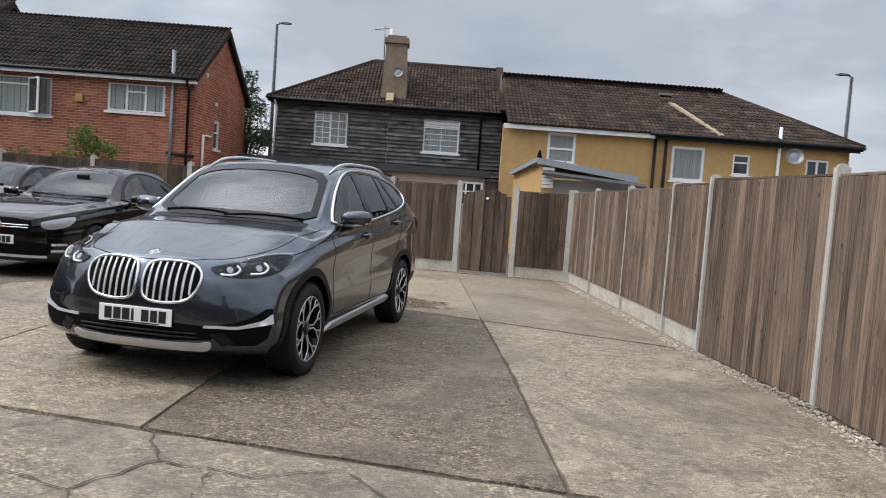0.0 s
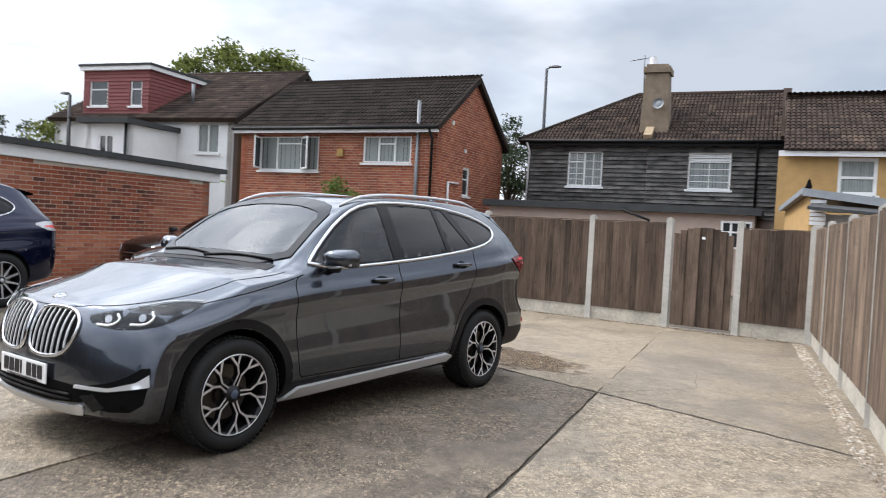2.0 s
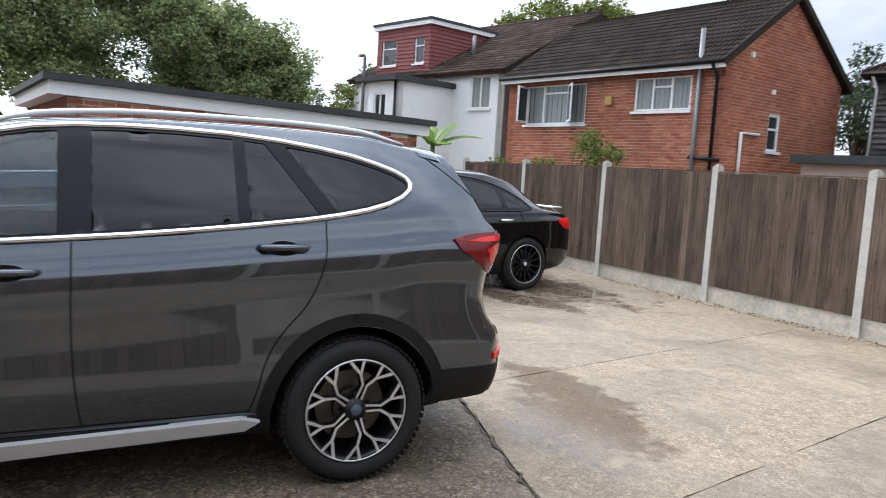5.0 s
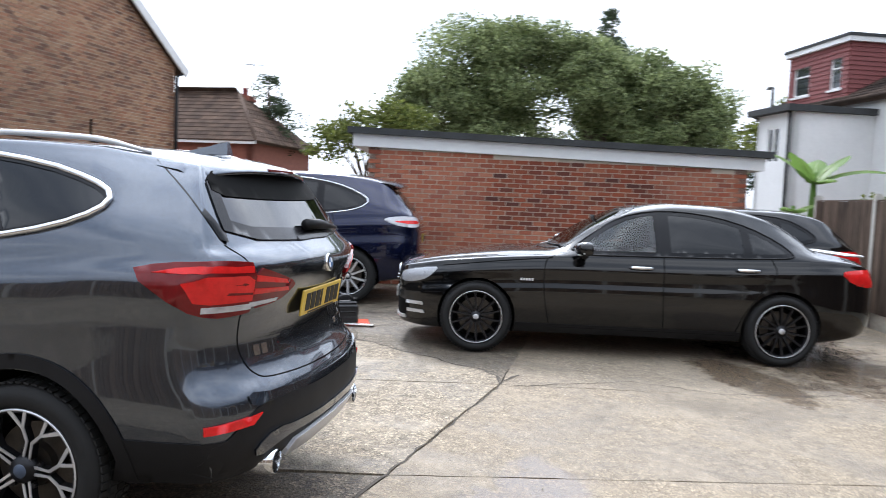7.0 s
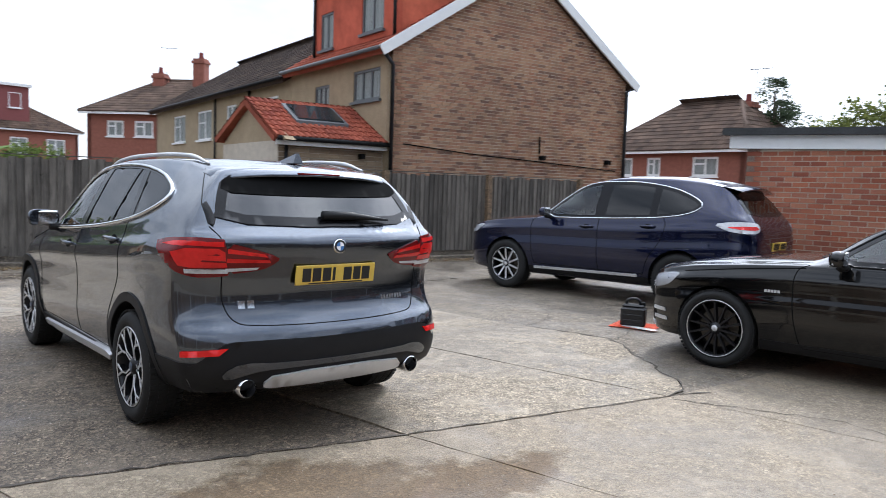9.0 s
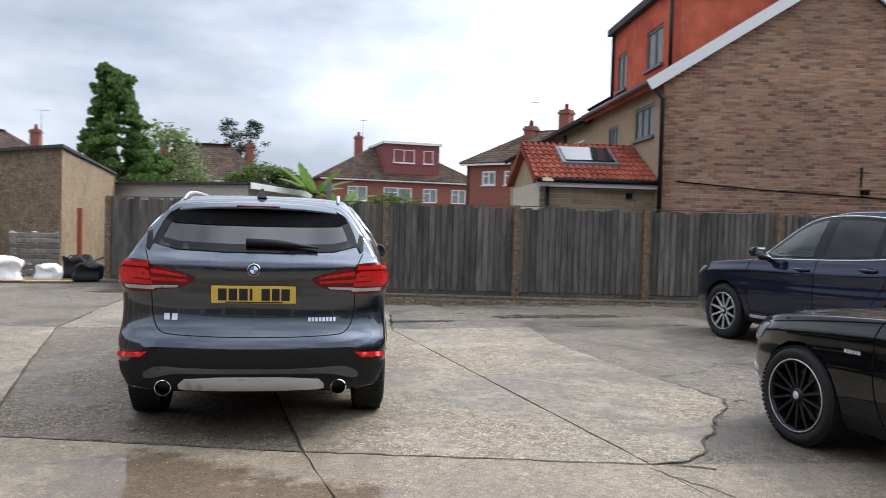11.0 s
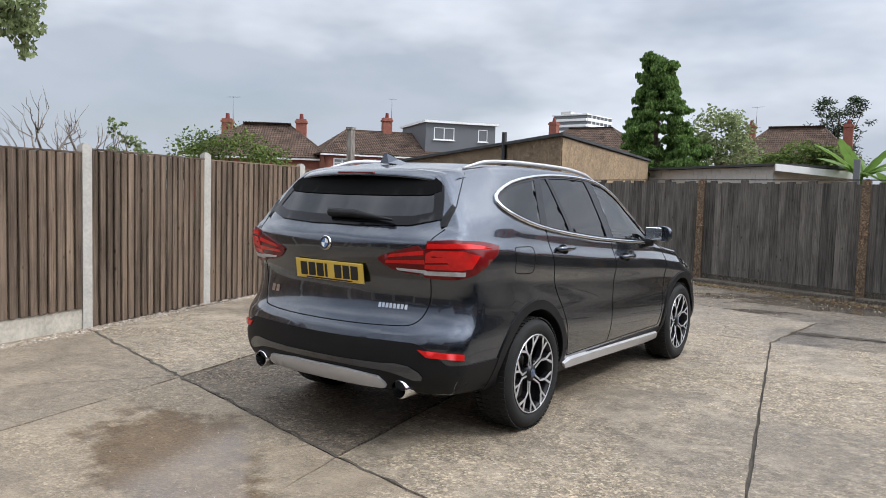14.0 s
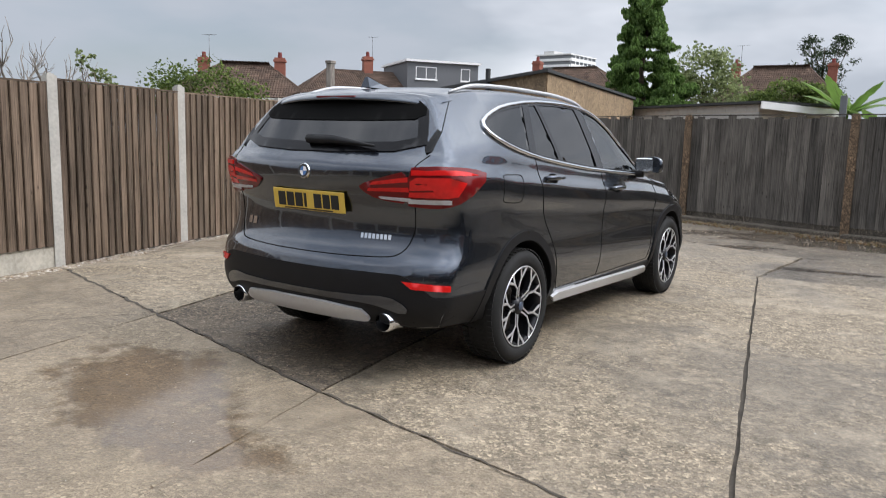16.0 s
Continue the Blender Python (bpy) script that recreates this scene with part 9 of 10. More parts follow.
make_car(pose(-7.35, 5.05, 0, 0, 0, 4.0), HATCH, M["paint_black"], "black hatchback parked between the saloon and garage", (-1.23, 1.23), 0.31, 0.345, dict(
    dlo=[(-0.66, 0.985), (0.30, 1.00), (0.90, 1.035), (1.22, 1.065), (1.32, 1.13), (1.18, 1.25), (0.95, 1.36), (0.55, 1.40), (0.15, 1.395), (-0.12, 1.33), (-0.40, 1.17)],
    bars=[(((0.16, 0), (0.14, 3)), ((0.25, 3), (0.25, 0))), (((0.85, 0), (0.78, 3)), ((0.83, 3), (0.90, 0)))],
    screen=[(0.63, 1.04), (0.57, 1.18), (0.50, 1.39), (0.28, 1.435), (0.0, 1.445)], rear=[(0.56, 1.07), (0.53, 1.20), (0.48, 1.36), (0.25, 1.40), (0.0, 1.405)],
    headlamp=[(0.59 + 0.10 * math.cos(a), -1.76 + 0.10 * math.cos(a), 0.71 + 0.095 * math.sin(a)) for a in (math.pi * k / 8 for k in range(16))],
    taillamp=[(0.81, 1.48, 0.96), (0.76, 1.70, 0.99), (0.62, 1.82, 0.98), (0.64, 1.84, 0.80), (0.76, 1.72, 0.79), (0.81, 1.55, 0.82)],
    seams=[[(-0.70, 0.97), (-0.78, 0.93), (-0.76, 0.55), (-0.70, 0.33)], [(0.20, 0.99), (0.20, 0.55), (0.23, 0.33)], [(1.0, 1.04), (1.04, 0.92), (0.90, 0.66), (0.82, 0.33)]],
    handles=[(0.02, 0.90), (0.82, 0.925)],
    grille=[(-0.36, 0.72), (0.36, 0.72), (0.34, 0.62), (-0.34, 0.62)], grille_bars=(0.67,), grille_w=0.33,
    intake=[(-0.50, 0.42), (0.50, 0.42), (0.52, 0.32), (-0.52, 0.32)], lip=[(-0.52, 0.29), (0.52, 0.29), (0.52, 0.26), (-0.52, 0.26)],
    sill=0.31, plate_f=(-1.99, 0.50), plate_r=(1.925, 0.78), wipers=[((0.52, 1.07), (-0.05, 1.06)), ((-0.02, 1.07), (-0.48, 1.08))],
    mirror=(0.93, -0.50, 1.05), mirror_mat=M["black_plastic"], cabin=(-0.80, 1.55, -0.62, 0.93, 0.36), wheel_x=0.735, rim=0.20, spokes=spokes_multi(7, 0.034), spoke_mat=M["alloy"], rim_mat=M["alloy_dark"], cut=0.54))

# ---- trees and shrubs ----
def leaf_cloud(rng, centres, radii, n, size, shape="leaf", droop=0.0):
    """Small bent leaves scattered through clumps: arrays of corners and faces, two triangles a leaf."""
    centres, radii = np.asarray(centres, float), np.asarray(radii, float)
    w = radii.prod(axis=1) ** (2 / 3)
    idx = rng.choice(len(centres), n, p=w / w.sum())
    d = rng.normal(size=(n, 3))
    d /= np.linalg.norm(d, axis=1)[:, None]
    p = centres[idx] + d * radii[idx] * (rng.random(n) ** 0.42)[:, None]
    axis = rng.normal(size=(n, 3)) * np.array([1, 1, 0.6])
    axis[:, 2] -= droop * 2.2
    axis /= np.linalg.norm(axis, axis=1)[:, None]
    side = np.cross(axis, rng.normal(size=(n, 3)))
    side /= np.linalg.norm(side, axis=1)[:, None]
    nrm = np.cross(axis, side)
    s = size * rng.uniform(0.6, 1.35, n)[:, None]
    wd = {"leaf": 0.34, "needle": 0.16, "spray": 0.26}[shape]
    a, b = p - axis * s * 0.5, p + axis * s * 0.5
    l, r = p + side * s * wd + nrm * s * 0.12, p - side * s * wd + nrm * s * 0.12
    verts = np.stack([a, l, b, r], 1).reshape(-1, 3)
    k = np.arange(n) * 4
    faces = np.stack([np.stack([k, k + 1, k + 2], 1), np.stack([k, k + 2, k + 3], 1)], 1).reshape(-1, 3)
    return verts, faces


def clumps(rng, blobs, k, spread=1.0, r=(0.28, 0.5)):
    """Breaks each large form (centre, radii) into many small clumps near its skin, so the outline is uneven and has gaps."""
    cs, rs = [], []
    for c, rad in blobs:
        c, rad = np.array(c, float), np.array(rad, float)
        for _ in range(k):
            d = rng.normal(size=3)
            d /= np.linalg.norm(d)
            d[2] = d[2] if d[2] > -0.55 else -d[2]
            cs.append(c + d * rad * rng.uniform(0.5, 1.03) * spread)
            q = rng.uniform(*r) * rad.min()
            rs.append((q * rng.uniform(0.9, 1.4), q * rng.uniform(0.9, 1.4), q * rng.uniform(0.5, 0.9)))
    return cs, rs


def tree(name, o, height, blobs, n, size, mat, label, seed, category="tree", trunk_r=0.22, k=40, shape="leaf", droop=0.0, limbs=True, r=(0.28, 0.5), zoom=1.0):
    """Trunk with limbs that reach into the crown's forms, and a crown of small leaves."""
    rng = np.random.default_rng(seed)
    blobs = [(tuple(x * zoom for x in c), tuple(x * zoom for x in q)) for c, q in blobs]
    size *= zoom ** 0.6
    t = thing(name, Matrix.Translation(o), label, category)
    bm = bmesh.new()
    top = max(c[2] for c, _ in blobs)
    sway = rng.normal(size=(6, 2)) * 0.12
    spine = [(sway[i][0] * (i > 0), sway[i][1] * (i > 0), -0.1 + (top + 0.1) * i / 5) for i in range(6)]
    tube(bm, spine, [trunk_r * (1.25 - 0.21 * i) for i in range(6)], 9)
    trunk = part("trunk", bm, M["bark"], t, smooth=True)
    cs, rs = clumps(rng, blobs, k, r=r)
    if limbs:
        for c in [b[0] for b in blobs] + [tuple(q) for q in cs[:: max(1, len(cs) // 14)]]:
            j = min(4, max(1, int(5 * (0.55 * c[2]) / max(top, 0.1))))
            a = Vector(spine[j])
            b = Vector(c)
            mid = a.lerp(b, 0.5) + Vector((rng.normal() * 0.1, rng.normal() * 0.1, 0.12))
            bm = bmesh.new()
            tube(bm, [a, mid, b], [trunk_r * 0.42, trunk_r * 0.25, trunk_r * 0.07], 6)
            part("limb", bm, M["bark"], trunk, smooth=True)
    vs, fs = leaf_cloud(rng, cs, rs, n, size, shape, droop)
    me = bpy.data.meshes.new("crown")
    me.from_pydata(vs.tolist(), [], fs.tolist())
    part_mesh("crown", me, mat, t)
    return t


OAK = "broad dark green leafy tree with gaps in its crown"
tree("oak_tree", (-33.0, -1.3, -0.45), 8, [((0, 0, 5.2), (2.3, 2.4, 2.3)), ((0.4, 1.6, 5.9), (1.8, 1.6, 2.0)), ((0, -1.6, 4.6), (1.9, 1.5, 1.6)), ((0.3, 0.8, 3.6), (2.2, 2.6, 1.4))], 60000, 0.145, M["leaf_oak"], OAK, 1, zoom=1.33)
tree("oak_tree", (-32.2, 4.3, -0.45), 7, [((0, 0, 5.0), (1.5, 1.5, 1.8)), ((0.2, 0.7, 3.6), (1.6, 1.6, 1.5)), ((-0.4, -0.5, 6.2), (1.0, 1.0, 1.0))], 34000, 0.14, M["leaf_oak"], "rounded dark green leafy tree behind the garage", 2, zoom=1.33)
tree("oak_tree", (-33.3, 7.7, -0.45), 7, [((0, -0.6, 5.2), (1.5, 1.5, 1.5)), ((0, 0.8, 4.6), (1.5, 1.5, 1.5)), ((0.5, 0.6, 3.2), (1.8, 2.2, 1.4))], 34000, 0.14, M["leaf_oak"], "loose green leafy tree with open outer branches", 3, zoom=1.33)
tree("fir_tree", (-35.7, 4.9, -0.45), 9, [((0, 0, 8.3), (0.45, 0.5, 0.9)), ((0, 0.1, 7.2), (1.0, 1.1, 0.9)), ((0, 0, 6.0), (1.3, 1.4, 1.0)), ((0, 0, 4.5), (1.2, 1.2, 1.1)), ((0.1, -1.6, 7.6), (0.6, 0.9, 0.8)), ((0, 0, 3.1), (1.3, 1.3, 1.0))], 14000, 0.20, M["leaf_fir"], "tall dark green conifer with a pointed top", 4, zoom=1.27, shape="needle", droop=0.3)
tree("bush_tree", (-26, -4.7, 0), 5, [((0, 0, 3.6), (1.1, 1.3, 1.2)), ((0.2, 1.2, 3.5), (1.0, 1.0, 1.1)), ((0, -1.2, 3.0), (1.0, 1.0, 1.0))], 5500, 0.15, M["leaf_lime"], "yellow-green leafy tree beside the garage roof", 5, trunk_r=0.12, zoom=1.12)
tree("fir_tree", (-33, -11.8, 0), 7, [((0, 0, 6.4), (0.7, 0.9, 1.1)), ((0, 0.3, 4.9), (1.2, 1.5, 1.1)), ((0, 0, 3.4), (1.5, 1.8, 1.2))], 3500, 0.22, M["leaf_fir"], "distant dark conifer behind a hipped roof", 6, shape="needle")
for i, (x, y) in enumerate(((-34.5, 11.6), (-34.2, 12.6), (-34.0, 13.6), (-33.6, 14.6), (-33.2, 15.6))):
    tree("fir_tree", (x, y, 0), 5.6, [((0, 0, 4.9 + 0.2 * (i % 2)), (0.30, 0.30, 0.6)), ((0, 0, 3.9), (0.55, 0.55, 0.7)), ((0, 0, 2.8), (0.7, 0.7, 0.8))], 1300, 0.2, M["leaf_fir"], "slim dark conifer in a distant row", 20 + i, trunk_r=0.1, shape="needle", droop=0.3, limbs=False)
tree("bush_tree", (-23.4, 10.6, 0), 5.2, [((0, 0.2, 4.3), (0.9, 0.9, 1.1)), ((0.2, -0.8, 3.5), (1.1, 1.1, 1.0)), ((0, 0.8, 3.0), (1.2, 1.2, 1.1))], 4500, 0.15, M["leaf_lime"], "yellow-green leafy tree beside the white house", 7, trunk_r=0.11)
tree("oak_tree", (-31.5, 23.2, 0), 11.4, [((0, 0, 9.6), (1.8, 2.0, 1.6)), ((1.2, 1.8, 9.8), (1.5, 1.5, 1.3)), ((-0.8, -1.6, 9.0), (1.4, 1.6, 1.2)), ((2.4, 3.0, 9.6), (1.3, 1.4, 1.2)), ((0, 0, 7.2), (2.2, 2.4, 1.8))], 7500, 0.22, M["leaf_lime"], "tall light green tree behind the roofs", 8, trunk_r=0.3)
tree("fir_tree", (-10.4, 20.3, 0), 5.3, [((0, 0, 4.9), (0.5, 0.5, 0.8)), ((0, 0, 3.9), (0.9, 0.9, 0.9)), ((0, 0, 2.7), (1.1, 1.1, 1.0))], 4500, 0.15, M["leaf_fir"], "dark conifer between the two brick and boarded houses", 9, trunk_r=0.12, shape="needle", droop=0.3)

# the weeping cypress: hanging sprays in tiers round a leaning top
rng0 = random.Random(12)
tiers = []
for i in range(46):
    z = 1.6 + 5.0 * (i / 45) ** 0.9
    f = max(0.22, 1.0 - ((z - 1.4) / 5.5) ** 1.25)
    a = i * 2.4 + rng0.uniform(-0.4, 0.4)
    rr = 2.35 * f * rng0.uniform(0.45, 0.95)
    tiers.append(((rr * math.cos(a) + 0.10 * (z > 5), rr * math.sin(a), z), (0.50 * max(0.5, f) + 0.12, 0.50 * max(0.5, f) + 0.12, 0.55)))
tree("cypress_tree", (7.5, -23.8, 0), 7.05, tiers, 62000, 0.15, M["leaf_cypress"], "tall bright green weeping cypress with ragged tiers", 10, trunk_r=0.16, k=9, shape="spray", droop=1.0, limbs=False, r=(0.35, 0.6))
tree("oak_tree", (6.9, -30.0, 0), 5.4, [((0, 0, 4.4), (1.3, 1.3, 1.3)), ((-0.7, 0, 3.4), (1.2, 1.2, 1.2)), ((1.0, 0, 3.6), (1.0, 1.0, 1.1)), ((-1.6, 0, 2.6), (1.2, 1.0, 0.9))], 4200, 0.17, M["leaf_oak"], "grey-green leafy tree behind the cypress", 11, trunk_r=0.14)
tree("fir_tree", (7.6, -68, 0), 7.8, [((0.8, 0, 6.9), (0.6, 0.6, 0.8)), ((-0.8, 0, 6.8), (0.7, 0.7, 0.9)), ((0, 0, 6.0), (1.7, 1.4, 0.8)), ((0.2, 0, 5.0), (1.8, 1.4, 1.0)), ((0, 0, 3.6), (1.6, 1.4, 1.2))], 4500, 0.24, M["leaf_fir"], "distant blue-green conifer behind a roof", 12, shape="needle", zoom=1.42)
tree("bush", (1.7, -21.4, 0), 3.4, [((0, 0, 2.75), (0.9, 0.8, 0.7)), ((0.9, 0.2, 2.3), (0.7, 0.7, 0.7)), ((-0.8, 0, 2.45), (0.75, 0.7, 0.7)), ((0, 0, 1.6), (1.5, 0.9, 0.9))], 11000, 0.10, M["leaf_bush"], "round light green shrub behind the fence", 13, "bush", 0.06)
tree("bush", (-3.0, -20.6, 0), 2.6, [((0, 0, 1.75), (1.2, 0.8, 0.7)), ((1.3, 0, 1.5), (0.8, 0.7, 0.6))], 3500, 0.10, M["leaf_bush"], "low green shrub behind the fence", 14, "bush", 0.05)
tree("bush", (7.2, -2.9, 0), 2.5, [((0, 0, 1.9), (0.55, 0.55, 0.5)), ((-0.35, -0.45, 1.7), (0.45, 0.45, 0.4)), ((0.3, 0.5, 1.82), (0.5, 0.5, 0.5)), ((0, 0, 0.9), (0.8, 0.8, 0.7))], 6500, 0.055, M["leaf_bush"], "light green shrub above the timber fence", 15, "bush", 0.04)
tree("shrub", (7.4, -0.95, 0), 2.55, [((0, 0, 2.15), (0.12, 0.16, 0.3)), ((-0.1, -0.2, 1.9), (0.2, 0.2, 0.25)), ((0.05, 0.1, 1.5), (0.3, 0.3, 0.4))], 700, 0.07, M["leaf_oak"], "thin green sapling above the timber fence", 16, "shrub", 0.025, k=12)
tree("bush", (-10.0, 10.7, 0), 2.3, [((0, 0, 1.75), (0.3, 0.35, 0.35)), ((0.25, 0.1, 1.5), (0.35, 0.35, 0.35)), ((0, 0, 0.9), (0.5, 0.5, 0.6))], 2600, 0.075, M["leaf_bush"], "small green shrub in front of the brick house", 17, "bush", 0.03, zoom=1.22)
tree("bush", (-9.7, 8.7, 0), 1.95, [((0, -0.5, 1.5), (0.25, 0.4, 0.3)), ((0.4, 0.3, 1.55), (0.25, 0.4, 0.28)), ((0, 0, 0.9), (0.5, 0.7, 0.5))], 2000, 0.08, M["leaf_lime"], "yellow-green garden plants behind the fence", 18, "bush", 0.02)
tree("ivy", (-4.9, 8.0, 0), 1.8, [((0, 0, 1.45), (0.5, 0.15, 0.2)), ((0.7, 0, 1.4), (0.3, 0.15, 0.15))], 700, 0.07, M["leaf_bush"], "low green creeper behind the fence", 19, "shrub", 0.02)


def bare_tree(o, h, seed):
    """Leafless pale branches forking upwards."""
    rng = random.Random(seed)
    t = thing("bare_tree", Matrix.Translation(o), "leafless pale branches above the timber fence", "tree")
    bm = bmesh.new()
    tube(bm, [(0, 0, -0.1), (0.03, 0.02, h * 0.3), (0, 0.05, h * 0.62)], [0.05, 0.04, 0.03], 7)
    trunk = part("trunk", bm, M["twig"], t, smooth=True)

    def grow(p, d, L, r, depth):
        q = p + d * L * 0.55 + Vector((rng.uniform(-1, 1), rng.uniform(-1, 1), 0)) * 0.04
        e = p + d * L + UP * 0.03
        bm = bmesh.new()
        tube(bm, [p, q, e], [r, r * 0.75, r * 0.5], 5)
        part("branch", bm, M["twig"], trunk, smooth=True)
        if depth:
            for _ in range(3 if depth > 1 else 2):
                dd = (d + Vector((rng.uniform(-1, 1), rng.uniform(-1, 1), rng.uniform(-0.2, 0.7))) * 0.75).normalized()
                grow(p.lerp(e, rng.uniform(0.55, 1)), dd, L * rng.uniform(0.5, 0.8), r * 0.5, depth - 1)

    for k in range(5):
        a = k * 1.3 + rng.uniform(-0.3, 0.3)
        d = Vector((math.cos(a) * 0.6, math.sin(a) * 0.8, 0.9)).normalized()
        grow(Vector((0, 0.04, h * rng.uniform(0.45, 0.62))), d, h * 0.2, 0.022, 2)


bare_tree((9.6, -1.0, 0), 3.0, 5)
bare_tree((8.45, -1.05, 0), 2.85, 9)


def banana(o, leaves, label, seed, h=1.6):
    """Broad paddle leaves with a raised midrib, arching from a short stem."""
    rng = random.Random(seed)
    t = thing("banana_plant", Matrix.Translation(o), label, "plant")
    bm = bmesh.new()
    tube(bm, [(0, 0, -0.1), (0.02, 0, h * 0.6), (0, 0, h)], [0.10, 0.08, 0.05], 9)
    part("stem", bm, M["leaf_banana"], t, smooth=True)
    for az, L, rise, w in leaves:
        a = radians(az)
        d = Vector((math.cos(a), math.sin(a), 0))
        s = UP.cross(d)
        n = 12
        vs, fs, spine = [], [], []
        for i in range(n + 1):
            u = i / n
            c = Vector((0, 0, h * 0.9)) + d * L * u * (1 - 0.12 * rise) + UP * (rise * L * (u - 0.62 * u * u * (1.6 - rise)))
            ww = w * math.sin(math.pi * min(1, 0.08 + 0.92 * u)) ** 0.6 * (0.4 if i == 0 else 1)
            notch = 1 - 0.25 * (rng.random() < 0.35)
            spine.append(c)
            vs += [c + s * ww * notch + UP * (-0.25 * ww), c, c - s * ww * (1 - 0.2 * (rng.random() < 0.3)) + UP * (-0.25 * ww)]
            if i:
                k = 3 * i
                fs += [(k - 3, k - 2, k + 1, k), (k - 2, k - 1, k + 2, k + 1)]
        leaf = raw("leaf", vs, fs, M["leaf_banana"], t, smooth=True)
        bm = bmesh.new()
        tube(bm, [p + UP * 0.004 for p in spine], [0.014 - 0.0009 * i for i in range(n + 1)], 5)
        part("midrib", bm, M["leaf_rib"], leaf, smooth=True)


BAN = "banana plant with broad torn yellow-green leaves"
banana((-13.2, 8.25, 0), [(100, 1.7, 0.5, 0.20), (115, 1.0, 1.0, 0.22), (-60, 0.8, 1.1, 0.22), (160, 1.1, 0.9, 0.22), (250, 1.0, 1.0, 0.22), (30, 0.6, 0.4, 0.2)], BAN, 1, 2.3)
banana((-12.9, 7.8, 0), [(10, 0.55, 0.5, 0.15), (-40, 0.5, 0.6, 0.15), (190, 0.5, 0.6, 0.15), (100, 0.6, 0.7, 0.15), (330, 0.6, 0.4, 0.15)], BAN, 2, 1.6)
banana((-0.1, -19.5, 0), [(20, 1.5, 1.0, 0.22), (-10, 1.4, 0.8, 0.24), (60, 1.2, 1.2, 0.24), (175, 1.5, 0.75, 0.24), (150, 1.2, 1.1, 0.22), (210, 1.3, 0.6, 0.24), (-70, 1.1, 1.0, 0.22)], BAN, 3, 2.5)
banana((-1.1, -19.2, 0), [(0, 1.2, 0.9, 0.22), (170, 1.3, 0.8, 0.22), (60, 1.1, 0.9, 0.22), (-120, 1.2, 1.0, 0.22)], BAN, 4, 2.0)

# a bough that hangs over the far corner of the timber fence
bough = thing("tree_bough", Matrix.Translation((11.4, -1.6, 0)), "dark leafy tree bough beyond the timber fence", "tree")
bm = bmesh.new()
tube(bm, [(1.6, 2.4, -0.1), (1.5, 2.2, 2.6), (0.9, 1.2, 4.5), (0.0, 0.2, 4.5)], [0.12, 0.10, 0.06, 0.02], 7)
stem = part("trunk", bm, M["bark"], bough, smooth=True)
_rng = np.random.default_rng(44)
_v, _f = leaf_cloud(_rng, [(0.1, 0.1, 4.25), (0.3, 0.5, 4.5), (-0.1, 0.2, 4.6), (0.6, 0.9, 4.6), (0.12, 0.0, 3.85)], [(0.4, 0.45, 0.3)] * 4 + [(0.18, 0.18, 0.25)], 1100, 0.13, "leaf", 0.8)
_me = bpy.data.meshes.new("foliage")
_me.from_pydata(_v.tolist(), [], _f.tolist())
part_mesh("foliage", _me, M["leaf_oak"], bough)

# ---- loose things in the yard and the lane ----
def jug():
    t = thing("jerry_can", pose(-4.68, 0.92, 0.004, 0, 0, 118), "black plastic jerry can standing on the concrete", "container")
    bm = bmesh.new()
    box(bm, -0.135, 0.135, -0.085, 0.085, 0.0, 0.215, None, 0.022)
    box(bm, -0.120, 0.120, -0.070, 0.070, 0.21, 0.245, None, 0.014)
    part("body", bm, M["jug_plastic"], t, smooth=False)
    bm = bmesh.new()
    tube(bm, [(-0.085, 0, 0.235), (-0.075, 0, 0.285), (-0.03, 0, 0.305), (0.03, 0, 0.305), (0.06, 0, 0.285), (0.07, 0, 0.235)], 0.016, 10)
    part("handle", bm, M["jug_plastic"], t, smooth=True)
    bm = bmesh.new()
    lathe(bm, [(0.026, 0.24), (0.026, 0.272), (0.022, 0.276), (0.0, 0.276)], pose(0.10, 0, 0), 18)
    part("cap", bm, M["black_plastic"], t)
    for z in (0.07, 0.13, 0.19):
        bm = bmesh.new()
        box(bm, -0.10, 0.10, -0.090, -0.083, z - 0.008, z + 0.008, None, 0.003)
        part("rib", bm, M["jug_plastic"], t)
    for nm, x0, x1, y0, y1, z, mat, lab, rz in (("orange_mat", -0.24, 0.26, -0.26, 0.18, 0.001, "orange_sheet", "flat orange plastic sheet under a black can", 110), ("white_sheet", -0.06, 0.34, -0.24, -0.12, 0.008, "white_paint", "flat white card lying beside a black can", 96)):
        bm = bmesh.new()
        n = 7
        rnd = random.Random(3)
        grid = [[bm.verts.new((x0 + (x1 - x0) * i / n, y0 + (y1 - y0) * j / n, 0.004 + rnd.uniform(0, 0.004))) for j in range(n + 1)] for i in range(n + 1)]
        for i in range(n):
            for j in range(n):
                bm.faces.new((grid[i][j], grid[i + 1][j], grid[i + 1][j + 1], grid[i][j + 1]))
        bmesh.ops.solidify(bm, geom=bm.faces[:], thickness=0.003)
        ob = part(nm, bm, M[mat])
        ob.matrix_world = pose(-4.75, 0.91, z, 0, 0, rz)
        tagged(ob, lab, "sheet")


jug()


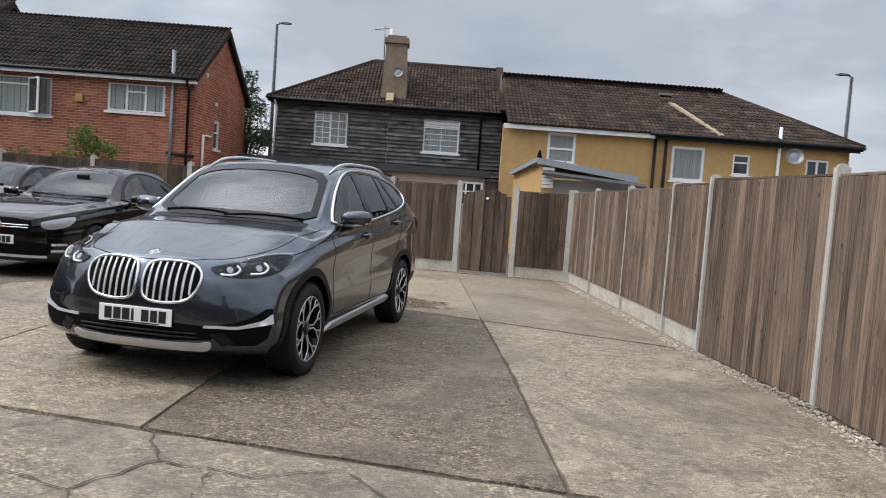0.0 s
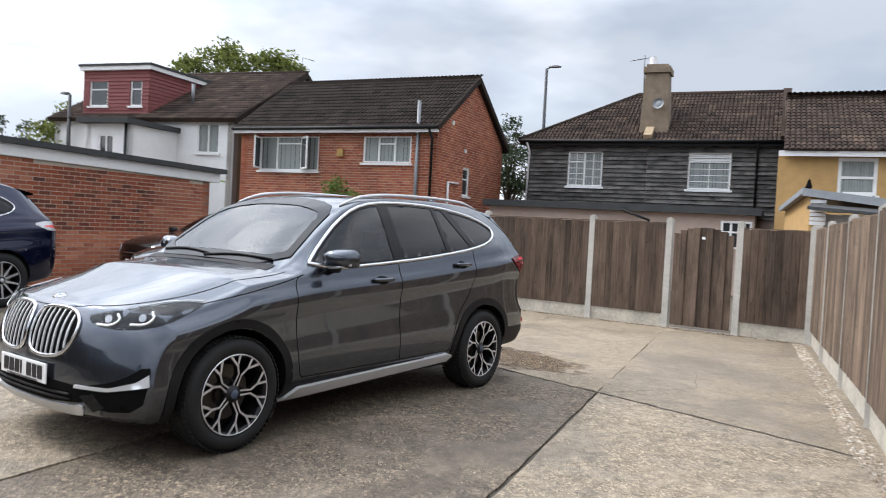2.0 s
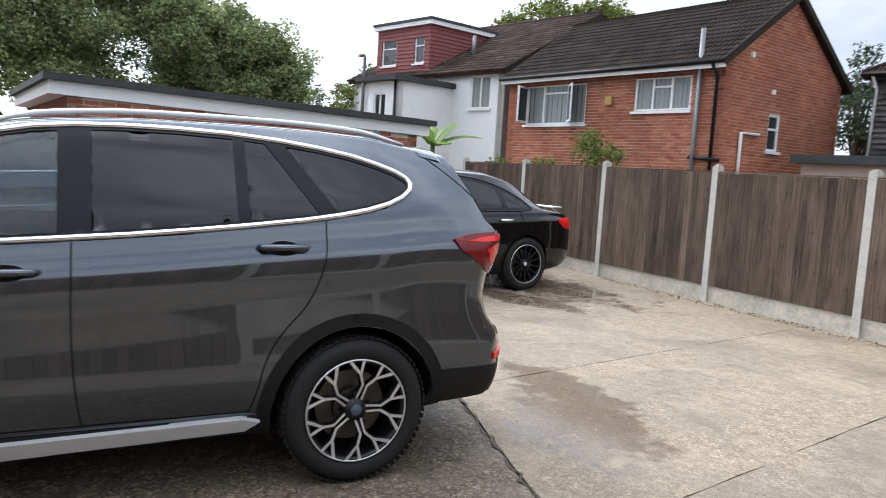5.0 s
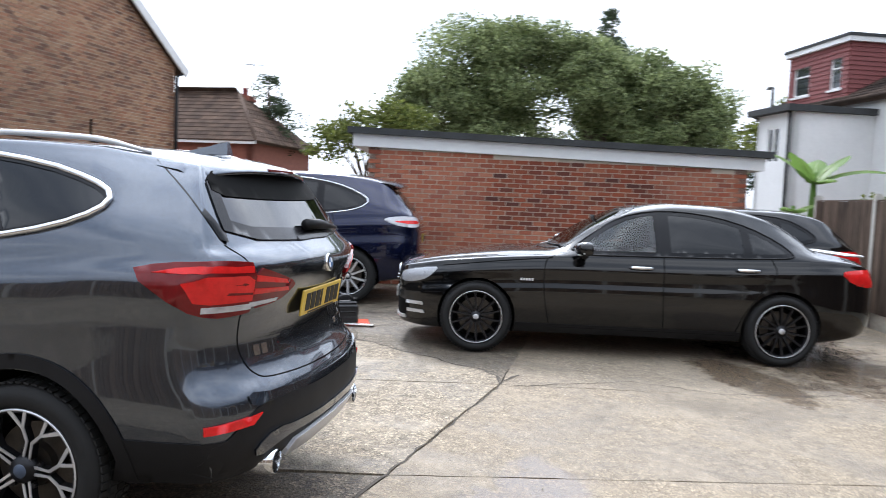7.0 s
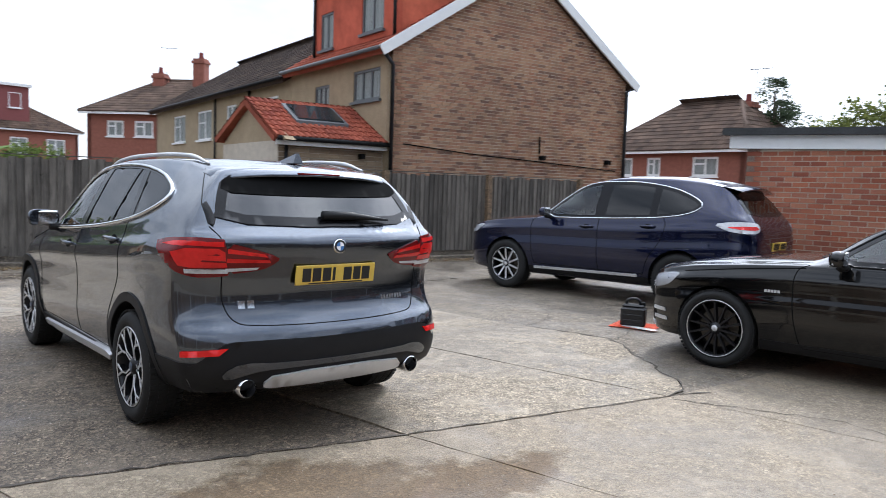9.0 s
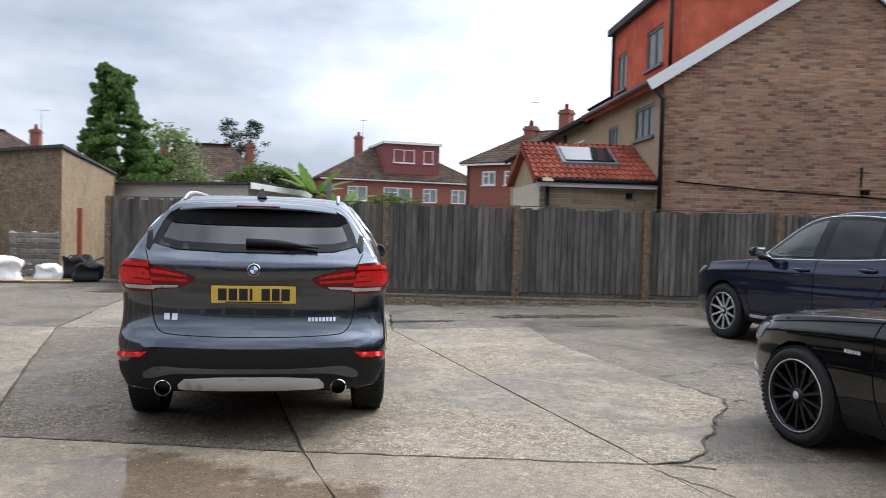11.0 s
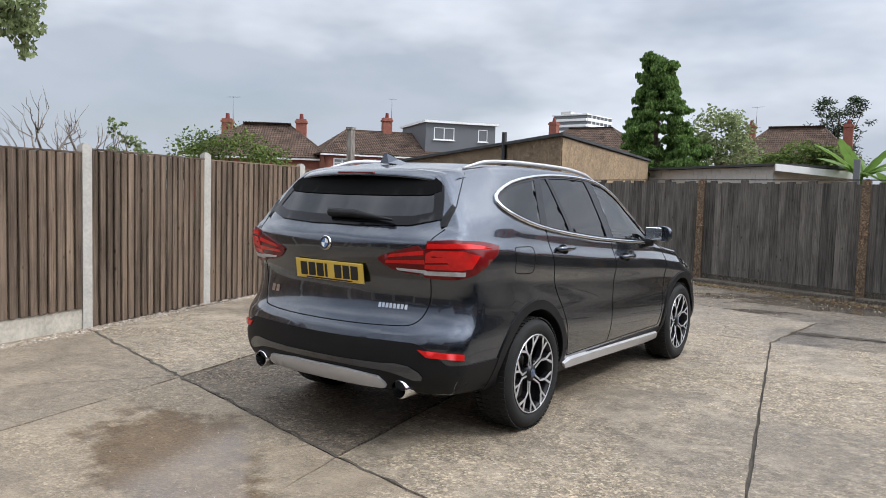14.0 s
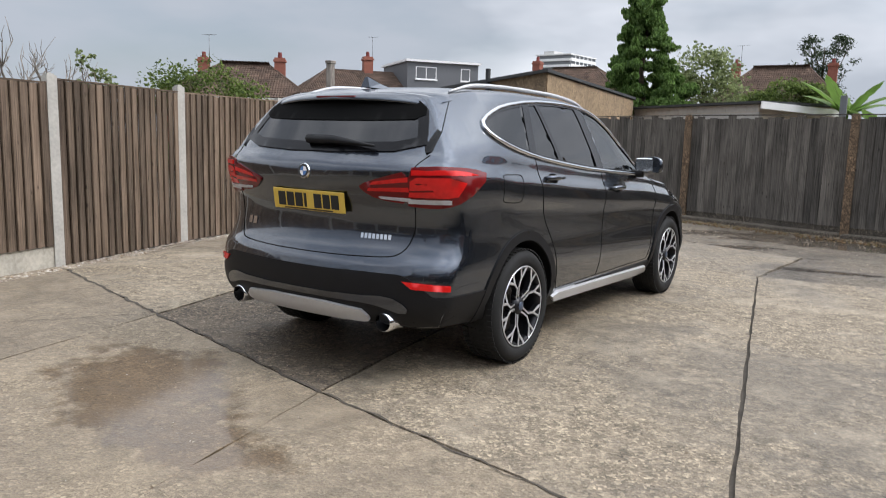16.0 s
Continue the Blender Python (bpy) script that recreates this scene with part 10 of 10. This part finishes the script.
def sack(o, rz, lx, ly, h, label, seed, mat="white_bag"):
    """A slumped bulk bag: a rounded box with pushed-in, creased sides and loops."""
    rnd = random.Random(seed)
    t = thing("builders_bag", pose(o[0], o[1], 0.0, 0, 0, rz), label, "bag")
    bm = bmesh.new()
    bmesh.ops.create_cube(bm, size=1)
    bmesh.ops.subdivide_edges(bm, edges=bm.edges[:], cuts=7, use_grid_fill=True)
    for v in bm.verts:
        x, y, z = v.co
        k = 1 - 0.25 * (abs(x) * 2) ** 4 * (abs(y) * 2) ** 4
        s = 1 + 0.10 * math.sin(9 * x + 5 * z + seed) + rnd.uniform(-0.03, 0.03)
        v.co = Vector((x * lx * k * s, y * ly * k * (1 + 0.1 * math.sin(8 * y + 7 * z)), max(0.0, (z + 0.5) * h * (1 - 0.22 * abs(x * 2) ** 3) + (0.06 * math.sin(7 * x + 11 * y) if z > 0.3 else 0))))
    part("body", bm, M[mat], t, smooth=True)
    for sx in (-1, 1):
        bm = bmesh.new()
        tube(bm, [(sx * lx * 0.36, -0.12, h * 0.75), (sx * lx * 0.30, -0.05, h * 1.06), (sx * lx * 0.30, 0.08, h * 1.04), (sx * lx * 0.36, 0.14, h * 0.75)], 0.014, 6)
        part("loop", bm, M[mat], t, smooth=True)


sack((6.15, -9.45), 8, 0.92, 0.55, 0.46, "slumped white bulk bag lying by the lane", 3)
sack((5.25, -9.75), -10, 0.50, 0.35, 0.30, "small crumpled white sack on the ground", 5)
sack((7.95, -9.35), 14, 1.0, 0.5, 0.17, "flattened white plastic sheeting on the ground", 8)


sack((4.45, -9.75), 20, 0.6, 0.4, 0.34, "black refuse sack slumped beside the fence end", 11, "black_plastic")
sack((4.9, -10.6), -30, 0.7, 0.5, 0.45, "black refuse sack slumped beside the shed", 12, "black_plastic")


def pallet(o, rz, lean, w, h, label, mat="grey_board", slats=9):
    t = thing("pallet", pose(*o, lean, 0, rz), label, "pallet")
    for i in range(slats):
        z = h * (i + 0.5) / slats
        bm = bmesh.new()
        box(bm, -w / 2, w / 2, -0.02, 0, z - h / slats * 0.36, z + h / slats * 0.36, None, 0.003)
        part("slat", bm, M[mat], t)
    for x in (-w / 2 + 0.05, 0, w / 2 - 0.05):
        bm = bmesh.new()
        box(bm, x - 0.045, x + 0.045, 0.001, 0.09, 0.0, h, None, 0.004)
        part("bearer", bm, M[mat], t)


pallet((7.8, -12.60, 0.0), 195, 9, 1.15, 1.15, "grey weathered timber pallet leaning on the shed wall")
pallet((6.0, -11.2, 0.0), 188, 14, 1.0, 1.0, "old grey timber pallet leaning on rubble", slats=8)
pallet((7.0, -10.6, 0.18), 10, 84, 1.2, 1.0, "old timber pallet lying on rubble", slats=7)


def plank(o, rz, tilt, L, w, label, mat="old_timber", t=0.03):
    ob = thing("plank", pose(*o, 0, tilt, rz), label, "plank")
    bm = bmesh.new()
    box(bm, -L / 2, L / 2, -w / 2, w / 2, 0, t, None, 0.004)
    part("board", bm, M[mat], ob)


plank((7.9, -10.0, 0.12), 30, -6, 2.2, 0.14, "weathered loose plank lying across rubble")
plank((8.6, -10.4, 0.20), -14, 5, 1.9, 0.12, "weathered loose plank lying across rubble", "grey_board")
plank((7.2, -10.2, 0.26), 12, -5, 1.6, 0.10, "weathered loose plank lying across rubble")
plank((6.4, -10.3, 0.22), -22, 6, 1.5, 0.10, "pale loose batten lying across rubble", "grey_board", 0.04)
plank((5.6, -9.25, 0.015), 6, 0, 1.9, 0.22, "yellowed chipboard strip flat on the ground", "yellow_board", 0.02)
plank((7.6, -8.95, 0.015), 4, 0, 1.3, 0.18, "yellowed chipboard strip flat on the ground", "yellow_board", 0.02)


def broken_frame():
    """A bench frame without seat, tipped over on the rubble."""
    t = thing("bench_frame", pose(8.75, -11.1, 0.18, 12, -8, 12), "broken wooden bench frame tipped on a rubble heap", "bench")
    for nm, a, b in [("post", (-0.75, 0, 0), (-0.75, 0, 0.8)), ("post", (0.0, 0, 0), (0.0, 0, 0.82)), ("post", (0.75, 0, 0), (0.75, 0, 0.75)), ("rail", (-0.82, 0, 0.72), (0.82, 0, 0.72)), ("rail", (-0.82, 0, 0.30), (0.82, 0, 0.30)), ("leg", (-0.75, 0, 0.3), (-0.75, -0.5, 0.05)), ("leg", (0.75, 0, 0.3), (0.75, -0.5, 0.05)), ("armrest", (-0.75, -0.02, 0.5), (-0.75, -0.52, 0.48))]:
        beam(nm, t, a, b, 0.07, 0.07, M["grey_board"], up=Vector((0.2, 1, 0.1)))


broken_frame()


def rubble(name, label, poly, n, size, mat, z0, seed, heap=0.0, c=(0, 0), rad=1.0):
    """Many broken bits spread over a patch of ground; heaped towards c."""
    rnd = random.Random(seed)
    vs, fs = [], []
    xs, ys = [p[0] for p in poly], [p[1] for p in poly]
    while len(vs) < n * 6:
        x, y = rnd.uniform(min(xs), max(xs)), rnd.uniform(min(ys), max(ys))
        if not inside((x, y), poly):
            continue
        s = size * rnd.uniform(0.35, 1.3) ** 1.6
        z = z0 + heap * max(0, 1 - math.hypot(x - c[0], y - c[1]) / rad) * rnd.random()
        k = len(vs)
        a = rnd.uniform(0, 6.3)
        ca, sa = math.cos(a), math.sin(a)
        for q in ((1, 0, 0.3), (0, 0.7, 0.35), (-1, 0.1, 0.3), (0.1, -0.8, 0.3), (0.1, 0, 0.8), (0, 0, -0.1)):
            u, v, w = (q[0] * rnd.uniform(0.6, 1.2) * s, q[1] * rnd.uniform(0.6, 1.2) * s, q[2] * s)
            vs.append((x + u * ca - v * sa, y + u * sa + v * ca, z + w))
        fs += [(k, k + 1, k + 4), (k + 1, k + 2, k + 4), (k + 2, k + 3, k + 4), (k + 3, k, k + 4), (k + 1, k, k + 5), (k + 2, k + 1, k + 5), (k + 3, k + 2, k + 5), (k, k + 3, k + 5)]
    tagged(raw(name, vs, fs, mat), label, name.replace("_", " "), kind="stuff")


rubble("rubble", "heap of broken masonry and timber bits", [(6.2, -11.8), (9.8, -11.9), (9.6, -9.7), (6.0, -10.1)], 900, 0.09, M["litter"], -0.01, 1, 0.35, (7.9, -11.0), 1.9)
rubble("leaf_litter", "dead leaves and twigs along the fence foot", [(3.6, -9.35), (1.05, -8.15), (-1.6, -7.27), (-4.1, -6.82), (-9.0, -6.2), (-9.0, -5.8), (-4.1, -6.4), (-1.6, -6.85), (1.0, -7.75), (3.6, -8.95)], 3600, 0.022, M["litter"], -0.008, 2)
rubble("gravel", "loose stone chips along the timber fence", [(5.05, -3.0), (4.56, -0.4), (3.95, 1.42), (2.45, 7.2), (2.30, 7.2), (3.78, 1.45), (4.36, -0.4), (4.85, -3.0)], 3600, 0.017, M["chips"], -0.004, 3)
rubble("grit", "loose grit scattered over the concrete", [(3.9, -2.8), (2.6, 6.8), (-3.5, 6.9), (-3.6, -2.8)], 2600, 0.006, M["chips"], 0.0, 4)
rubble("dead_leaves", "brown leaf scraps along the back fence", [(-4.8, 7.30), (2.4, 7.38), (2.4, 7.22), (-4.8, 7.12)], 500, 0.016, M["litter"], 0.0, 6)
rubble("leaf_litter", "dead leaves and grit drifted along the weathered fence", [(3.6, -9.2), (1.05, -8.0), (-1.6, -7.1), (-4.1, -6.66), (-9, -6.05), (-9, -5.6), (-4.1, -6.2), (-1.6, -6.65), (1.0, -7.5), (3.6, -8.7)], 2600, 0.022, M["dead_leaf"], -0.012, 8)
rubble("lane_grit", "loose grit and scraps scattered on the lane", [(-6, -3.9), (6, -3.4), (6, -8.0), (3.2, -8.6), (-1.6, -6.9), (-6, -6.6)], 1800, 0.010, M["chips"], -0.008, 7)

# the kerb under the southern fence
kerb = thing("kerb", label="low mossy concrete kerb below the fence", category="kerb", kind="structure")
for (a, b) in zip(SP, SP[1:]):
    a, b = Vector(a), Vector(b)
    bm = bmesh.new()
    box(bm, 0.02, (b - a).length - 0.02, -0.30, -0.04, -0.05, 0.055, frame_of((a.x, a.y, 0), b - a), 0.012)
    part("kerb_stone", bm, M["soil"], kerb)


# uprights
def upright(name, o, h, w, mat, label, category, cap=0.0):
    t = thing(name, Matrix.Translation(o), label, category)
    bm = bmesh.new()
    box(bm, -w / 2, w / 2, -w / 2, w / 2, -0.05, h, None, 0.006)
    part("shaft", bm, M[mat], t)
    if cap:
        bm = bmesh.new()
        box(bm, -w / 2 - 0.012, w / 2 + 0.012, -w / 2 - 0.012, w / 2 + 0.012, h, h + cap, None, 0.006)
        part("cap", bm, M[mat], t)


upright("post", (5.59, -4.02, 0), 2.42, 0.10, "grey_board", "tall grey weathered post beside the fence end", "post", 0.05)
upright("marker_post", (5.46, -12.5, 0), 1.55, 0.11, "red_post", "rust-red painted post beside the shed", "post")
upright("post", (-0.58, -14.6, 0), 2.5, 0.14, "steel_grey", "grey metal post behind the fence", "post")


def lamp_post(o, h, label, rz=0.0, head=0.5):
    t = thing("street_lamp", pose(*o, 0, 0, rz), label, "lamp")
    rod("column", t, [(0, 0, -0.1), (0, 0, h * 0.55), (0, 0, h)], [0.085, 0.075, 0.055], M["lamp_post"], sides=10)
    rod("arm", t, [(0, 0, h - 0.02), (0.12, 0, h + 0.03), (head * 0.5, 0, h + 0.05)], 0.025, M["lamp_post"])
    bm = bmesh.new()
    sec = [(-0.05, 0.03, 0.02), (0.10, 0.11, 0.05), (0.35, 0.12, 0.05), (head, 0.05, 0.02)]
    rows = [[bm.verts.new((head * 0.25 + x, y * a, h + 0.05 + z * b)) for a, b in ((-1, -0.4), (-0.7, 1), (0.7, 1), (1, -0.4))] for x, y, z in sec]
    for A, B in zip(rows, rows[1:]):
        for i in range(4):
            bm.faces.new((A[i], B[i], B[(i + 1) % 4], A[(i + 1) % 4]))
    bm.faces.new(rows[0])
    bm.faces.new(list(reversed(rows[-1])))
    bmesh.ops.recalc_face_normals(bm, faces=bm.faces)
    part("lamp_head", bm, M["lamp_post"], t)
    return t


L1 = lamp_post((-10.75, 23.54, 0), 8.15, "tall dark grey street lamp with a flat head", 10)
bm = bmesh.new()
box(bm, -0.42, -0.08, -0.12, 0.12, 3.05, 3.75, None, 0.02)
part("control_box", bm, M["felt"], L1, "black box strapped to the column")
lamp_post((12.1, 25.0, 0), 7.1, "grey street lamp beyond the roofs", 190)
lamp_post((-21.7, 9.4, 0), 5.3, "slim grey street lamp beside the white house", 180, 0.4)


# a low felt-roofed shed in the garden behind the timber fence
def garden_shed():
    t = thing("garden_shed", pose(6.3, 1.1, 0, 0, 0, -28), "low timber shed with a dark felt roof behind the fence", "shed")
    bm = bmesh.new()
    box(bm, -1.0, 1.0, -1.3, 1.3, -0.05, 1.62)
    part("wall", bm, M["old_timber"], t)
    vs = [(-1.15, -1.45, 1.62), (1.15, -1.45, 1.72), (1.15, 1.45, 1.86), (-1.15, 1.45, 1.76)]
    raw("roof", vs + [(x, y, z + 0.05) for x, y, z in vs], CUBE, M["felt"], t)
    for k in range(5):
        y = -1.3 + 0.62 * k
        z = 1.67 + 0.048 * (k * 0.62)
        beam("roof_batten", t, (-1.15, y, z + 0.015), (1.15, y, z + 0.115), 0.05, 0.03, M["felt"])


garden_shed()

# ---- the garage's brickwork: bricks one by one where the wall stands nearest, the rest joined ----
def garage_bricks():
    bl, bh, gap = 0.225, 0.075, 0.014
    base = []
    for L in (bl - gap, bl / 2 - gap):
        bm = bmesh.new()
        box(bm, -L / 2, L / 2, -0.005, 0.012, -(bh - gap) / 2, (bh - gap) / 2)
        me = bpy.data.meshes.new("brick")
        bm.to_mesh(me)
        bm.free()
        me.materials.append(M["brick_single"])
        base.append(me)
    rnd = random.Random(7)
    wall = garage_wall
    rest, faces = [], []
    count = 0
    rows = int(2.22 / bh)
    for r in range(rows):
        z = r * bh + bh / 2
        u = (0.0 if r % 2 else bl / 2)
        while u < GARAGE_L - 0.06:
            top = 2.22 + (2.09 - 2.22) * (u / GARAGE_L)
            if z + bh / 2 < top and 0.1 < u:
                y = -rnd.uniform(0.0, 0.004)
                if 2.0 < u < 4.6 and 1.0 < z and count < 300:
                    ob = new("brick", base[0])
                    ob.parent = wall
                    ob.matrix_basis = pose(u, y, z, 0, 0, rnd.uniform(-0.5, 0.5))
                    count += 1
                else:
                    k = len(rest)
                    a, c = u - bl / 2 + gap / 2, u + bl / 2 - gap / 2
                    z0, z1 = z - bh / 2 + gap / 2, z + bh / 2 - gap / 2
                    y0, y1 = 0.012, -0.005 + y
                    rest += [(a, y0, z0), (c, y0, z0), (c, y0, z1), (a, y0, z1), (a, y1, z0), (c, y1, z0), (c, y1, z1), (a, y1, z1)]
                    faces += [(k + 4, k + 5, k + 6, k + 7), (k, k + 1, k + 5, k + 4), (k + 1, k + 2, k + 6, k + 5), (k + 2, k + 3, k + 7, k + 6), (k + 3, k, k + 4, k + 7)]
            u += bl
    tagged(raw("brickwork", rest, faces, M["brick_orange"], wall), kind="stuff")


garage_bricks()
